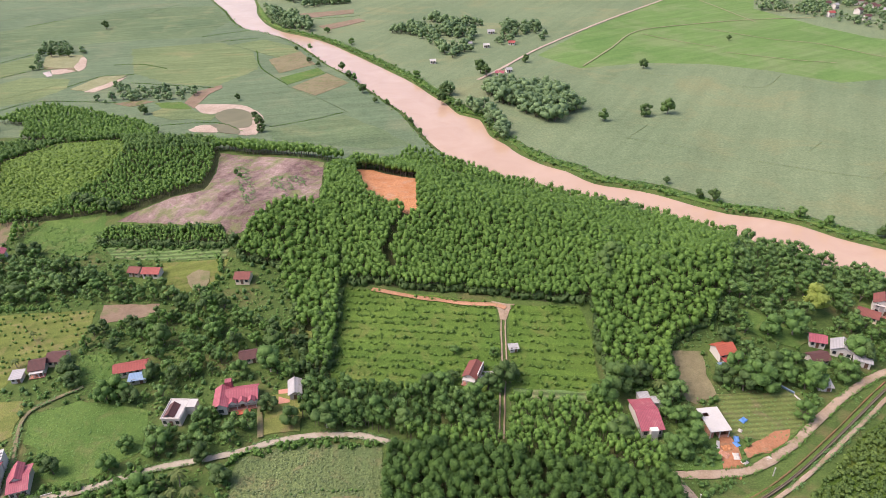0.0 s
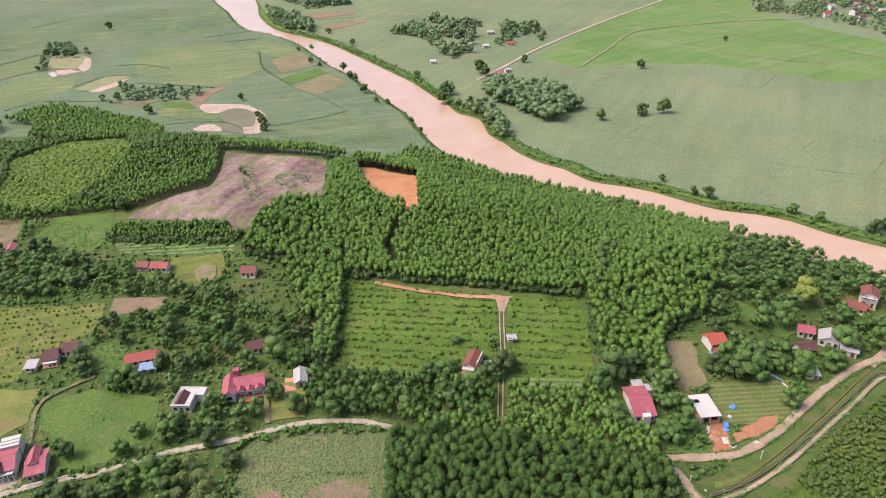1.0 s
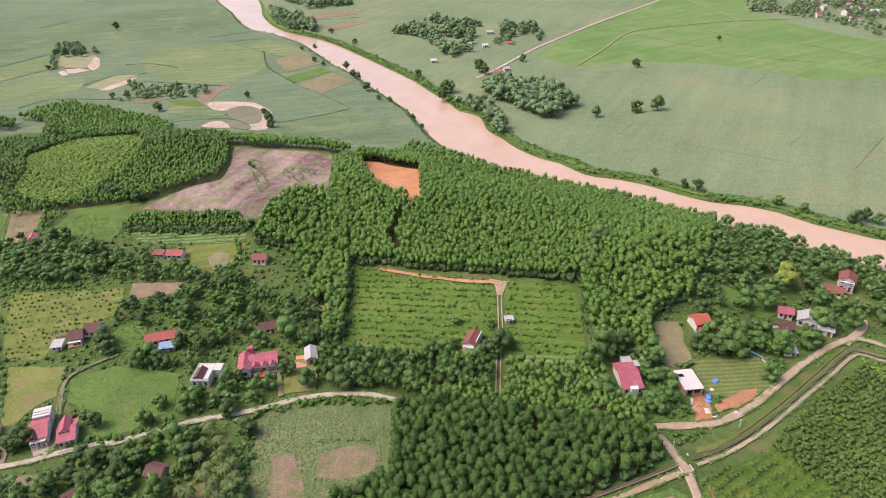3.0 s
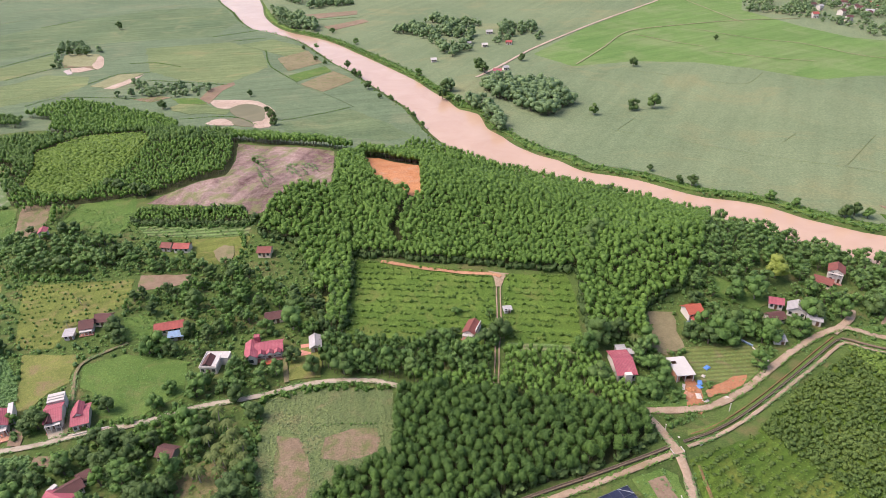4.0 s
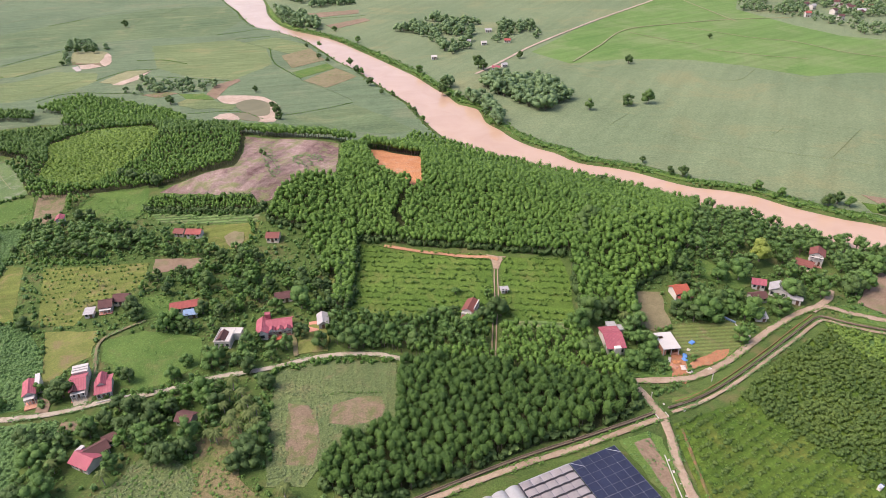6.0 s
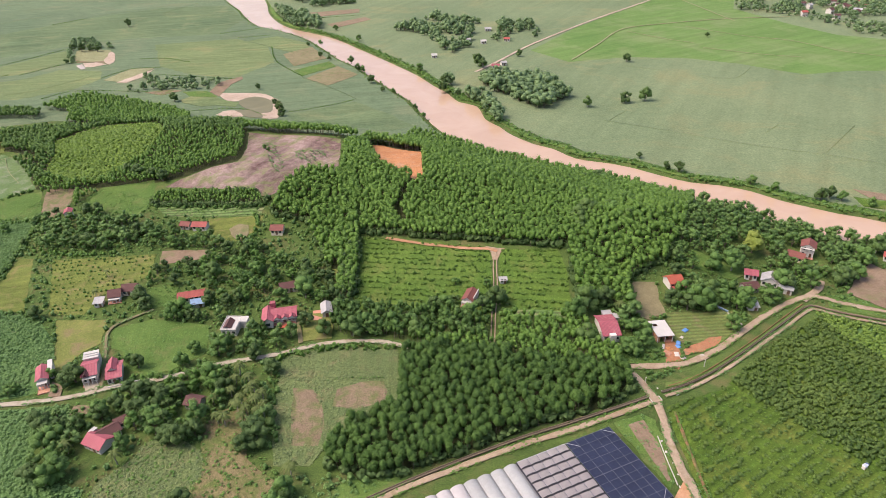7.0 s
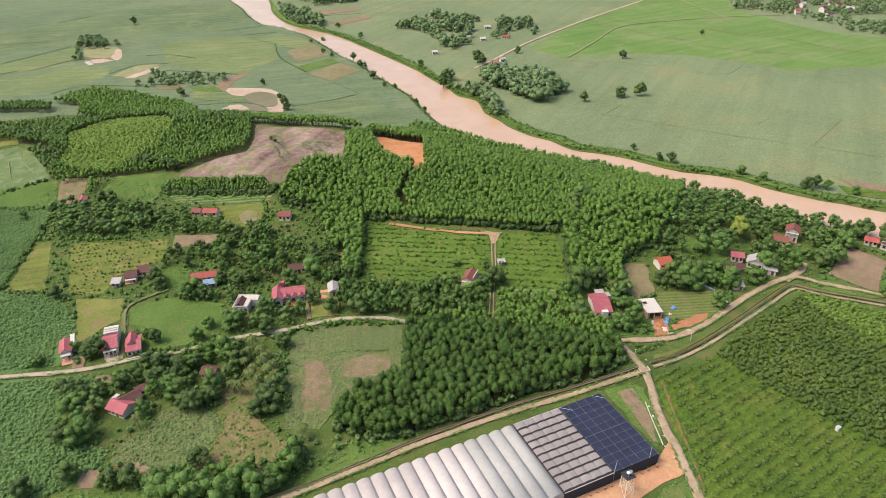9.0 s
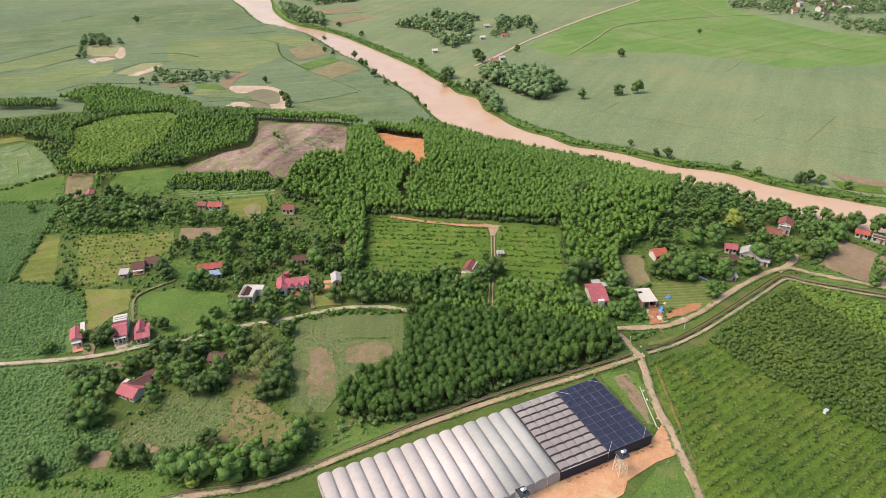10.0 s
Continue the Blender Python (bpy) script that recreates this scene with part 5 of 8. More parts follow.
M["brick"] = plain("bare brick", (0.36, 0.17, 0.10), 0.9, grain=1.5, vary=0.3, stain=(0.42, 0.32, 0.26))
M["cement"] = plain("bare cement", (0.42, 0.39, 0.35), 0.9, grain=0.8, vary=0.2, stain=(0.25, 0.22, 0.19))
M["terrace"] = plain("red terrace tile", (0.42, 0.19, 0.13), 0.7, grain=0.8, vary=0.2)
M["dark_glass"] = plain("dark window glass", (0.03, 0.035, 0.04), 0.15, vary=0.2, bump=0.02)
M["dark_wood"] = plain("dark wooden door", (0.12, 0.06, 0.035), 0.6, grain=2, vary=0.3)
M["steel"] = plain("galvanised steel", (0.62, 0.62, 0.62), 0.4, 0.6, grain=1, vary=0.15)
M["pale_paint"] = plain("pale painted steel", (0.62, 0.56, 0.50), 0.6, grain=1, vary=0.2, stain=(0.40, 0.28, 0.20))
M["tank_steel"] = plain("bright steel tank", (0.72, 0.73, 0.75), 0.22, 0.9, grain=1, vary=0.08)
M["black_plastic"] = plain("black plastic gutter", (0.02, 0.02, 0.022), 0.5, vary=0.3)


def box(bm, x0, x1, y0, y1, z0, z1):
    v = [bm.verts.new(p) for p in ((x0, y0, z0), (x1, y0, z0), (x1, y1, z0), (x0, y1, z0), (x0, y0, z1), (x1, y0, z1), (x1, y1, z1), (x0, y1, z1))]
    for f in ((3, 2, 1, 0), (4, 5, 6, 7), (0, 1, 5, 4), (1, 2, 6, 5), (2, 3, 7, 6), (3, 0, 4, 7)):
        bm.faces.new([v[i] for i in f])


def box_part(name, dims, material, parent, label="", bevel=0.0):
    bm = bmesh.new()
    box(bm, *dims)
    if bevel:
        bmesh.ops.bevel(bm, geom=list(bm.edges), offset=bevel, segments=1, affect="EDGES")
    return part(name, bm, material, parent, label)


def prism(bm, ring, y0, y1, along="y"):
    """A closed outline in x and z pushed along y (or in y and z along x)."""
    put = (lambda a, z, s: (a, s, z)) if along == "y" else (lambda a, z, s: (s, a, z))
    a = [bm.verts.new(put(u, z, y0)) for u, z in ring]
    b = [bm.verts.new(put(u, z, y1)) for u, z in ring]
    bm.faces.new(a), bm.faces.new(b[::-1])
    for i in range(len(ring)):
        j = (i + 1) % len(ring)
        bm.faces.new((a[i], a[j], b[j], b[i]))
    bmesh.ops.recalc_face_normals(bm, faces=bm.faces)


def opening(parent, x, z0, w, h, y, door=False, side=1):
    """A door or window in a wall that faces -y (side 1) or +y."""
    f = box_part("door_frame" if door else "window_frame", (x - w / 2 - 0.08, x + w / 2 + 0.08, y - 0.06 * side - 0.02, y - 0.06 * side + 0.02, z0 - (0 if door else 0.08), z0 + h + 0.08), M["plaster"], parent)
    box_part("door_leaf" if door else "pane", (x - w / 2, x + w / 2, y - 0.09 * side - 0.012, y - 0.09 * side + 0.012, z0, z0 + h), M["dark_wood"] if door else M["dark_glass"], f)
    return f


def gable_roof(parent, w, d, z, rise, over, mat, ridge="x", y_off=0.0, x_off=0.0, name="roof"):
    """Two sheets with thickness, a ridge cap; the ridge runs along x or y."""
    th = 0.1
    if ridge == "x":
        half, a0, a1 = d / 2 + over, -w / 2 - over, w / 2 + over
    else:
        half, a0, a1 = w / 2 + over, -d / 2 - over, d / 2 + over
    drop = rise * over / (half - over)
    bm = bmesh.new()
    ring = [(-half, z - drop), (0, z + rise), (half, z - drop), (half, z - drop + th), (0, z + rise + th * 1.3), (-half, z - drop + th)]
    prism(bm, ring, a0, a1, "x" if ridge == "x" else "y")
    for v in bm.verts:
        v.co.x += x_off
        v.co.y += y_off
    roof = part(name, bm, mat, parent)
    bm = bmesh.new()
    t = z + rise + th * 1.3
    prism(bm, [(-0.22, t - 0.06), (0, t + 0.07), (0.22, t - 0.06), (0, t + 0.02)], a0, a1, "x" if ridge == "x" else "y")
    for v in bm.verts:
        v.co.x += x_off
        v.co.y += y_off
    part("ridge_cap", bm, mat, roof)
    return roof


def house(name, label, x, y, yaw, w, d, h=3.3, roof="gable", mat="pink_roof", wall="plaster", ridge="x", rise=None, over=0.55, windows=2, back=True, porch=0.0, category="house", door=True, storeys=1):
    """A house whose front eave's middle stands at x, y; it reaches back by d."""
    h *= 0.88
    m = pose(x, y, 0, 0, 0, yaw) @ pose(0, d / 2 + over * 0.8, 0)
    m.translation.z = height_at(m.translation.x, m.translation.y)
    e = empty(name, m, label, category)
    rise = rise if rise is not None else (0.27 * (d if ridge == "x" else w))
    bm = bmesh.new()
    if roof == "gable":
        if ridge == "x":
            prism(bm, [(-d / 2, -0.8), (d / 2, -0.8), (d / 2, h), (0, h + rise - 0.05), (-d / 2, h)], -w / 2, w / 2, "x")
        else:
            prism(bm, [(-w / 2, -0.8), (w / 2, -0.8), (w / 2, h), (0, h + rise - 0.05), (-w / 2, h)], -d / 2, d / 2, "y")
    else:
        box(bm, -w / 2, w / 2, -d / 2, d / 2, -0.8, h)
    body = part("wall", bm, M[wall], e)
    if roof == "gable":
        gable_roof(e, w, d, h, rise, over, M[mat], ridge)
    elif roof == "shed":
        bm = bmesh.new()
        prism(bm, [(-d / 2 - over, h), (d / 2 + over, h + 0.12 * d), (d / 2 + over, h + 0.12 * d + 0.09), (-d / 2 - over, h + 0.09)], -w / 2 - over, w / 2 + over, "x")
        part("roof", bm, M[mat], e)
    else:
        top = box_part("roof", (-w / 2 - 0.25, w / 2 + 0.25, -d / 2 - 0.3, d / 2 + 0.25, h, h + 0.18), M[mat], e, bevel=0.02)
        for dims in ((-w / 2, w / 2, -d / 2, -d / 2 + 0.15), (-w / 2, w / 2, d / 2 - 0.15, d / 2), (-w / 2, -w / 2 + 0.15, -d / 2 + 0.15, d / 2 - 0.15), (w / 2 - 0.15, w / 2, -d / 2 + 0.15, d / 2 - 0.15)):
            box_part("parapet", (*dims, h + 0.18, h + 0.5), M[wall], top)
    lvl = h / storeys
    for s in range(storeys):
        for i in range(windows):
            px = -w / 2 + w * (i + 0.5) / windows
            is_door = door and s == 0 and i == windows // 2
            opening(e, px, s * lvl + (0.05 if is_door else 1.0), min(1.1, w / windows * 0.6), 2.1 if is_door else 1.25, -d / 2, is_door)
        opening(e, 0, s * lvl + 1.0, 1.0, 1.2, d / 2, False, -1)
    if porch:
        pr = box_part("porch_roof", (-w / 2, w / 2, -d / 2 - porch, -d / 2 - 0.02, h - 0.75, h - 0.62), M["white_roof"], e, "flat porch slab", 0.02)
        for i in range(4):
            px = -w / 2 + 0.2 + (w - 0.4) * i / 3
            box_part("column", (px - 0.12, px + 0.12, -d / 2 - porch + 0.05, -d / 2 - porch + 0.29, -0.05, h - 0.75), M["plaster"], e, bevel=0.02)
        box_part("porch_floor", (-w / 2 - 0.3, w / 2 + 0.3, -d / 2 - porch - 0.3, -d / 2, 0.02, 0.22), M["terrace"], e)
    c = [m @ Vector((sx * (w / 2 + over), sy * (d / 2 + over), 0)) for sx, sy in ((-1, -1), (1, -1), (1, 1), (-1, 1))]
    KEEP_CLEAR.append(([(q.x, q.y) for q in c], 2.6, True))
    return e


def annex(parent, dims, mat, wall="plaster", name="annex"):
    """A flat-roofed block grown onto a house."""
    x0, x1, y0, y1, h = dims
    a = box_part(name, (x0, x1, y0, y1, -0.1, h), M[wall], parent)
    box_part("roof", (x0 - 0.15, x1 + 0.15, y0 - 0.2, y1 + 0.15, h, h + 0.16), M[mat], a, bevel=0.02)
    return a


# the pink house with its wing and three porch gables
h = house("house", "pink-roofed white village house with a gabled porch", -67.7, 156.7, 10, 9.2, 6.5, 3.4, mat="pink_roof", windows=5, porch=1.4)
for gx_ in (-2.6, 0.4, 3.2):
    bm = bmesh.new()
    prism(bm, [(gx_ - 1.1, 2.9), (gx_ + 1.1, 2.9), (gx_ + 1.1, 3.3), (gx_, 4.2), (gx_ - 1.1, 3.3)], -5.0, -3.2, "y")
    part("porch_gable", bm, M["plaster"], h, "white porch gable")
    gable_roof(h, 2.2, 1.9, 3.4, 0.85, 0.15, M["pink_roof"], "y", -4.1, gx_, "porch_gable_roof")
gable_roof(h, 4.2, 9.0, 3.5, 1.3, 0.4, M["pink_roof"], "y", -1.6, -6.3, "wing_roof")
bm = bmesh.new()
prism(bm, [(-8.2, -0.1), (-4.4, -0.1), (-4.4, 3.5), (-6.3, 4.7), (-8.2, 3.5)], -5.8, 2.6, "y")
part("wing", bm, M["plaster"], h, "white gabled wing")
opening(h, -6.3, 0.9, 1.6, 1.4, -5.8)
box_part("stair_tower", (-5.6, -3.4, 3.0, 5.0, -0.1, 5.6), M["pink_roof"], h, "pink stair block", 0.05)
box_part("terrace", (-3.0, 2.5, -6.9, -4.9, 0.0, 0.24), M["orange_roof"], h, "orange tiled terrace")

h = house("house", "white flat-roofed house with a brown hipped middle roof", -88.1, 149.1, -2, 6.0, 8.5, 3.5, "flat", "white_roof", windows=3)
gable_roof(h, 3.0, 5.4, 3.5, 1.1, 0.25, M["brown_roof"], "y", -1.2, -0.6, "upper_roof")
annex(h, (3.0, 5.8, 0.8, 4.2, 3.3), "white_roof")
house("house", "long low house with a weathered brown tile roof", -69.9, 177.4, 14, 7.0, 4.6, 2.9, mat="brown_roof", wall="cream", windows=4)
h = house("shed", "grey-roofed shed beside a red paved court", -51, 159.2, 12, 3.6, 6.5, 3.0, mat="grey_roof", wall="cement", ridge="y", windows=1, category="shed")
box_part("court", (-5.6, -2.0, -4.2, 2.5, 0.05, 0.16), M["terrace"], h, "red paved court")
h = house("house", "red tile-roofed house at the wood's edge", -85.3, 224.2, -2, 5.6, 5.2, 3.1, mat="tile_roof", wall="cream", windows=3)
h = house("house", "red-roofed house beside vegetable beds", -124.6, 229, -4, 6.8, 4.6, 3.0, mat="red_roof", windows=3)
h = house("house", "brownish red-roofed house beside vegetable beds", -132.4, 230.6, -10, 4.4, 4.2, 2.6, mat="tile_roof", wall="cement", windows=3)
h = house("house", "small pink-roofed white house by a tilled strip", -200.4, 250.0, 18, 3.2, 5.0, 4.2, mat="pink_roof", ridge="y", windows=2)
house("house", "dark brown tile-roofed farmhouse", -139, 178, 4, 5.6, 5.4, 3.0, mat="brown_roof", wall="cream", windows=3)
h = house("house", "farmhouse with a brown roof and white front", -143.4, 174, 14, 4.6, 6.0, 2.9, mat="brown_roof", windows=2, porch=1.6)
house("shed", "grey fibre-roofed farm shed", -148.8, 170.1, 10, 3.2, 3.8, 2.4, "shed", "grey_roof", wall="cement", windows=2, category="shed")
h = house("house", "long house with a red sheet roof", -110.1, 172.4, 15, 10.2, 4.6, 3.2, mat="red_roof", windows=5)
house("shed", "low lean-to with a blue-grey sheet roof", -106.5, 168.5, 12, 5.0, 3.0, 2.2, "shed", "blue_roof", wall="cement", windows=2, category="shed")
h = house("house", "narrow pink-roofed house with a white side strip", -146.6, 122.2, 26, 3.4, 7.6, 3.8, mat="pink_roof", ridge="y", windows=2, porch=2.2)
annex(h, (2.0, 3.3, -0.5, 5.8, 4.0), "white_roof")
box_part("terrace", (-1.9, 1.9, -8.4, -6.2, -0.1, 0.5), M["brick"], h, "red brick front terrace")
h = house("house", "narrow pink-roofed town house with a white rear terrace", -130.4, 123.6, 20, 4.6, 8.6, 4.2, mat="pink_roof", ridge="x", rise=1.5, windows=3, porch=1.6)
annex(h, (-2.4, 2.6, 4.4, 8.6, 4.6), "white_roof")
for yy in (5.4, 6.8):
    box_part("roof_ridge", (-2.2, 2.4, yy, yy + 0.35, 4.76, 5.05), M["white_roof"], h, "white roof rib")
gable_roof(h, 2.0, 3.4, 3.9, 1.0, 0.2, M["brown_roof"], "y", -3.6, -1.1, "dormer_roof")
h = house("house", "pink-roofed house with a raised rear gable", -121.4, 122.9, 20, 4.6, 9.0, 3.4, mat="pink_roof", ridge="x", rise=1.0, windows=3)
gable_roof(h, 2.6, 6.0, 4.1, 1.1, 0.3, M["pink_roof"], "y", 1.6, -0.5, "upper_roof")
bm = bmesh.new()
prism(bm, [(-1.8, 3.0), (0.8, 3.0), (0.8, 4.1), (-0.5, 5.15), (-1.8, 4.1)], -1.4, 4.6, "y")
part("upper_wall", bm, M["plaster"], h)
box_part("low_wall", (-2.6, 8.5, -6.6, -6.4, -0.2, 0.9), M["plaster"], h, "white garden wall")
house("house", "small farmhouse with a dark brown tile roof", -89.6, 109.0, -14, 5.0, 4.6, 2.8, mat="brown_roof", wall="cement", windows=3)
h = house("house", "red-roofed farmhouse among dark trees", -115.2, 91.2, -24, 7.0, 5.6, 3.0, mat="pink_roof", windows=4)
annex(h, (-4.8, -3.6, 0.6, 3.0, 3.4), "white_roof")
h = house("house", "long farm building with a weathered brown roof", -111.0, 96.0, 44, 7.0, 4.4, 3.0, mat="brown_roof", wall="cement", windows=4)
house("shed", "small farm shed with a brown and white roof", -108.6, 101.9, 40, 5.0, 2.8, 2.4, "shed", "brown_roof", wall="plaster", windows=2, category="shed")
h = house("house", "red-brown roofed house with a white side wall by the orchard", 5.3, 164.6, -20, 4.2, 7.4, 3.2, mat="tile_roof", ridge="y", windows=2, porch=1.6)
box_part("parapet_wall", (2.2, 2.5, -2.6, 4.2, -0.1, 3.6), M["plaster"], h, "white side wall")
box_part("court", (2.6, 7.0, -1.0, 4.4, 0.06, 0.2), M["cement"], h, "pale concrete court")
house("hut", "small grey-roofed orchard hut", 21.4, 178.8, 6, 2.6, 2.0, 2.0, "shed", "grey_roof", wall="cement", windows=2, category="hut")
h = house("house", "long pink sheet-roofed house under trees", 59.3, 141.4, 4, 6.2, 12.5, 3.6, mat="pink_roof", ridge="x", rise=1.6, windows=3)
box_part("dormer", (-1.2, 1.2, -8.0, -6.4, 0, 4.2), M["plaster"], h, "white stair block", 0.05)
annex(h, (0.5, 4.0, 7.4, 10.2, 2.6), "grey_roof", "cement")
annex(h, (4.4, 7.6, 5.0, 8.0, 2.5), "grey_roof", "cement")
# the shell of a new building
m = pose(79.2, 141, height_at(79, 141), 0, 0, 6) @ pose(0, 4.8, 0) @ Matrix.Diagonal((0.95, 0.82, 0.9, 1))
e = empty("unfinished_house", m, "unfinished brick house with a pale concrete slab roof", "house")
for dims in ((-3.1, -2.9, -5.4, 5.4), (2.9, 3.1, -5.4, 5.4), (-2.9, 2.9, 5.2, 5.4), (-0.1, 0.1, -5.2, 5.2)):
    box_part("brick_wall", (*dims, -0.1, 3.6), M["brick"], e)
box_part("front_wall", (0.1, 2.9, -5.4, -5.2, -0.1, 1.2), M["brick"], e)
box_part("front_wall", (-2.9, -1.9, -5.4, -5.2, -0.1, 3.6), M["brick"], e)
for cx, cy in ((-3, -5.6), (0, -5.6), (3, -5.6), (-3.2, 0), (3.2, 0), (-3.2, 5.3), (3.2, 5.3)):
    box_part("column", (cx - 0.15, cx + 0.15, cy - 0.15, cy + 0.15, -0.1, 3.6), M["cement"], e)
bm = bmesh.new()
for dims in ((-3.5, 3.5, -6.2, 1.5), (-3.5, 3.5, 3.4, 5.9), (-3.5, -2.6, 1.5, 3.4), (-0.8, 3.5, 1.5, 3.4)):
    box(bm, *dims, 3.6, 3.85)
part("slab", bm, M["white_roof"], e, "pale concrete slab with a stair opening")
KEEP_CLEAR.append(([(75, 139), (84, 140), (82.7, 153.4), (73.8, 152.4)], 1.0, True))
house("house", "orange tile-roofed house among trees", 93.2, 173.2, 16, 5.8, 5.6, 3.5, mat="orange_roof", windows=3)
house("shed", "lean-to with a red roof", 94.3, 170, 14, 5.2, 2.6, 2.5, "shed", "red_roof", wall="cream", windows=2, category="shed")
house("shed", "lean-to with a blue-grey roof", 91.7, 167.6, 8, 4.6, 2.6, 2.2, "shed", "blue_roof", wall="cement", windows=2, category="shed")
house("house", "white house with a faded pink roof", 126.8, 180.0, -18, 4.8, 4.4, 3.2, mat="pink_roof", windows=3)
house("house", "house with steep pale grey roofs", 132.7, 175.4, -28, 6.4, 5.6, 3.4, mat="grey_roof", ridge="y", windows=3)
house("house", "house with a pale grey gable roof", 137.6, 171, -28, 5.0, 4.6, 3.0, mat="grey_roof", windows=2)
h = house("house", "low house with a brown roof and pale lean-to", 124.3, 171.2, 12, 6.0, 4.6, 2.7, mat="brown_roof", wall="cement", windows=3)
house("shed", "tiny grey-roofed roadside shed", 120, 159.7, -6, 4.0, 3.4, 2.1, "shed", "grey_roof", wall="plaster", windows=2, category="shed")
house("house", "white two-storey house with a red-brown roof", 159.7, 199.4, -30, 5.5, 6.0, 6.0, mat="tile_roof", ridge="y", windows=2, storeys=2, porch=1.2)
house("house", "low house with a brown roof beside a white villa", 152.5, 195.7, -38, 6.6, 5.0, 2.8, mat="tile_roof", wall="cream", windows=3)
house("house", "white house with a red roof on the river bank", 195.2, 195, -32, 5.2, 4.2, 3.0, mat="red_roof", windows=3)
house("shed", "dark flat-roofed shed on the river bank", 200.2, 190.2, -40, 6.0, 3.6, 2.6, "flat", "brown_roof", wall="cement", windows=2, category="shed")
# across the river
for x_, y_, yaw_, w_, d_, mat_, lab in ((-12, 578, 8, 4.6, 4, "white_roof", "small white house among cane fields"), (43, 535, -10, 6.4, 4.6, "pink_roof", "pink-roofed house among cane fields"), (52, 545, 20, 4.6, 4, "grey_roof", "grey-roofed house among cane fields"),
        (46, 690, 5, 6.4, 5, "grey_roof", "grey-roofed house in a grove"), (62, 640, -12, 5.6, 4.4, "red_roof", "red-roofed house in a grove"), (38, 632, 10, 5, 4, "white_roof", "white house in a grove"), (22, 640, 0, 4.6, 4, "grey_roof", "grey-roofed house in a grove")):
    house("house", lab, x_, y_, yaw_, w_, d_, 3.0, mat=mat_, windows=3)
rt = random.Random(5)
for i in range(34):
    x_, y_ = rt.uniform(400, 640), rt.uniform(700, 900)
    if not inside(PLAN["town_grove"], np.array([x_]), np.array([y_]))[0]:
        continue
    mat_ = rt.choice(("grey_roof", "brown_roof", "red_roof", "grey_roof", "brown_roof"))
    house("house", "distant village house with a " + {"grey_roof": "grey roof", "white_roof": "pale roof", "red_roof": "red roof", "brown_roof": "brown roof"}[mat_], x_, y_, rt.uniform(-40, 40), rt.uniform(5, 8.5), rt.uniform(4.5, 7), rt.choice((3.2, 3.2, 5.6)), mat=mat_, windows=3)

# ---- greenhouse, shade house, net house ----
M["film"] = plain("translucent greenhouse film", (0.352, 0.324, 0.312), 0.85, grain=0.25, vary=0.14, bump=0.1, stain=(0.29, 0.275, 0.27))
M["film_pale"] = plain("newer whitish greenhouse film", (0.40, 0.375, 0.362), 0.85, grain=0.25, vary=0.12, bump=0.1, stain=(0.35, 0.33, 0.32))
M["film_grey"] = plain("greenish grey greenhouse film", (0.305, 0.31, 0.298), 0.85, grain=0.25, vary=0.14, bump=0.1, stain=(0.27, 0.265, 0.25))
M["shade_cloth"] = plain("pale shade cloth", (0.42, 0.385, 0.37), 0.8, grain=0.5, vary=0.14, bump=0.3, stain=(0.34, 0.31, 0.30))
M["dark_net"] = plain("dark blue shade net", (0.032, 0.045, 0.095), 0.8, grain=0.5, vary=0.25, bump=0.3)
M["black_net"] = plain("black side net", (0.016, 0.018, 0.028), 0.8, grain=0.8, vary=0.3)
M["net_wire"] = plain("grey net wire", (0.13, 0.14, 0.18), 0.5, vary=0.2)
M["gutter_grey"] = plain("dull grey gutter", (0.17, 0.165, 0.16), 0.7, vary=0.3)
SITE = pose(47.75, 94.5, 0, 0, 0, 24.4)


def arch(bm, x0, x1, y0, y1, z, rise, th=0.06, segs=10):
    ring = []
    for i in range(segs + 1):
        u = i / segs
        ring.append((x0 + (x1 - x0) * u, z + rise * math.sin(math.pi * u) ** 0.75))
    ring += [(x, zz - th) for x, zz in ring[::-1]]
    prism(bm, ring, y0, y1, "y")


gh = empty("greenhouse", SITE, "long multi-span greenhouse with whitish film roof", "greenhouse")
SPAN, GX1 = 4.33, -33.8
for i in range(15):
    x1 = GX1 - i * SPAN
    y0 = -29.2 - (0.9 if i in (3, 4, 5) else 0.0) - 0.25 * (i % 3)
    bm = bmesh.new()
    arch(bm, x1 - SPAN + 0.12, x1 - 0.12, y0, 0.0, 3.9, 0.85)
    for f in bm.faces:
        f.smooth = True
    part("film_roof", bm, M["film_grey" if i < 4 else "film_pale" if i < 8 else "film"], gh)
    box_part("gutter", (x1 - 0.12, x1 + 0.12, y0, 0.0, 3.82, 3.94), M["gutter_grey"], gh)
    bm = bmesh.new()
    ring = [(x1 - SPAN + 0.12, 0.0), (x1 - 0.12, 0.0)] + [(x1 - 0.12 - (SPAN - 0.24) * k / 8, 3.84 + 0.83 * math.sin(math.pi * k / 8) ** 0.75) for k in range(9)]
    prism(bm, ring, y0 + 0.05, y0 + 0.09, "y")
    part("end_wall", bm, M["film"], gh)
    bm = bmesh.new()
    prism(bm, ring, -0.1, -0.06, "y")
    part("end_wall", bm, M["film"], gh)
    for yy in (y0 + 0.1, -14.5, -0.2):
        box_part("post", (x1 - 0.05, x1 + 0.05, yy - 0.05, yy + 0.05, 0, 3.85), M["steel"], gh)
box_part("side_wall", (GX1 - 15 * SPAN - 0.05, GX1 - 15 * SPAN, -29.2, 0, 0, 3.85), M["film"], gh)

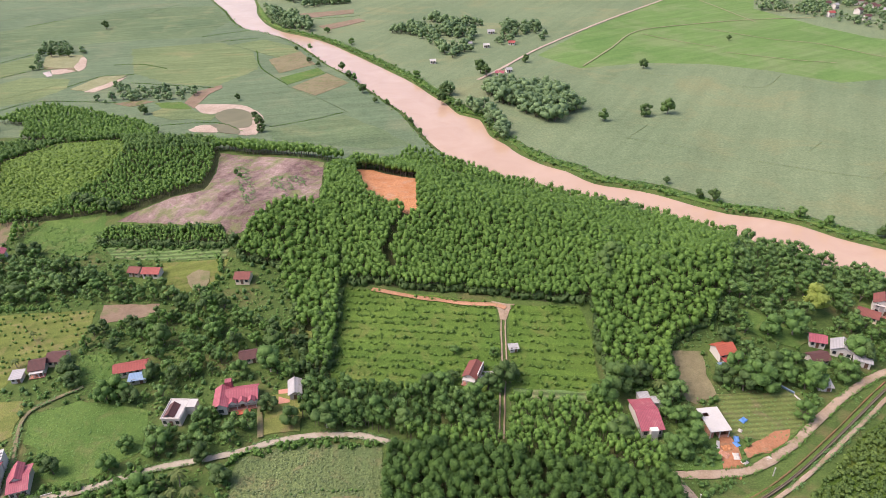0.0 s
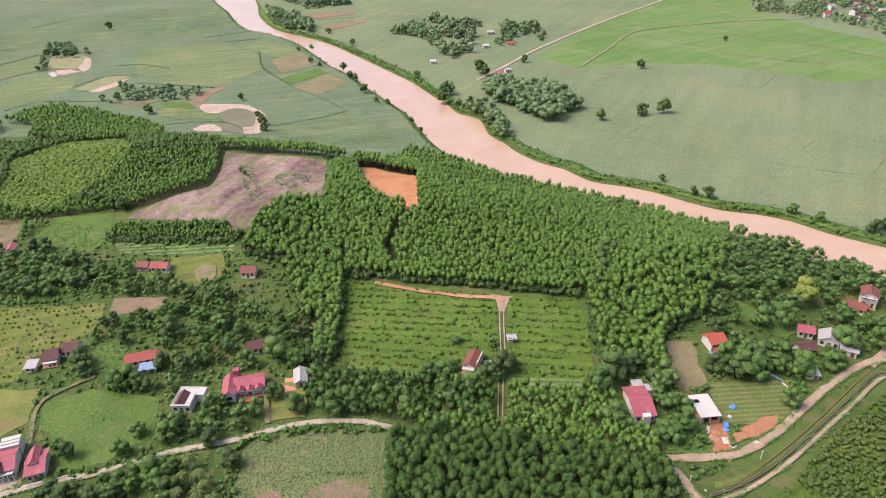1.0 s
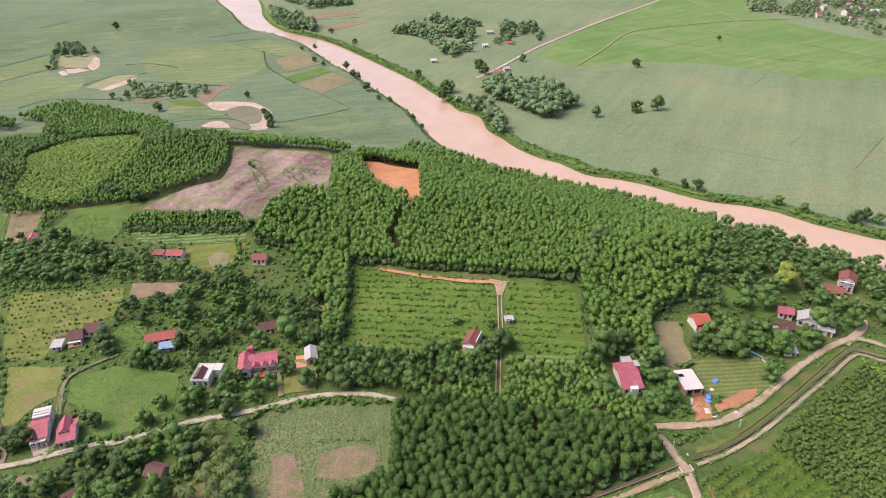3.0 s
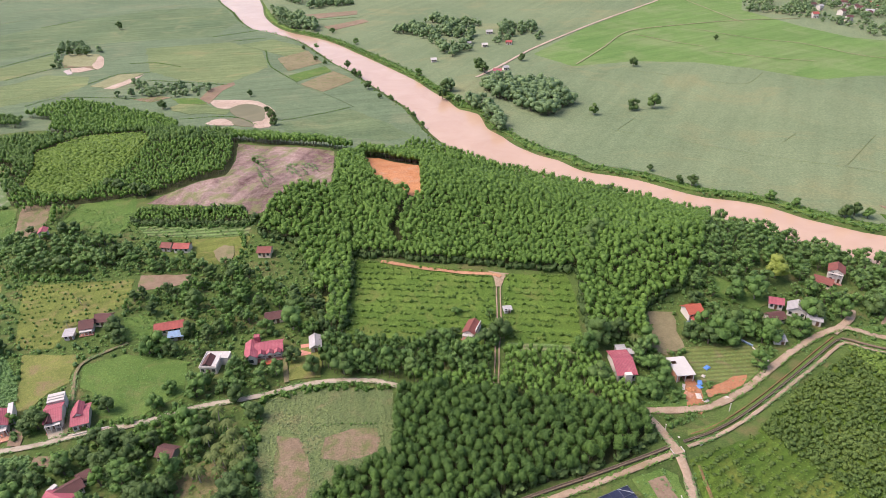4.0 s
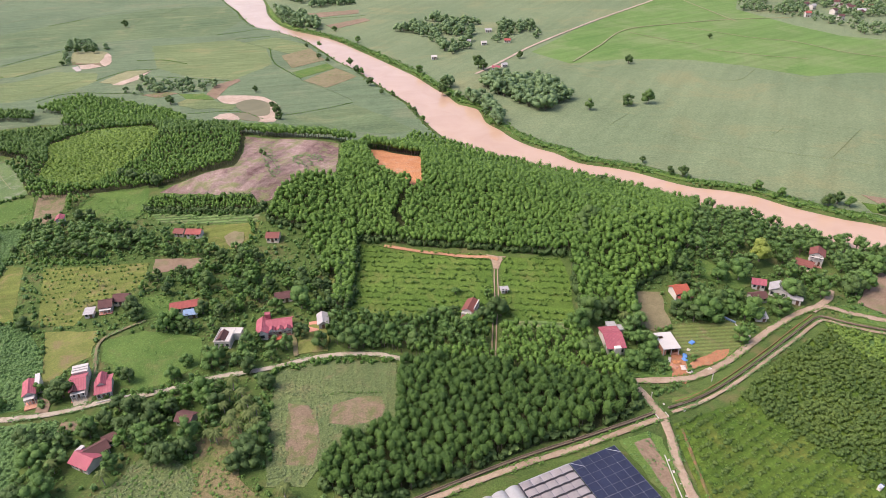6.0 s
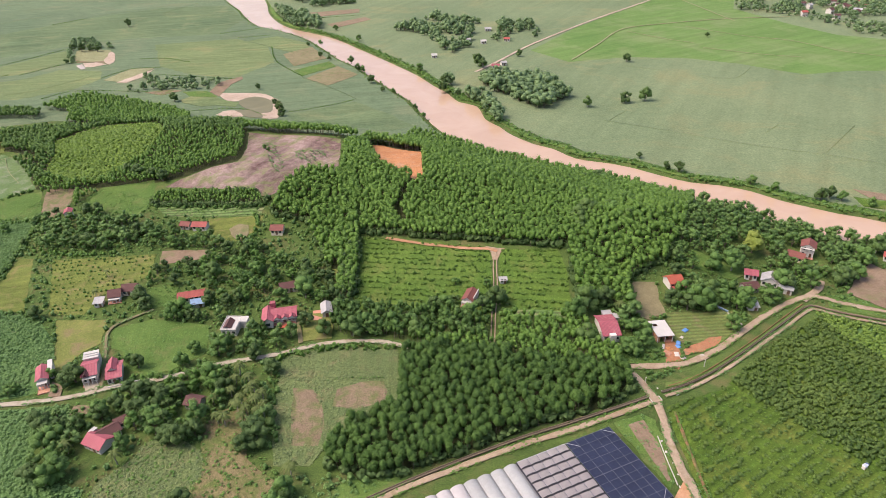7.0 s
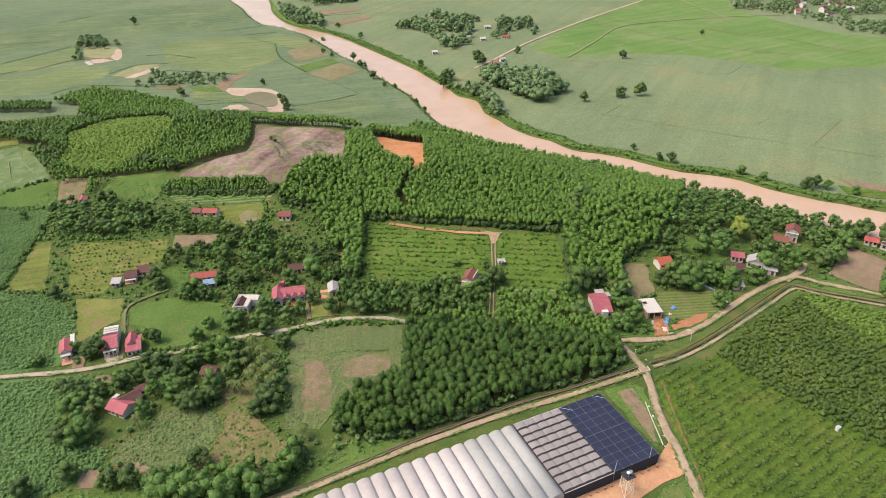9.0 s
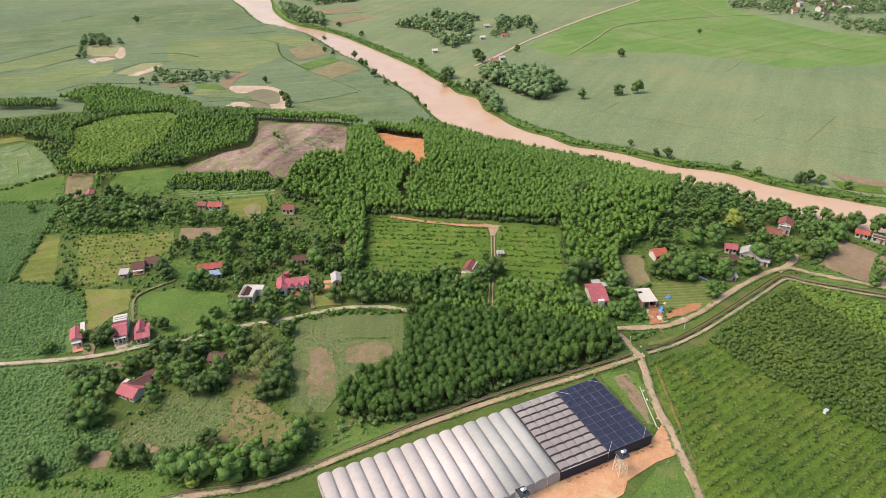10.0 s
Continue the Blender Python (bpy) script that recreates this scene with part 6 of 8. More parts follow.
sh = empty("shade_house", SITE, "flat shade house of pale cloth rows and black gutters", "shade house")
ROW = 2.9
for j in range(10):
    y1 = -j * ROW
    bm = bmesh.new()
    g = [[bm.verts.new((GX1 + 0.35 + 16.8 * a / 20, y1 - 0.02 - (ROW - 0.26) * b / 4, 4.22 + 0.22 * abs(math.sin(math.pi * a / 4)) ** 0.7 + 0.14 * math.sin(math.pi * b / 4))) for b in range(5)] for a in range(21)]
    for a in range(20):
        for b in range(4):
            bm.faces.new((g[a][b], g[a][b + 1], g[a + 1][b + 1], g[a + 1][b]))
    bmesh.ops.solidify(bm, geom=list(bm.faces), thickness=0.03)
    part("cloth", bm, M["shade_cloth"], sh)
    for i in range(1, 5):
        xx = GX1 + 0.35 + i * 3.36
        box_part("wire", (xx - 0.05, xx + 0.05, y1 - ROW + 0.24, y1 - 0.02, 4.3, 4.42), M["net_wire"], sh)
    bm = bmesh.new()   # the hem rises and falls with the hoops
    hem = [(GX1 + 0.5 + 16.5 * a / 20, 4.12 + 0.22 * abs(math.sin(math.pi * a / 4)) ** 0.7) for a in range(21)]
    prism(bm, hem + [(x, z + 0.42) for x, z in hem[::-1]], y1 - ROW - 0.1, y1 - ROW + 0.32, "y")
    part("gutter", bm, M["black_plastic"], sh, "black wavy hem")
for i in range(6):
    for yy in (-0.1, -14.5, -29.0):
        xx = GX1 + 0.3 + i * 3.36
        box_part("post", (xx - 0.05, xx + 0.05, yy - 0.05, yy + 0.05, 0, 4.2), M["steel"], sh)
box_part("side_net", (GX1 + 0.1, GX1 + 0.3, -29.1, 0, 0, 4.5), M["black_net"], sh, "black side net")
box_part("side_net", (GX1 + 0.3, GX1 + 17.2, -29.3, -29.22, 0.3, 4.2), M["black_net"], sh, "black side net")
box_part("top_rail", (GX1 + 0.3, GX1 + 17.2, -29.4, -29.2, 4.2, 4.36), M["steel"], sh)
box_part("top_rail", (GX1 + 0.3, GX1 + 17.2, -0.05, 0.1, 4.25, 4.4), M["steel"], sh)

nh = empty("net_house", SITE, "net house with a dark blue net roof on wires", "net house")
bm = bmesh.new()
NX, NY = 24, 40
g = [[bm.verts.new((-16.3 + 16.1 * a / NX, -29.1 * b / NY, 4.3 + 0.10 * abs(math.sin(math.pi * a / NX * 5)) * abs(math.sin(math.pi * b / NY * 10)) * -2.0)) for b in range(NY + 1)] for a in range(NX + 1)]
for a in range(NX):
    for b in range(NY):
        bm.faces.new((g[a][b], g[a][b + 1], g[a + 1][b + 1], g[a + 1][b]))
bmesh.ops.solidify(bm, geom=list(bm.faces), thickness=0.03)
part("net_roof", bm, M["dark_net"], nh)
for i in range(6):
    xx = -16.3 + 16.1 * i / 5
    box_part("wire", (xx - 0.035, xx + 0.035, -29.2, 0.05, 4.34, 4.40), M["net_wire"], nh)
for j in range(11):
    yy = -29.1 * j / 10
    wd = 0.07 if j == 5 else 0.03
    box_part("wire", (-16.3, -0.15, yy - wd, yy + wd, 4.41, 4.47), M["net_wire"], nh)
for i in range(6):
    for j in range(0, 11, 2):
        xx, yy = -16.25 + 16.0 * i / 5, -29.1 * j / 10
        box_part("post", (xx - 0.06, xx + 0.06, yy - 0.06, yy + 0.06, 0, 4.3), M["steel"], nh)
box_part("side_net", (-16.3, -0.1, -29.26, -29.2, 0.5, 4.3), M["black_net"], nh, "black side net")
box_part("side_net", (-0.12, -0.06, -29.2, 0, 0.5, 4.3), M["black_net"], nh, "black side net")
box_part("side_net", (-16.6, -16.5, -29.2, 0, 0.3, 4.4), M["black_net"], nh, "black side net")
for i in (0, 4):
    for y0_, y1_ in ((-29.1, -26.2), (0.0, -2.9)):
        bm = bmesh.new()
        xa = -16.3 + 16.1 * i / 5
        v, f = stem((xa, y0_, 4.5), (xa + 3.2, y1_, 4.5), 0.06, 0.06)
        vv = [bm.verts.new(q) for q in v]
        for q in f:
            bm.faces.new([vv[k] for k in q])
        part("corner_stay", bm, M["steel"], nh)
KEEP_CLEAR.append(([tuple((SITE @ Vector(c))[:2]) for c in ((-100, -31, 0), (1, -31, 0), (1, 1, 0), (-100, 1, 0))], 1.0, True))
rr = random.Random(9)
for i in range(12):   # brick stacks and tubs along the front net
    q = SITE @ Vector((-31 + i * 2.7 + rr.uniform(-0.5, 0.5), -30.3, 0))
    e = empty("crate", pose(q.x, q.y, 0, 0, 0, rr.uniform(0, 90)), "stack of reddish crates beside the net wall", "crate", "crates by the net wall")
    box_part("crate_body", (-0.45, 0.45, -0.3, 0.3, 0.05, rr.uniform(0.6, 1.1)), M["brick"], e, bevel=0.03)
    box_part("crate_rim", (-0.48, 0.48, -0.33, 0.33, 0.45, 0.52), M["terrace"], e)


def water_tower(x, y, yaw, top=7.6, label="pale steel water tower with a bright steel tank"):
    e = empty("water_tower", pose(x, y, 0, 0, 0, yaw), label, "water tower", "water towers")
    for sx in (-1, 1):
        for sy in (-1, 1):
            bm = bmesh.new()
            v, f = stem((sx * 1.55, sy * 1.55, -0.05), (sx * 1.15, sy * 1.15, top), 0.13, 0.11)
            vv = [bm.verts.new(q) for q in v]
            for q in f:
                bm.faces.new([vv[k] for k in q])
            part("leg", bm, M["pale_paint"], e)
    for z0, z1 in ((0.3, 3.6), (3.6, top - 0.2)):
        for a, b in (((-1, -1), (1, -1)), ((1, -1), (1, 1)), ((1, 1), (-1, 1)), ((-1, 1), (-1, -1))):
            for (p, q), (za, zb) in (((a, b), (z0, z1)), ((b, a), (z0, z1)), ((a, b), (z1, z1))):
                k0, k1 = 1.55 - 0.4 * za / top, 1.55 - 0.4 * zb / top
                bm = bmesh.new()
                v, f = stem((p[0] * k0, p[1] * k0, za), (q[0] * k1, q[1] * k1, zb), 0.05, 0.05)
                vv = [bm.verts.new(w) for w in v]
                for w in f:
                    bm.faces.new([vv[k] for k in w])
                part("brace", bm, M["pale_paint"], e)
    box_part("platform", (-1.6, 1.6, -1.6, 1.6, top, top + 0.16), M["black_net"], e, "dark platform", 0.02)
    bm = bmesh.new()
    bmesh.ops.create_cone(bm, cap_ends=True, segments=20, radius1=0.62, radius2=0.62, depth=1.9, matrix=pose(0.3, 0, top + 0.85, 0, 90, 0))
    bmesh.ops.bevel(bm, geom=[ed for ed in bm.edges if abs(ed.calc_face_angle(0)) > 1], offset=0.1, segments=2, affect="EDGES")
    for f in bm.faces:
        f.smooth = True
    tank = part("tank", bm, M["tank_steel"], e, "bright steel tank")
    for xx in (-0.4, 1.0):
        box_part("saddle", (xx - 0.06, xx + 0.06, -0.5, 0.5, top + 0.16, top + 0.5), M["pale_paint"], e)
    KEEP_CLEAR.append(([(x - 2, y - 2), (x + 2, y - 2), (x + 2, y + 2), (x - 2, y + 2)], 0.8, True))


water_tower(47.6, 57.2, 24)
water_tower(16.9, 44.2, 24)

# ---- canal ----
M["canal_wall"] = plain("stained canal concrete", (0.17, 0.125, 0.085), 0.9, grain=0.7, vary=0.35, stain=(0.09, 0.075, 0.05))
M["canal_bed"] = plain("silty canal bed", (0.125, 0.098, 0.066), 0.6, grain=0.6, vary=0.3)


def ribbon(name, line, prof, material, parent=None, label="", category=""):
    """A cross-section (across, up) drawn along a line."""
    verts, faces, k = [], [], len(prof)
    for i, (x, y) in enumerate(line):
        ax, ay = line[max(0, i - 1)]
        bx, by = line[min(len(line) - 1, i + 1)]
        d = Vector((bx - ax, by - ay)).normalized()
        lift = height_at(x, y)
        verts += [(x + d.y * u, y - d.x * u, z + lift) for u, z in prof]
    for i in range(len(line) - 1):
        faces += [(i * k + j, i * k + (j + 1) % k, (i + 1) * k + (j + 1) % k, (i + 1) * k + j) for j in range(k)]
    me = quads_mesh(name, verts, faces, [material])
    bm = bmesh.new()
    bm.from_mesh(me)
    bmesh.ops.recalc_face_normals(bm, faces=bm.faces)
    bm.to_mesh(me)
    bm.free()
    ob = new(name, me)
    ob.parent = parent
    return tagged(ob, label, category)


for i, key in enumerate(("canal_a", "canal_b")):
    line, q = smooth_line(PLAN[key], 3.0), (0.62, 0.42)[i]
    e = empty(f"canal_{i + 1}", pose(0, 0, 0.25), "narrow concrete irrigation canal with a silty brown bed", "canal", kind="structure")
    ribbon("canal_wall", line, [(-0.8 * q, -0.1), (-0.8 * q, 0.5), (-0.58 * q, 0.5), (-0.58 * q, -0.1)], M["canal_wall"], e)
    ribbon("canal_wall", line, [(0.58 * q, -0.1), (0.58 * q, 0.5), (0.8 * q, 0.5), (0.8 * q, -0.1)], M["canal_wall"], e)
    ribbon("canal_bed", line, [(-0.58 * q, 0.04), (-0.58 * q, 0.12), (0.58 * q, 0.12), (0.58 * q, 0.04)], M["canal_bed"], e)
    for k in range(4, len(line) - 4, 4):   # cross struts
        (x_, y_), (x2, y2) = line[k], line[k + 1]
        st = box_part("strut", (-0.59 * q, 0.59 * q, -0.08, 0.08, 0.38, 0.46), M["canal_wall"], e)
        st.matrix_basis = pose(x_, y_, 0, 0, 0, math.degrees(math.atan2(y2 - y_, x2 - x_)) + 90)
e = empty("canal_bridge", pose(67.0, 110.0, 0.3, 0, 0, 15), "small concrete bridge over the canal", "bridge", kind="structure")
box_part("deck", (-1.9, 1.9, -1.2, 1.2, 0.3, 0.5), M["dirt_road"], e, bevel=0.04)
for sx in (-1, 1):
    box_part("kerb", (sx * 1.8 - 0.1, sx * 1.8 + 0.1, -1.1, 1.1, 0.5, 0.85), M["cement"], e, bevel=0.03)
tagged(ribbon("ditch", smooth_line(PLAN["ditch"], 3.0), [(-0.3, 0.05), (-0.16, 0.3), (0.16, 0.3), (0.3, 0.05)], M["ditch_soil"], None, "dark overgrown ditch along the road verge", "ditch"), kind="structure")
tagged(ribbon("garden_wall", smooth_line(PLAN["net_wall"], 2.5), [(-0.1, -0.1), (-0.1, 0.5), (0.1, 0.5), (0.1, -0.1)], M["cement"], None, "low white wall beside the road", "wall"), kind="structure")

ribbon("bank_verge", FAR[2:-2], [(-10.5, 0.02), (-10.5, 0.036), (-3.2, 0.036), (-3.2, -0.4)], M["meadow"], None, "bright grass verge on the river bank", "ground")["kind"] = "structure"

# ---- single trees: east, north, size ----
SPOTS = {}
SPOTS["BROAD"] = [(66.4, 134.5, 0.8), (70.2, 138.6, 1), (72.6, 145.8, 0.8), (68.4, 147.6, 0.8), (73.6, 133.4, 0.5), (-226.4, 238.2, 0.6), (-207.9, 240.1, 0.6), (-166.3, 223.2, 0.7), (-142.3, 220.3, 0.8), (-132.1, 215.6, 0.8), (-110, 162.4, 1.2), (-114.1, 161.8, 1), (-87.3, 193.6, 1), (-71.8, 171.3, 0.9), (-78.8, 143.7, 0.8), (-98.6, 140.6, 0.8), (-88.6, 138, 0.9), (-34.2, 149.9, 1.1), (-24.7, 151.2, 1), (-3.6, 162.7, 1), (6.5, 156.6, 1), (47.1, 155.1, 1.1), (70.2, 161.1, 1), (63.4, 135.9, 1), (94.4, 168.9, 1), (97.5, 162.4, 1.2), (102, 160.7, 1.1), (108.7, 164.8, 1), (113.9, 169.1, 1), (107.6, 148.3, 1), (117.9, 162.7, 1.2), (138.2, 176, 1.2), (128.7, 164.8, 1.1), (151.2, 176.2, 1)]
SPOTS["BROAD"] += [(112, 185.6, 1.1), (172.4, 182.3, 1.2), (183.4, 193.7, 1.2), (182.4, 159, 0.8), (178.5, 154.6, 0.8), (191.4, 167, 0.8), (-129.6, 95.6, 1), (-120.3, 81.7, 1), (-122.4, 78.2, 1), (-100.2, 103.2, 1.1), (-119.5, 106.2, 1), (-85.3, 102.9, 1), (-86.8, 123.2, 1), (-85.7, 57.2, 1.2), (-79.1, 58.1, 1.3), (-74.3, 59.1, 1.2), (-68.3, 56, 1.2), (-64.5, 61.1, 1.2), (-58.7, 58.8, 1.2), (-51.9, 67.6, 1.2), (-51.1, 72.8, 1.1), (-139.4, 128.9, 0.8), (-157, 118.2, 0.6), (-146.3, 126.9, 0.7), (-154.8, 119.5, 0.5), (-121.7, 135.5, 0.6), (-100.9, 133, 0.8), (-107.7, 311.1, 0.4), (-110.9, 315.7, 0.35), (-125.4, 713.5, 1)]
SPOTS["BROAD"] += [(-93, 657, 0.8), (-75.7, 532.7, 0.7), (-44.5, 468.3, 0.5), (-18.4, 406.4, 0.5), (-131.2, 644.2, 0.6), (-24.3, 532.8, 1), (85.8, 271.5, 1.1), (206.5, 257.7, 0.8), (167.8, 280.4, 0.8), (177.5, 271.6, 0.8), (218.4, 250.4, 0.7)]
SPOTS["DARK"] = [(-209.6, 224.2, 0.6), (-210.4, 257.1, 0.6), (-189.9, 251.3, 1), (-186, 253.5, 0.9), (-180, 218.8, 0.9), (-174.2, 219.4, 1), (-156.2, 222.3, 0.9), (-153.8, 228, 0.9), (-105.3, 211, 1), (-96, 209.7, 0.9), (-132.1, 174, 1.1), (-128.5, 168.9, 0.9), (-171.3, 163.9, 0.9), (-105.4, 160.5, 1), (-121.6, 185.8, 0.8), (-102.6, 172, 1), (-74.3, 136, 0.9), (-58.9, 155, 1), (-66.2, 127.6, 1), (-8, 162.8, 1), (16.8, 164.7, 1.3), (11.3, 162.3, 1), (61, 164.6, 1.1), (88.4, 164.9, 1), (93.9, 160.8, 1), (94.9, 180.9, 0.9), (139.8, 173.8, 1.2), (165.2, 178.5, 1.2), (-136.5, 101.7, 1.1), (-127.7, 80.4, 1.1)]
SPOTS["DARK"] += [(-107.8, 107.1, 1.1), (-108.1, 114.9, 1), (-114.9, 110.5, 0.9), (-92.9, 94.8, 1.1), (-88.7, 94.1, 1), (-80.9, 117.5, 0.9), (-100, 110.1, 1), (-127.9, 59.2, 0.9), (-98.3, 63, 1), (-103.6, 63.1, 0.9), (-89, 60.7, 1.1), (-55.8, 60.9, 1.1), (-79.9, 70.5, 1), (-63.2, 93.5, 1.2), (-66.7, 91.3, 1), (-65.4, 96.4, 1.1), (-136.3, 124.5, 1.1), (-138.9, 122.8, 0.9), (-116.3, 131.6, 0.8), (-267.5, 344.7, 0.9), (-178, 290.8, 1.1), (-167.9, 287.1, 1.1), (-161.2, 282.6, 1.1), (-187.5, 297.4, 1), (-379.8, 758.7, 1.3), (133.5, 430.8, 1.3), (163.5, 549, 1.1), (28.1, 545.1, 1.5), (31.9, 536.5, 1.2), (68.5, 576.9, 1)]
SPOTS["DARK"] += [(268.3, 639.7, 0.8), (-123.4, 593.2, 0.7), (-112.7, 578.4, 0.8), (-80.4, 537.2, 1), (-89.7, 563.2, 1), (-65.2, 497.6, 1), (-53.4, 472.3, 0.6), (-25.1, 426.5, 0.6), (-143.9, 640, 0.6), (-134.5, 442.6, 0.8), (-127.7, 426.8, 1), (-122.9, 412.9, 0.9), (-218.6, 457.5, 1), (-389.1, 640.9, 1.2), (-377.1, 634.7, 1.3), (-370, 639.2, 1.1), (-360.1, 633.2, 1), (-368.8, 585.9, 0.8), (-158.1, 484.8, 0.7), (-4.1, 468.8, 1.3), (-1.6, 485.8, 1.2), (80.6, 276.5, 1.3), (72.3, 270.5, 1), (71.9, 287.7, 1), (116.2, 321.6, 0.7), (127.6, 303.6, 0.8), (133.5, 299.6, 0.9), (196, 258.9, 1), (201.8, 261, 0.9)]
SPOTS["DARK"] += [(-134.1, 99.2, 0.9), (-129.4, 99.8, 0.9), (-124.4, 101.7, 0.8), (-118, 105.2, 0.8), (-100.9, 115.2, 0.9), (-100.8, 102.8, 1), (-84.3, 97.3, 0.9), (-123.8, 79.6, 0.7), (0.2, 166.3, 0.6), (18.8, 165.2, 0.8), (20, 167.6, 0.7), (-1.9, 163, 0.7)]
SPOTS["BROAD"] += [(-131, 92.8, 0.9), (-125.2, 88.6, 0.8), (-105.8, 92.2, 0.9), (-84.7, 120.5, 0.9), (0.9, 179.4, 0.5), (14.1, 178, 0.5), (14.6, 161.3, 0.7)]
SPOTS["LIMBED"] = [(67, 226.4, 0.9), (76.9, 225.3, 0.8), (62.5, 232, 0.8), (-62.3, 173.5, 1.2), (120.9, 186.3, 1.2)]
SPOTS["GREY"] = [(66, 240.9, 1), (64, 224.3, 1.1), (59.8, 212.1, 0.9), (75.6, 228.3, 0.9), (59.2, 218.3, 1), (81.6, 215.3, 0.9), (-64.6, 187.2, 1), (-105.2, 189.2, 1), (-50.8, 149, 1), (-39.2, 147.7, 1.1), (-15, 146.9, 1), (52.9, 160.6, 1.4), (49.6, 141.5, 1.1), (105.8, 169, 1), (193.5, 203.6, 1.3), (199.3, 208.1, 1.2), (206.3, 200.8, 1.1), (-117.8, 65.7, 1), (-62.7, 102.3, 1), (150, 434.3, 1.4), (103.8, 422.5, 0.9)]
SPOTS["LIME"] = [(135.5, 201, 1.7), (-79.6, 54.1, 0.7)]
SPOTS["PALMS"] = [(-82.8, 123.1, 1), (-79.5, 119.5, 1), (-77.7, 126.5, 1), (-78.5, 102.7, 1), (-75.7, 101.4, 1), (-122.5, 90.9, 1), (-104.9, 86.2, 1), (-50.1, 80.5, 1), (-80.3, 55.4, 1), (-154.4, 192.8, 0.6), (-77.4, 120.8, 1), (-77.6, 115.4, 1), (-82.4, 111.6, 1), (-153.1, 178.4, 0.6), (66.2, 159.6, 1), (-73, 111.3, 1), (-70.6, 113.9, 1), (-67.5, 109.3, 1), (-70.1, 106.2, 1), (-65.5, 104.2, 1), (-70.5, 102.5, 1), (-70.1, 117.2, 1), (-66.1, 112.5, 1), (-73.3, 107.5, 1), (-64.7, 107.9, 1), (-72.6, 120.7, 1)]


def split_thing(name, shape, leaf, bark, label):
    """A tree with its trunk and its crown as parts."""
    v, f, s = shape
    e = new(name)
    tagged(e, label, "tree")
    for pname, slot, mat in (("trunk", 1, bark), ("crown", 0, leaf)):
        ff = f[s == slot]
        used = np.unique(ff)
        back = np.zeros(len(v), int)
        back[used] = np.arange(len(used))
        ob = new(pname, quads_mesh(pname, v[used], back[ff], [mat], None, True))
        ob.parent = e
    return e


def palm_shape(seed, height=5.5):
    r = np.random.default_rng(seed)
    pieces = [(*stem((0, 0, -0.1), (r.normal() * 0.3, r.normal() * 0.3, height), 0.2, 0.12, 6), 1)]
    for k in range(15):
        a, up = k * 2.4 + r.uniform(-0.2, 0.2), r.uniform(0.0, 1.1)
        d = np.array((math.cos(a), math.sin(a)))
        side = np.array((-d[1], d[0]))
        last = None
        vs, fs = [], []
        for j in range(6):
            u = j / 5
            rad, z = 2.7 * u * (0.75 + 0.25 * math.cos(up)), height + 1.5 * up * u - 2.3 * u * u
            w = 0.42 * math.sin(math.pi * min(1, u * 0.85 + 0.12))
            for sgn in (-1, 0, 1):
                vs.append((d[0] * rad + side[0] * w * sgn, d[1] * rad + side[1] * w * sgn, z - 0.22 * abs(sgn)))
        for j in range(5):
            for q in (0, 1):
                fs.append((j * 3 + q, j * 3 + q + 1, j * 3 + q + 4, j * 3 + q + 3))
        pieces.append((np.array(vs), np.array(fs), 0))
    return joined(pieces)


rp = random.Random(77)
KINDS = {
    "BROAD": ("broad_leaf", "bark", "broadleaf garden tree with a mid-green uneven crown", [wild_tree(s, 8.2, 7.0, 10, 540, 0.42) for s in (101, 102, 103, 104)]),
    "DARK": ("dark_leaf", "bark", "dense dark green garden tree with a lumpy crown", [wild_tree(s, 7.6, 6.6, 10, 540, 0.4, 0.22) for s in (111, 112, 113, 114)]),
    "LIME": ("lime_leaf", "bark", "yellow-green tree with a bright feathery crown", [wild_tree(s, 8.6, 6.8, 10, 540, 0.42) for s in (121, 122)]),
    "GREY": ("grey_leaf", "pale_bark", "grey-green tree with an open crown", [wild_tree(s, 8.8, 7.2, 10, 460, 0.44) for s in (131, 132, 133)]),
    "LIMBED": ("broad_leaf", "pale_bark", "tall tree with pale bare limbs showing", [wild_tree(s, 9.6, 7.6, 8, 300, 0.46, 0.2) for s in (141, 142)]),
    "PALMS": ("palm_leaf", "pale_bark", "small palm with drooping yellow-green fronds", [palm_shape(s) for s in (151, 152)]),
}
for key, (leaf, bark, label, shapes) in KINDS.items():
    stock = []
    for i, (x_, y_, s_) in enumerate(SPOTS[key]):
        k = i % len(shapes)
        s_ *= rp.uniform(0.88, 1.1)
        m = Matrix.LocRotScale((x_, y_, height_at(x_, y_)), Euler((0, 0, rp.uniform(0, 6.28))), (s_, s_, s_ * rp.uniform(0.9, 1.1)))
        if i < len(shapes):
            t_ = split_thing("palm" if key == "PALMS" else "tree", shapes[k], M[leaf], M[bark], label)
            t_.matrix_basis = m
            stock.append(t_)
        else:
            t_ = stock[k].copy()
            t_.matrix_basis = m
            scene.collection.objects.link(t_)
            for c in stock[k].children:
                cc = c.copy()
                scene.collection.objects.link(cc)
                cc.parent = t_

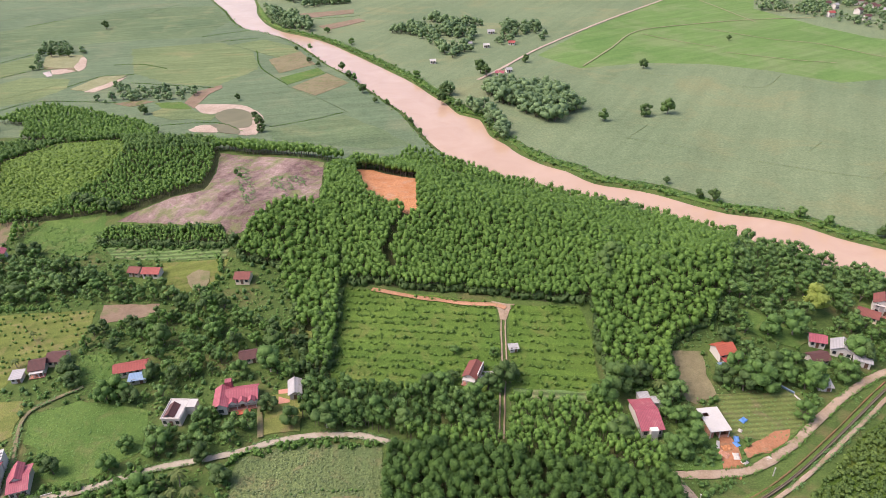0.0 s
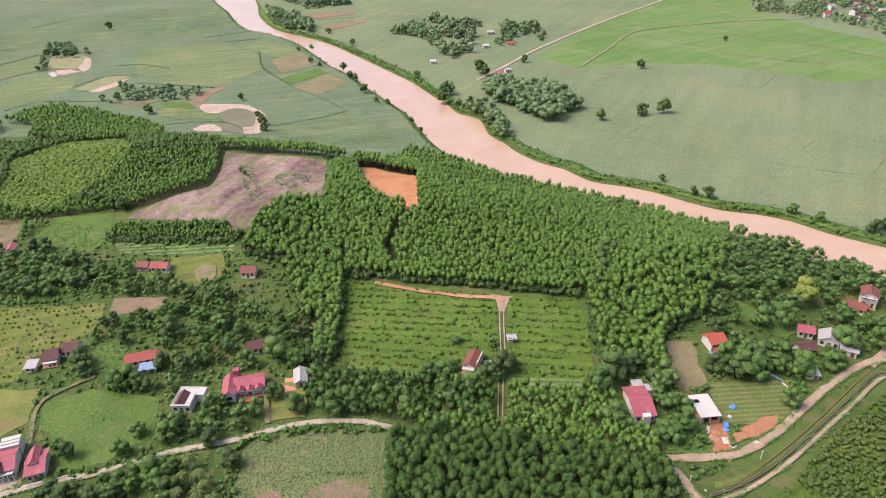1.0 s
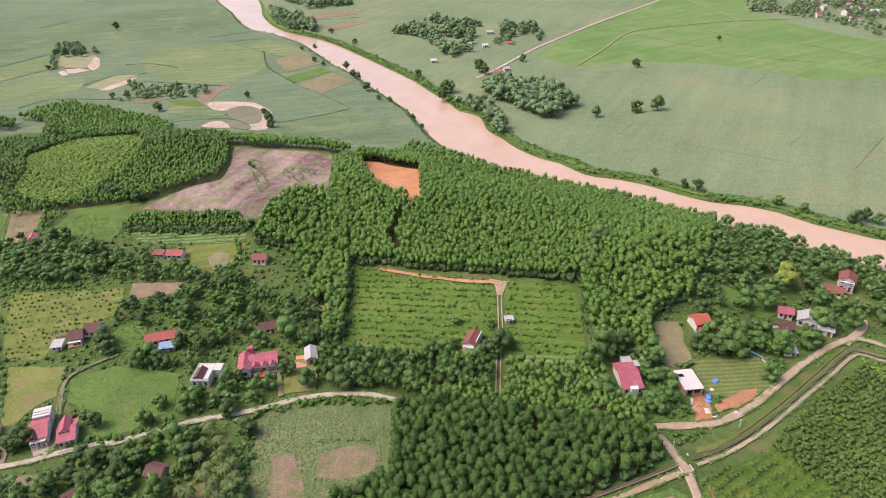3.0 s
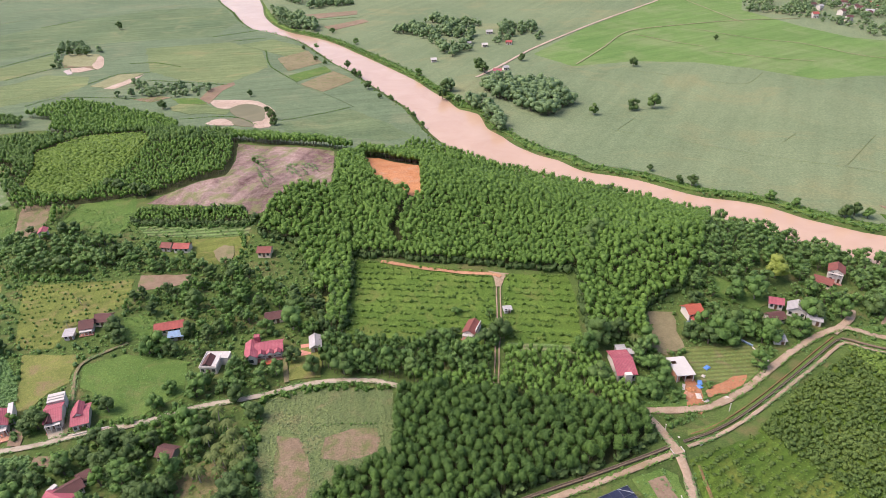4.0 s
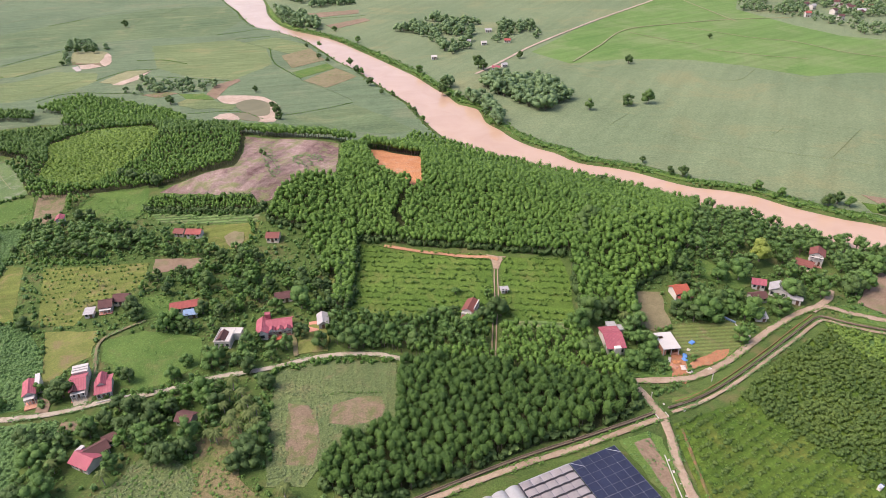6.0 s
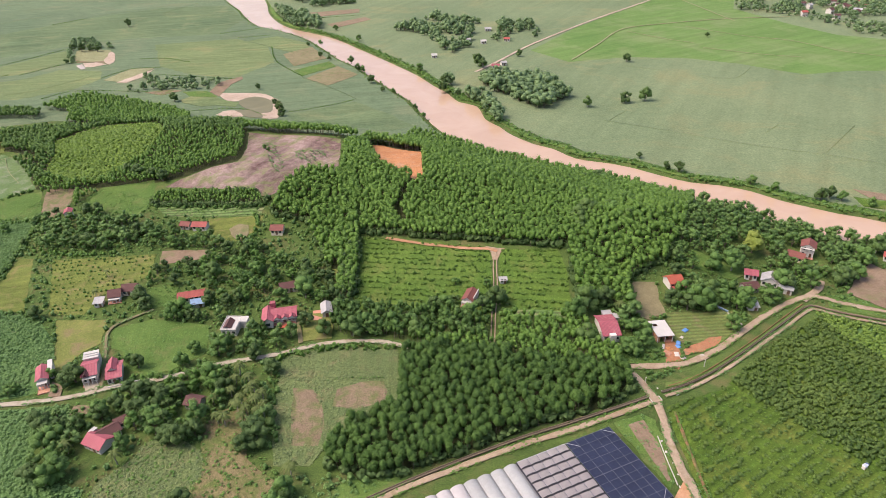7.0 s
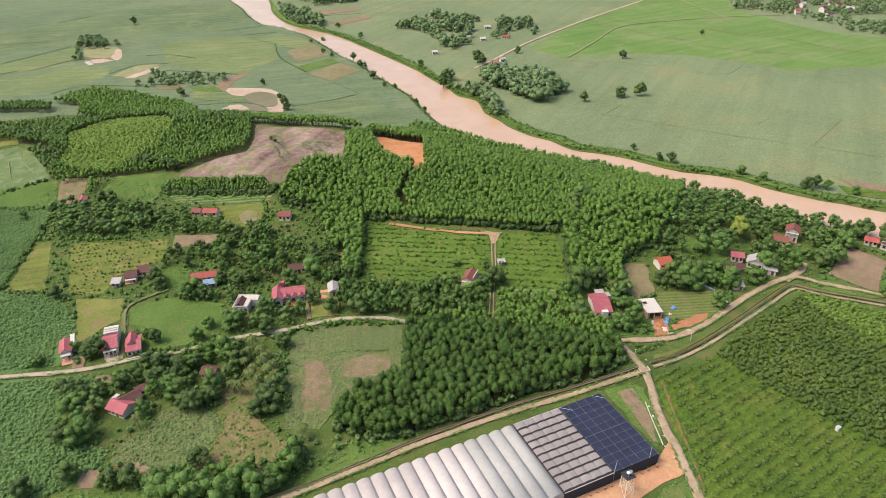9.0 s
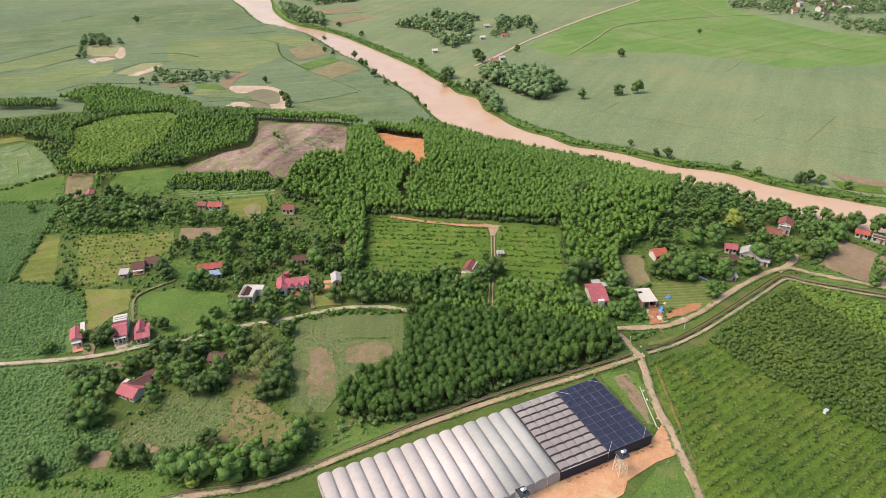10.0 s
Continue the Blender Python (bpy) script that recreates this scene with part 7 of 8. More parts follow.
# ---- woods and crops ----
ACACIA = [plantation_tree(s, 6.6, 2.7, 22, 0.43, 0, 0.4, True) for s in range(10, 18)]
ACACIA_FINE = [plantation_tree(s, 6.6, 2.9, 26, 0.42, 0, 0.42, True) for s in range(110, 122)]
ACACIA_FRONT = [plantation_tree(s, 7.4, 3.0, 80, 0.36, 3, 0.38) for s in range(95, 105)]
ACACIA_LOW = [plantation_tree(s, 2.5, 2.5, 14, 0.42, 0, 0.1, True) for s in range(70, 78)]
ACACIA_FAR = [plantation_tree(s, 6.8, 3.1, 22, 0.5, 0, 0.36, True) for s in range(20, 28)]
WILD = [wild_tree(s, 8.6, 6.6, 8, 250, 0.48, coarse=True) for s in range(30, 38)]
WILD_FAR = [wild_tree(s, 8.4, 8.0, 6, 84, 0.72, 0.1, True, 1.25) for s in range(40, 46)]
TOWN = [wild_tree(s, 8.0, 8.4, 4, 44, 1.0, 0.1, True, 1.4) for s in range(46, 50)]
BUSH = [bush(s, 1.5, 1.75, 14, 0.55) for s in range(50, 56)]
CROP = [crop_plant(s, 1.35, 1.5, 9) for s in range(60, 66)]


def off_fields(pts, outlines):
    ok = np.ones(len(pts), bool)
    for o in outlines:
        ok &= ~inside(o, pts[:, 0], pts[:, 1])
    return pts[ok]


def varied(shapes):
    """The same shapes with their crowns shared out over three leaf tones."""
    return [(v, f, np.where(s == 0, (0, 2, 3)[i % 3], s)) for i, (v, f, s) in enumerate(shapes)]


def mixed_wood(name, key, shapes, gap, leaves, label, scale, seed, thin=0.08, angle=10):
    pts = spread(PLAN[key], gap, 0.42, angle, seed, thin)
    stuff(name, varied(shapes), pts, [M[leaves[0]], M["bark"], M[leaves[1]], M[leaves[2]]], label, "trees", scale, seed=seed)


def wood(name, key, shapes, gap, leaf, label, scale=(0.8, 1.2), seed=1, angle=10, jitter=0.32, thin=0.03, category="trees", bark="bark", clumps=0.0):
    pts = spread(PLAN[key], gap, jitter, angle, seed, thin)
    if clumps:   # broken into clumps with open land between
        pts = pts[np.array([noise.noise((x * 0.035, y * 0.022, seed)) > -0.28 + clumps for x, y in pts], bool)]
    stuff(name, shapes, pts, [M[leaf], M[bark]], label, category, scale, seed=seed)
    return len(pts)


KEEP_CLEAR.append((PLAN["forest_track"], 1.5, False))
wood("acacia_plantation", "forest_main", ACACIA_FINE, 1.72, "acacia_leaf", "dense green acacia plantation", (0.8, 1.08), 1, -8, 0.4, 0.02)
wood("acacia_plantation", "forest_west", ACACIA_FINE, 1.75, "acacia_leaf", "dense green acacia plantation", (0.7, 1.15), 2, 5, 0.45)
wood("acacia_plantation", "forest_east", ACACIA_FINE, 1.8, "acacia_leaf", "dense green acacia plantation", (0.7, 1.2), 3, -10, 0.45)
wood("acacia_plantation", "forest_front", ACACIA_FRONT, 2.2, "acacia_dark", "dense dark green acacia plantation", (0.72, 1.1), 4, 20, 0.42)
wood("acacia_plantation", "forest_strip", ACACIA, 1.7, "acacia_leaf", "low block of young acacia", (0.6, 0.8), 5, 0)
KEEP_CLEAR.append((PLAN["young_acacia"], 0.5, True))
wood("acacia_plantation", "forest_left", ACACIA, 1.9, "acacia_leaf", "block of acacia plantation beside a clearing", (0.6, 0.92), 6, 10)
wood("acacia_plantation", "forest_left_far", ACACIA_FAR, 2.35, "acacia_leaf", "block of acacia plantation", (0.75, 1.05), 7, 10)
wood("acacia_plantation", "forest_left_b", ACACIA_FAR, 2.35, "belt_acacia", "block of acacia plantation", (0.75, 1.05), 8, 10)
wood("acacia_plantation", "forest_left_c", ACACIA_FAR, 2.35, "belt_acacia", "belt of acacia plantation", (0.75, 1.05), 9, 10)
wood("acacia_plantation", "forest_left_d", ACACIA_FAR, 3.0, "belt_acacia", "clump of acacia trees", (0.75, 1.05), 10, 10)
KEEP_CLEAR.pop()
wood("acacia_plantation", "young_acacia", ACACIA_LOW, 1.75, "acacia_young", "bright green young acacia plantation", (1.0, 1.5), 17, 10, 0.42)
wood("tree_line", "tree_line", ACACIA_FAR, 2.1, "acacia_leaf", "line of tall acacia trees behind a clearing", (0.95, 1.15), 11, -12, 0.42)
KEEP_CLEAR.append((PLAN["clearing"], 0.5, True))
wood("river_wood", "bank_wood", ACACIA_FAR, 2.9, "acacia_leaf", "acacia trees down to the river bank", (0.7, 1.0), 28, -30, 0.42)
wood("tree_line", "pit_trees", ACACIA_FINE, 2.1, "acacia_leaf", "line of acacia trees above an earth pit", (0.9, 1.1), 18, -12, 0.42)
wood("acacia_plantation", "forest_left_e", ACACIA_FAR, 2.9, "acacia_leaf", "clump of acacia trees", (0.6, 0.95), 16, 10)
wood("acacia_plantation", "belt", ACACIA, 2.3, "acacia_dark", "low dark acacia trees below the orchard", (0.75, 1.1), 19, 8, 0.45, 0.1)
mixed_wood("mixed_trees", "belt", WILD, 5.6, ("belt_leaf", "broad_leaf", "belt_leaf"), "belt of feathery mixed broadleaf trees", (0.5, 0.95), 12)
wood("mixed_trees", "belt_east", ACACIA, 2.0, "acacia_leaf", "belt of low acacia trees", (0.8, 1.1), 13)
wood("mixed_trees", "belt_gap", ACACIA, 2.1, "acacia_leaf", "acacia trees beside a dark plantation", (0.75, 1.1), 29)
wood("mixed_trees", "belt_west_edge", ACACIA, 2.6, "dark_leaf", "dark hedge of tall trees beside the orchard", (0.8, 1.1), 14)
mixed_wood("mixed_trees", "big_trees", WILD, 4.2, ("broad_leaf", "belt_leaf", "belt_leaf"), "thick mixed wood on the river bank", (0.5, 0.95), 15)
for i, key in enumerate(("village_trees_a", "village_trees_b", "village_trees_c", "grove_garden", "grove_house", "grove_bottom", "trees_right_a", "trees_right_b", "trees_right_c", "grove_farm")):
    mixed_wood("village_trees", key, WILD, {"grove_garden": 4.6, "grove_bottom": 3.9, "grove_farm": 5.2, "grove_house": 4.8}.get(key, 4.7), (("belt_leaf", "belt_leaf", "broad_leaf"), ("shrub_leaf", "broad_leaf", "dark_leaf"))[i % 2], "mixed garden trees and shrubs", (0.38, 0.95), 20 + i, 0.12)
# far groves carry their haze in the leaf colour
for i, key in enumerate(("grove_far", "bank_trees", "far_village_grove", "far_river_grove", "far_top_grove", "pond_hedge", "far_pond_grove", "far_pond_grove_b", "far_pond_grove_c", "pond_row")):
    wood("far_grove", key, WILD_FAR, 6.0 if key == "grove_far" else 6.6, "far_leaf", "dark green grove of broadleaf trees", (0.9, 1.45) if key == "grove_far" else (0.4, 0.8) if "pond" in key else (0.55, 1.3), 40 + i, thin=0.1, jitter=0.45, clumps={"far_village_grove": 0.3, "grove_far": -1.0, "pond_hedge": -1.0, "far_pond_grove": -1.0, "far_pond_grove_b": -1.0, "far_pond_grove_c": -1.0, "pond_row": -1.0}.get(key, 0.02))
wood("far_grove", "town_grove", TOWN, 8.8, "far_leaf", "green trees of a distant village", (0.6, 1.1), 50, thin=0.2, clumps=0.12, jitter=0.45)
for i, key in enumerate(("cassava_upper", "cassava_middle", "cassava_lower")):
    stuff("cassava", CROP, spread(PLAN[key], 1.12, 0.42, 20, 60 + i, 0.06), [M["crop_leaf"]], "leafy green cassava plants", "crop", (0.42, 0.88), 0.08, 60 + i)
M["citrus_leaf"] = leafy("citrus leaf", (0.065, 0.137, 0.026), (0.149, 0.243, 0.049), 0.15)
SAPLING = [bush(s, 0.9, 2.3, 20, 0.55) for s in range(90, 95)]
stuff("orchard_bushes", SAPLING, np.concatenate([off_fields(spread(PLAN["orchard_west"], 1.45, 0.16, -8, 70, 0.28, False, 3.8), [PLAN["seed_bed"]]), off_fields(spread(PLAN["orchard_east"], 1.45, 0.16, -8, 71, 0.28, False, 3.8), [PLAN["seed_bed"]])]), [M["citrus_leaf"]], "rows of young fruit bushes", "bushes", (0.28, 0.8), 0.08, 70)
stuff("orchard_bushes", BUSH, np.concatenate([off_fields(spread(PLAN[k], 3.0, 0.3, -8, 170 + i, 0.4, False, 3.8), [PLAN["seed_bed"]]) for i, k in enumerate(("orchard_west", "orchard_east"))]), [M["citrus_leaf"]], "older fruit bushes in loose rows", "bushes", (0.45, 1.0), 0.08, 172)
stuff("orchard_bushes", SAPLING, spread(PLAN["young_orchard"], 1.8, 0.14, ROW_ANGLE, 72, 0.12, True, 3.3), [M["orchard_leaf"]], "rows of young orchard bushes", "bushes", (0.5, 1.1), 0.08, 72)
stuff("orchard_bushes", BUSH, spread(PLAN["dense_orchard"], 1.65, 0.35, 25, 73, 0.05, True), [M["orchard_leaf"]], "dense dark orchard bushes", "bushes", (0.8, 1.4), 0.08, 73)
stuff("orchard_bushes", BUSH, spread(PLAN["bright_orchard"], 1.7, 0.35, 25, 74, 0.05, True), [M["bright_leaf"]], "bright green orchard bushes", "bushes", (0.9, 1.5), 0.08, 74)

M["maize_leaf"] = leafy("maize leaf", (0.101, 0.147, 0.06), (0.176, 0.221, 0.099), 0.15)
# hedges and rough growth
TUFT = [crop_plant(s, 0.9, 1.5, 7) for s in range(80, 86)]


def hedge(name, key, shapes, gap, leaf, label, scale, depth=1.5, seed=1):
    line = smooth_line(PLAN[key], gap)
    r = np.random.default_rng(seed)
    pts = np.array(line) + r.normal(scale=depth * 0.5, size=(len(line), 2))
    stuff(name, shapes, pts, [M[leaf], M["bark"]], label, "hedge", scale, seed=seed)


for i, key in enumerate(k for k in list(PLAN) if k.startswith("hedge_")):
    hedge("hedge", key, BUSH, 1.1, ("broad_leaf", "shrub_leaf")[i % 2], "uneven green hedge along a field edge", (0.7, 1.5), 1.6, 200 + i)
for i, key in enumerate(k for k in list(PLAN) if k.startswith("wee_hedge_")):
    hedge("hedge", key, BUSH, 0.9, "broad_leaf", "low dark hedge along a plot edge", (0.25, 0.55), 0.5, 220 + i)
for i, key in enumerate(k for k in list(PLAN) if k.startswith("far_hedge_")):
    hedge("hedge", key, BUSH, 0.8, "shrub_leaf", "low green hedge between cane fields", (0.28, 0.62), 0.6, 230 + i)
for i, key in enumerate(k for k in list(PLAN) if k.startswith("far_ditch_")):
    hedge("hedge", key, BUSH, 0.8, "maize_leaf", "thin line of weeds along a ditch", (0.16, 0.34), 0.3, 260 + i)

def edge_growth(key, seed, deep=2.2):
    """Low dark scrub under the outer trees of a wood."""
    r = np.random.default_rng(seed)
    line = np.array(smooth_line(PLAN[key] + PLAN[key][:1], 1.15))
    mid = line.mean(0)
    way = mid - line
    way /= np.linalg.norm(way, axis=1)[:, None]
    pts = np.concatenate([line + way * r.uniform(0.2, deep, (len(line), 1)) + r.normal(scale=0.5, size=line.shape) for _ in range(1)])
    for outline, margin, closed in KEEP_CLEAR:
        pts = pts[away(outline, pts[:, 0], pts[:, 1], closed) > margin * 0.7]
    stuff("undergrowth", BUSH, pts, [M["dark_leaf"]], "dark undergrowth along a wood's edge", "shrubs", (1.0, 2.5), 0, seed)


for i, key in enumerate(("forest_main", "forest_west", "forest_east", "forest_front", "forest_strip")):
    edge_growth(key, 400 + i)

# weeds and shrubs over the rough land of the village
OPEN = [PLAN[k] for k in ("tilled_strip", "cassava_upper", "cassava_middle", "cassava_lower", "straw_field", "pale_field", "bare_plot", "clearing", "hay_field", "earth_patch", "maize_field", "cane_patch", "meadow_front", "vegetable_rows")]


LAND_W = [(-224.8, 292.2), (-104.4, 246.4), (-60.4, 224.9), (-52, 129.9), (-62, 92), (-40, 62), (-80, 46), (-150, 40), (-190, 130), (-239.9, 239.9)]
LAND_E = [(56, 125), (60.3, 183.8), (103.4, 209.2), (200, 205), (230, 170), (150, 160), (110, 149.9), (88, 128), (66, 118)]
w_pts = off_fields(spread(LAND_W, 2.9, 0.5, 15, 301, 0.34), OPEN + [PLAN[k] for k in ("dry_plots", "scrub_field", "grass_slope", "fallow_mid", "meadow_left", "dry_garden", "garden_lawn")])
e_pts = off_fields(spread(LAND_E, 2.2, 0.5, 15, 302, 0.3), [PLAN[k] for k in ("brown_plot", "sand_plot", "yard_grass", "red_earth", "building_site")])
stuff("shrubs", BUSH, w_pts[::2], [M["broad_leaf"]], "rough shrubs and weeds between gardens", "shrubs", (0.4, 1.3), 0, 303)
stuff("shrubs", BUSH, w_pts[1::2], [M["crop_leaf"]], "light green shrubs and weeds between gardens", "shrubs", (0.4, 1.5), 0, 304)
stuff("shrubs", BUSH, e_pts, [M["broad_leaf"]], "rough shrubs by the road and houses", "shrubs", (0.4, 1.4), 0, 305)
t_pts = off_fields(spread(LAND_W, 1.6, 0.5, 40, 306, 0.42), OPEN[:10] + [PLAN[k] for k in ("dry_plots", "fallow_mid", "dry_garden")])
stuff("weeds", TUFT, t_pts, [M["shrub_leaf"]], "low green weeds and grass tufts", "weeds", (0.35, 0.9), 0, 306)
t_pts = np.concatenate([off_fields(spread(LAND_E, 1.5, 0.5, 40, 307, 0.42), [PLAN[k] for k in ("red_earth", "building_site", "sand_plot", "brown_plot", "yard_grass")])] + [spread(PLAN[k], 1.5, 0.5, 30, 310 + i, 0.4) for i, k in enumerate(("canal_verge", "net_house_plot", "verge_shrubs", "green_strip", "green_strip", "yard_lawn", "meadow_front", "house_lawn", "verge_front"))])
stuff("weeds", TUFT, t_pts, [M["crop_leaf"]], "low bright weeds and grass tufts", "weeds", (0.3, 0.8), 0, 308)
stuff("grass", TUFT, np.concatenate([spread(PLAN[k], 1.6, 0.5, 30, 320 + i, 0.3, False) for i, k in enumerate(("orchard_west", "orchard_east"))]), [M["citrus_leaf"]], "orchard grass tufts", "grass", (0.2, 0.4), 0.08, 321)
stuff("grass", TUFT, spread(PLAN["young_orchard"], 1.7, 0.5, 30, 324, 0.3), [M["citrus_leaf"]], "grass tufts between orchard rows", "grass", (0.25, 0.55), 0.08, 325)
stuff("grass", TUFT, np.concatenate([spread(PLAN[k], 1.35, 0.5, 30, 326 + i, 0.25, False) for i, k in enumerate(("hay_field", "grass_slope", "meadow_left", "yard_grass", "garden_lawn"))]), [M["crop_leaf"]], "tall field grass", "grass", (0.2, 0.42), 0.08, 329)
stuff("maize", TUFT, np.concatenate([off_fields(spread(PLAN[k], 1.05, 0.45, 8, 330 + i, 0.15, False), [PLAN["maize_bare_west"], PLAN["maize_bare_east"]]) for i, k in enumerate(("maize_field", "cane_patch"))]), [M["maize_leaf"]], "grey-green maize and cane plants", "crop", (0.3, 0.55), 0.08, 331)
stuff("shrubs", BUSH, spread(PLAN["verge_shrubs"], 3.4, 0.5, 10, 350, 0.3), [M["belt_leaf"]], "loose light shrubs between maize and canal", "shrubs", (0.5, 1.8), 0, 351)
stuff("shrubs", BUSH, spread(PLAN["dry_plots"], 1.9, 0.22, 12, 352, 0.3, True, 3.3), [M["shrub_leaf"]], "young garden bushes in loose rows", "shrubs", (0.35, 0.75), 0, 353)
# regrowth in the felled clearing
stuff("regrowth", TUFT, np.concatenate([spread(PLAN[k], 1.5, 0.5, 10, 360 + i, 0.35, False) for i, k in enumerate(("clearing_scrub", "clearing_green"))]), [M["crop_leaf"]], "patchy green regrowth on felled ground", "weeds", (0.4, 1.1), 0.08, 361)
stuff("regrowth", TUFT, spread(PLAN["clearing"], 4.0, 0.5, 10, 363, 0.6, False), [M["shrub_leaf"]], "scattered low regrowth on felled ground", "weeds", (0.2, 0.6), 0.08, 364)

# weeds that fray the edges of the roads
def road_weeds(key, width, seed):
    r = np.random.default_rng(seed)
    line = np.array(smooth_line(PLAN[key], 0.55))
    d = np.gradient(line, axis=0)
    d /= np.linalg.norm(d, axis=1)[:, None]
    side = np.stack([d[:, 1], -d[:, 0]], 1)
    pts = np.concatenate([line + side * s * (width * 0.5 + r.normal(0.1, 0.28, (len(line), 1))) for s in (-1, 1)])
    pts = pts[np.array([noise.noise((x * 0.12, y * 0.12, seed)) > -0.12 for x, y in pts], bool)]
    stuff("weeds", TUFT, pts, [M[("crop_leaf", "shrub_leaf")[seed % 2]]], "weeds and grass along a road edge", "weeds", (0.25, 0.7), 0.3, seed)


for i, (key, width) in enumerate((("road_left", 2.4), ("road_right", 2.8), ("road_main", 2.6), ("road_canal", 2.1), ("canal_path", 1.3), ("red_ditch", 0.9), ("village_path", 1.2))):
    road_weeds(key, width, 500 + i)

# growth on the river banks
def bank_growth(line, way, reach, gap, seed):
    r = np.random.default_rng(seed)
    base = np.array(smooth_line(line, gap))
    out = []
    for k in range(3):
        out.append(base + np.array(way) * r.uniform(0.2, 1.0, (len(base), 1)) * reach + r.normal(scale=1.0, size=base.shape))
    return np.concatenate(out)


stuff("bank_shrubs", BUSH, bank_growth(PLAN["BANK_FAR"][4:], (0.75, 0.65), 9.0, 2.6, 340), [M["shrub_leaf"]], "green shrubs along the river bank", "shrubs", (0.4, 1.6), -0.6, 341)
stuff("bank_shrubs", BUSH, bank_growth(PLAN["BANK_NEAR"][2:17], (-0.8, -0.5), 6.0, 6.0, 342), [M["shrub_leaf"]], "small shrubs along the river bank", "shrubs", (0.3, 1.1), -0.6, 343)
stuff("bank_weeds", TUFT, bank_growth(PLAN["BANK_FAR"][4:], (0.75, 0.65), 12.0, 1.4, 344), [M["crop_leaf"]], "bright green weeds on the river bank", "weeds", (0.5, 1.3), -0.6, 345)

# ---- small things ----
M["blue_tarp"] = plain("blue tarpaulin", (0.07, 0.19, 0.42), 0.6, grain=0.8, vary=0.25, bump=0.6)
M["sack"] = plain("pale cement sacks", (0.42, 0.38, 0.33), 0.85, vary=0.2, bump=0.4)


def lump(name, label, category, x, y, sx, sy, sz, mat, seed, group=""):
    """A heap or a draped sheet: an uneven low mound on the ground."""
    bm = bmesh.new()
    n_ = 10
    rows_ = []
    for a in range(n_ + 1):
        row = []
        for b in range(n_ + 1):
            u, w = a / n_ * 2 - 1, b / n_ * 2 - 1
            k = max(0.0, 1 - max(abs(u), abs(w)) ** 3)
            z = sz * k * (0.75 + 0.5 * noise.noise((u * 2.2 + seed, w * 2.2, seed * 0.7)))
            wob = 1 + 0.18 * noise.noise((u * 2 + seed * 3, w * 2, 4.0))
            row.append(bm.verts.new((u * sx * wob, w * sy * wob, max(z, -0.02))))
        rows_.append(row)
    for a in range(n_):
        for b in range(n_):
            bm.faces.new((rows_[a][b], rows_[a + 1][b], rows_[a + 1][b + 1], rows_[a][b + 1]))
    me = bpy.data.meshes.new(name)
    bm.to_mesh(me)
    bm.free()
    me.materials.append(M[mat])
    ob = new(name, me)
    ob.matrix_world = pose(x, y, 0.28 + height_at(x, y), 0, 0, seed * 37 % 90)
    return tagged(ob, label, category, group)


lump("tarpaulin", "blue tarpaulin spread over a heap on grass", "tarpaulin", 89.1, 148, 1.2, 0.9, 0.8, "blue_tarp", 1, "blue tarpaulins")
lump("tarpaulin", "blue tarpaulin over building material", "tarpaulin", 84.2, 140.6, 1.1, 0.8, 0.7, "blue_tarp", 2, "blue tarpaulins")
lump("tarpaulin", "crumpled pale blue tarpaulin beside bricks", "tarpaulin", 83.4, 138.6, 0.8, 1.0, 0.4, "blue_tarp", 3, "blue tarpaulins")
for i, (x_, y_, a_, b_, c_, m_, lab) in enumerate(((80.2, 137.2, 1.5, 1.0, 0.8, "red_soil", "heap of red building sand"), (78.4, 134.8, 1.1, 1.5, 0.7, "brick", "heap of broken red bricks"), (81.6, 134.0, 1.3, 0.9, 0.6, "sack", "heap of pale cement sacks"), (83.2, 131.8, 1.0, 0.8, 0.5, "sack", "heap of pale gravel by the road"), (78.0, 138.6, 1.6, 0.5, 0.4, "white_roof", "pile of pale concrete offcuts"), (90.5, 133.0, 1.2, 0.7, 0.5, "sack", "heap of pale gravel by the road"), (86.5, 143.8, 0.7, 0.6, 0.5, "sack", "small heap of pale sacks on grass"))):
    lump("heap", lab, "heap", x_, y_, a_, b_, c_, m_, 10 + i, "heaps at the building site")
rs = random.Random(21)
for i in range(11):   # pale stones along the junction and the road past the net house
    x_, y_ = ((64.5 + rs.uniform(-1, 1.5), 92 - i * 4.4) if i < 6 else (72 + rs.uniform(-5, 5), 114 + rs.uniform(-2, 3)))
    lump("stone", "pale rubble stone in roadside grass", "stone", x_, y_, rs.uniform(0.2, 0.5), rs.uniform(0.2, 0.4), rs.uniform(0.2, 0.4), "cement", 40 + i, "pale roadside stones")
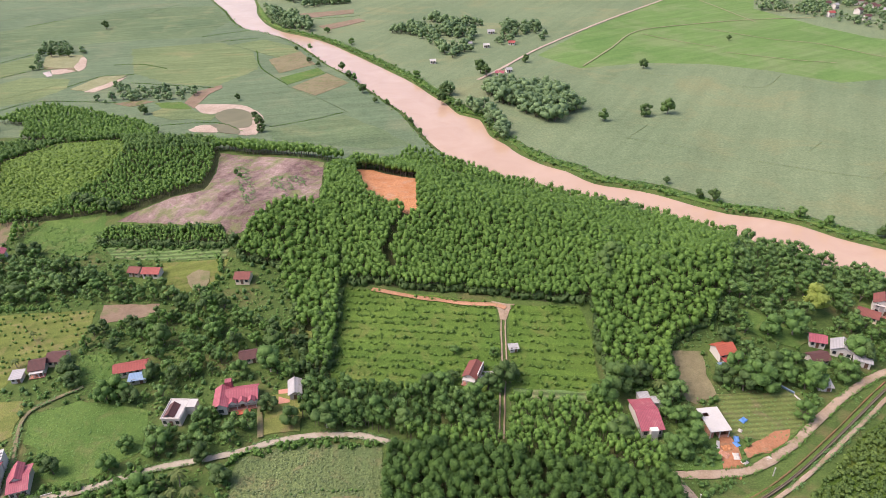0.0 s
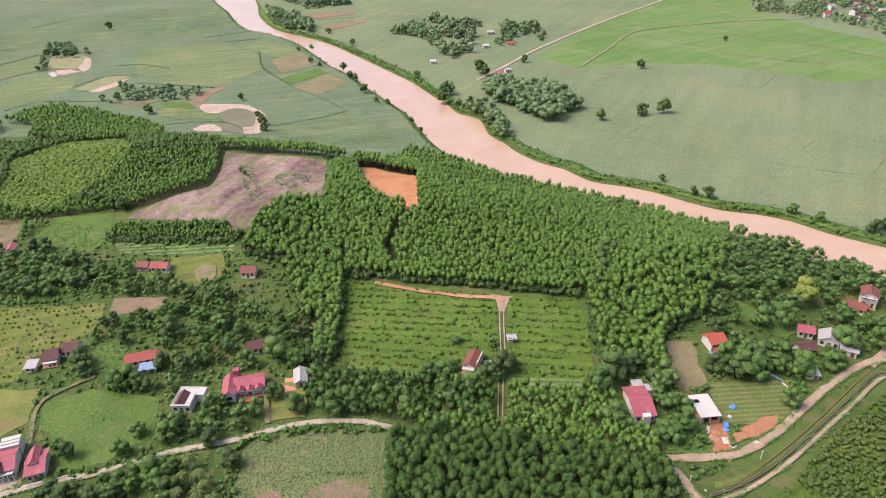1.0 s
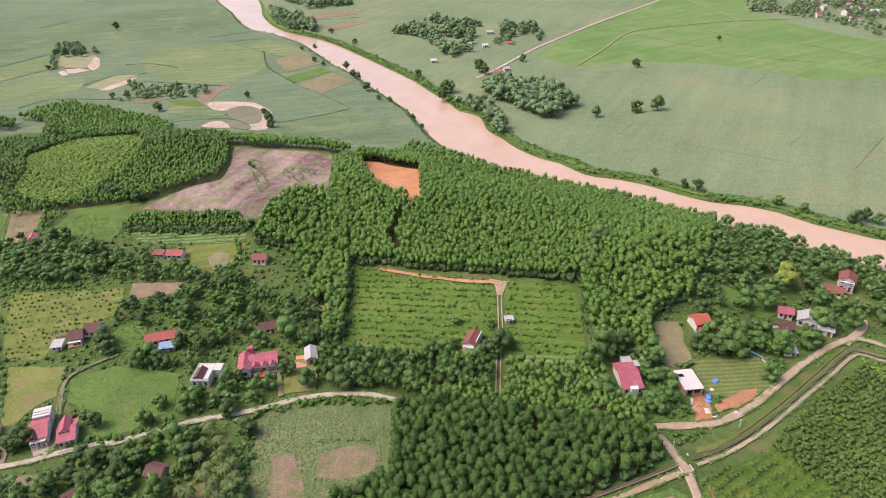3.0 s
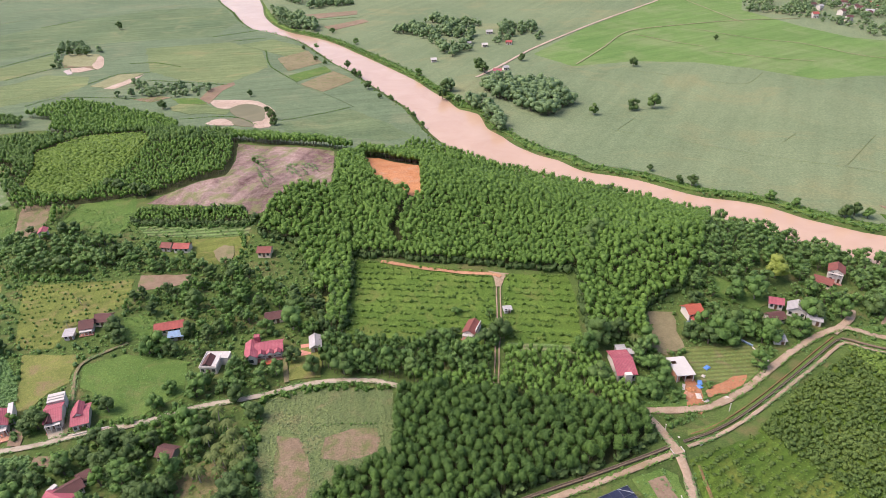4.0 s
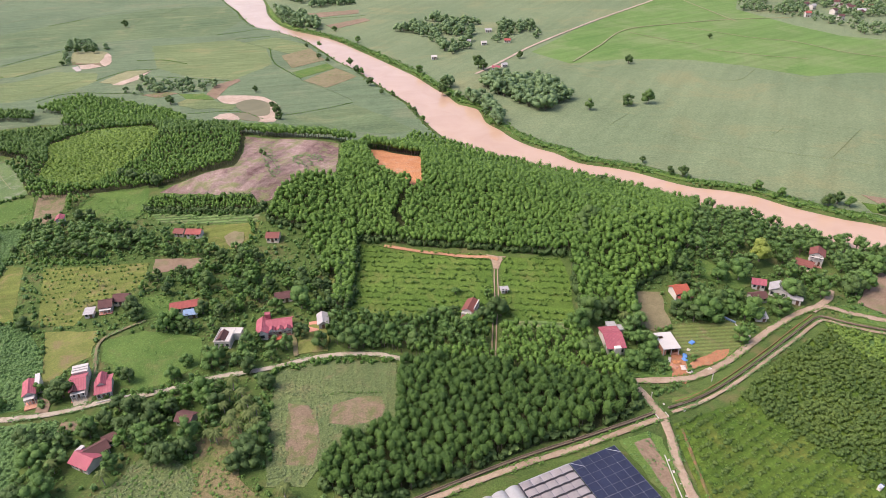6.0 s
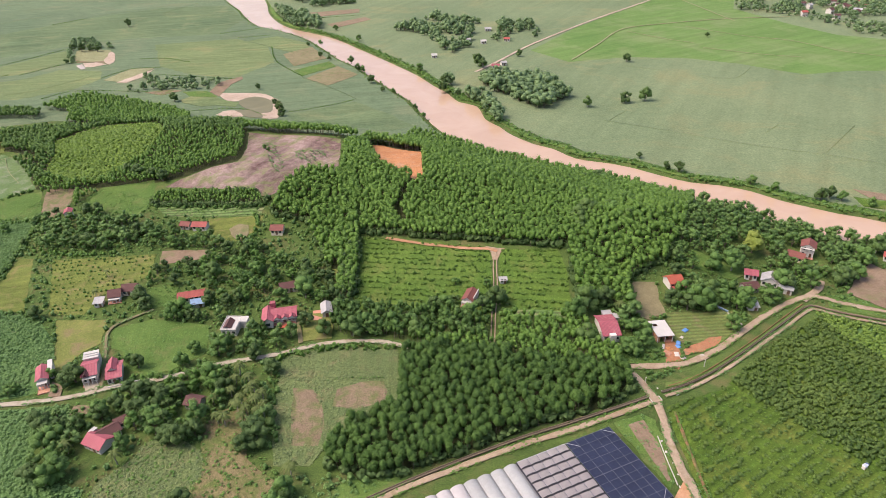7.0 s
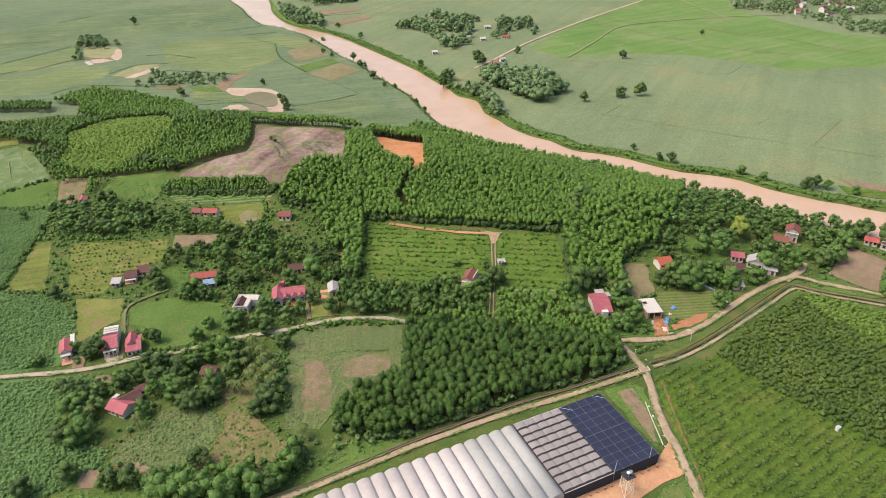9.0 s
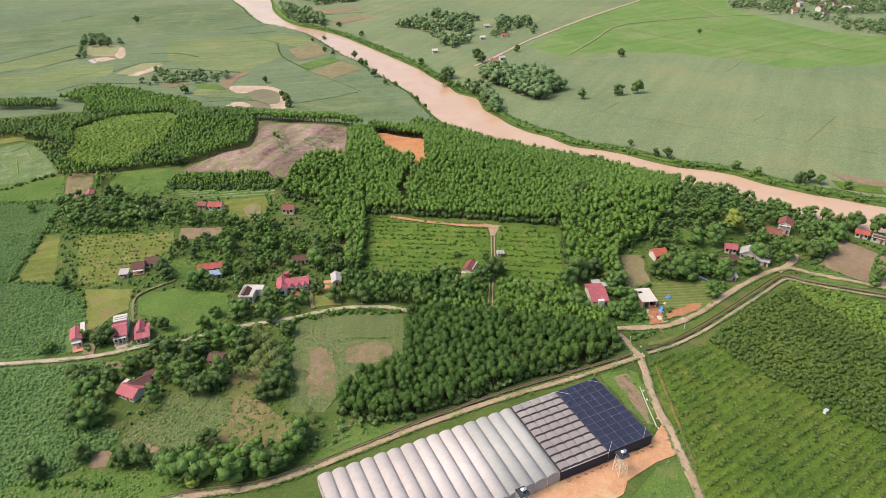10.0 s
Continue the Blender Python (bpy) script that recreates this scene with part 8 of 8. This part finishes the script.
# two white bags in the young orchard, built as an invented box and tank
e = empty("pump_box", pose(120.4, 80.1, 0, 0, 0, 30), "two white bags in the orchard, shaped as box and tank", "pump")
box_part("cabinet", (-0.7, 0.7, -0.5, 0.5, 0.05, 1.5), M["plaster"], e, bevel=0.05)
box_part("lid", (-0.8, 0.8, -0.6, 0.6, 1.5, 1.62), M["steel"], e, bevel=0.02)
bm = bmesh.new()
bmesh.ops.create_cone(bm, cap_ends=True, segments=16, radius1=0.5, radius2=0.45, depth=1.1, matrix=pose(1.5, 0.2, 0.6))
part("tank", bm, M["tank_steel"], e, "white bag shaped as a small tank")


def post(x, y, h_, label, name="post", mat="cement"):
    e_ = empty(name, pose(x, y, height_at(x, y)), label, "pole", "poles along the roads")
    bm_ = bmesh.new()
    bmesh.ops.create_cone(bm_, cap_ends=True, segments=8, radius1=0.17, radius2=0.11, depth=h_, matrix=pose(0, 0, h_ / 2 - 0.05))
    part("shaft", bm_, M[mat], e_)
    box_part("cap", (-0.2, 0.2, -0.2, 0.2, h_ - 0.08, h_ + 0.06), M[mat], e_, bevel=0.03)


for x_, y_, h_ in ((89.2, 127.0, 3.2), (66.0, 119.0, 2.6)):
    post(x_, y_, h_, "short concrete post on the road verge", "road_post")
# blue net fence by the yard
line = [(103.8, 164.2), (109.3, 158.3), (112.2, 150.8)]
e = empty("net_fence", pose(0, 0, 0), "faded blue net fence on thin posts", "fence")
(ax, ay), (bx, by) = line[:2]
ribbon("netting", [(ax, ay), ((ax + bx) / 2, (ay + by) / 2), (bx, by)], [(-0.55, 0.1), (-0.15, 1.5), (-0.11, 1.5), (-0.5, 0.1)], M["blue_roof"], e)
tagged(ribbon("garden_wall", line[1:], [(-0.1, -0.1), (-0.1, 0.7), (0.1, 0.7), (0.1, -0.1)], M["cement"], None, "low grey yard wall", "wall"), kind="structure")
for k in range(5):
    u = k / 4
    x_, y_ = ax + (bx - ax) * u, ay + (by - ay) * u
    z_ = height_at(x_, y_)
    box_part("fence_post", (x_ - 0.05, x_ + 0.05, y_ - 0.05, y_ + 0.05, z_ - 0.1, z_ + 1.5), M["cement"], e)
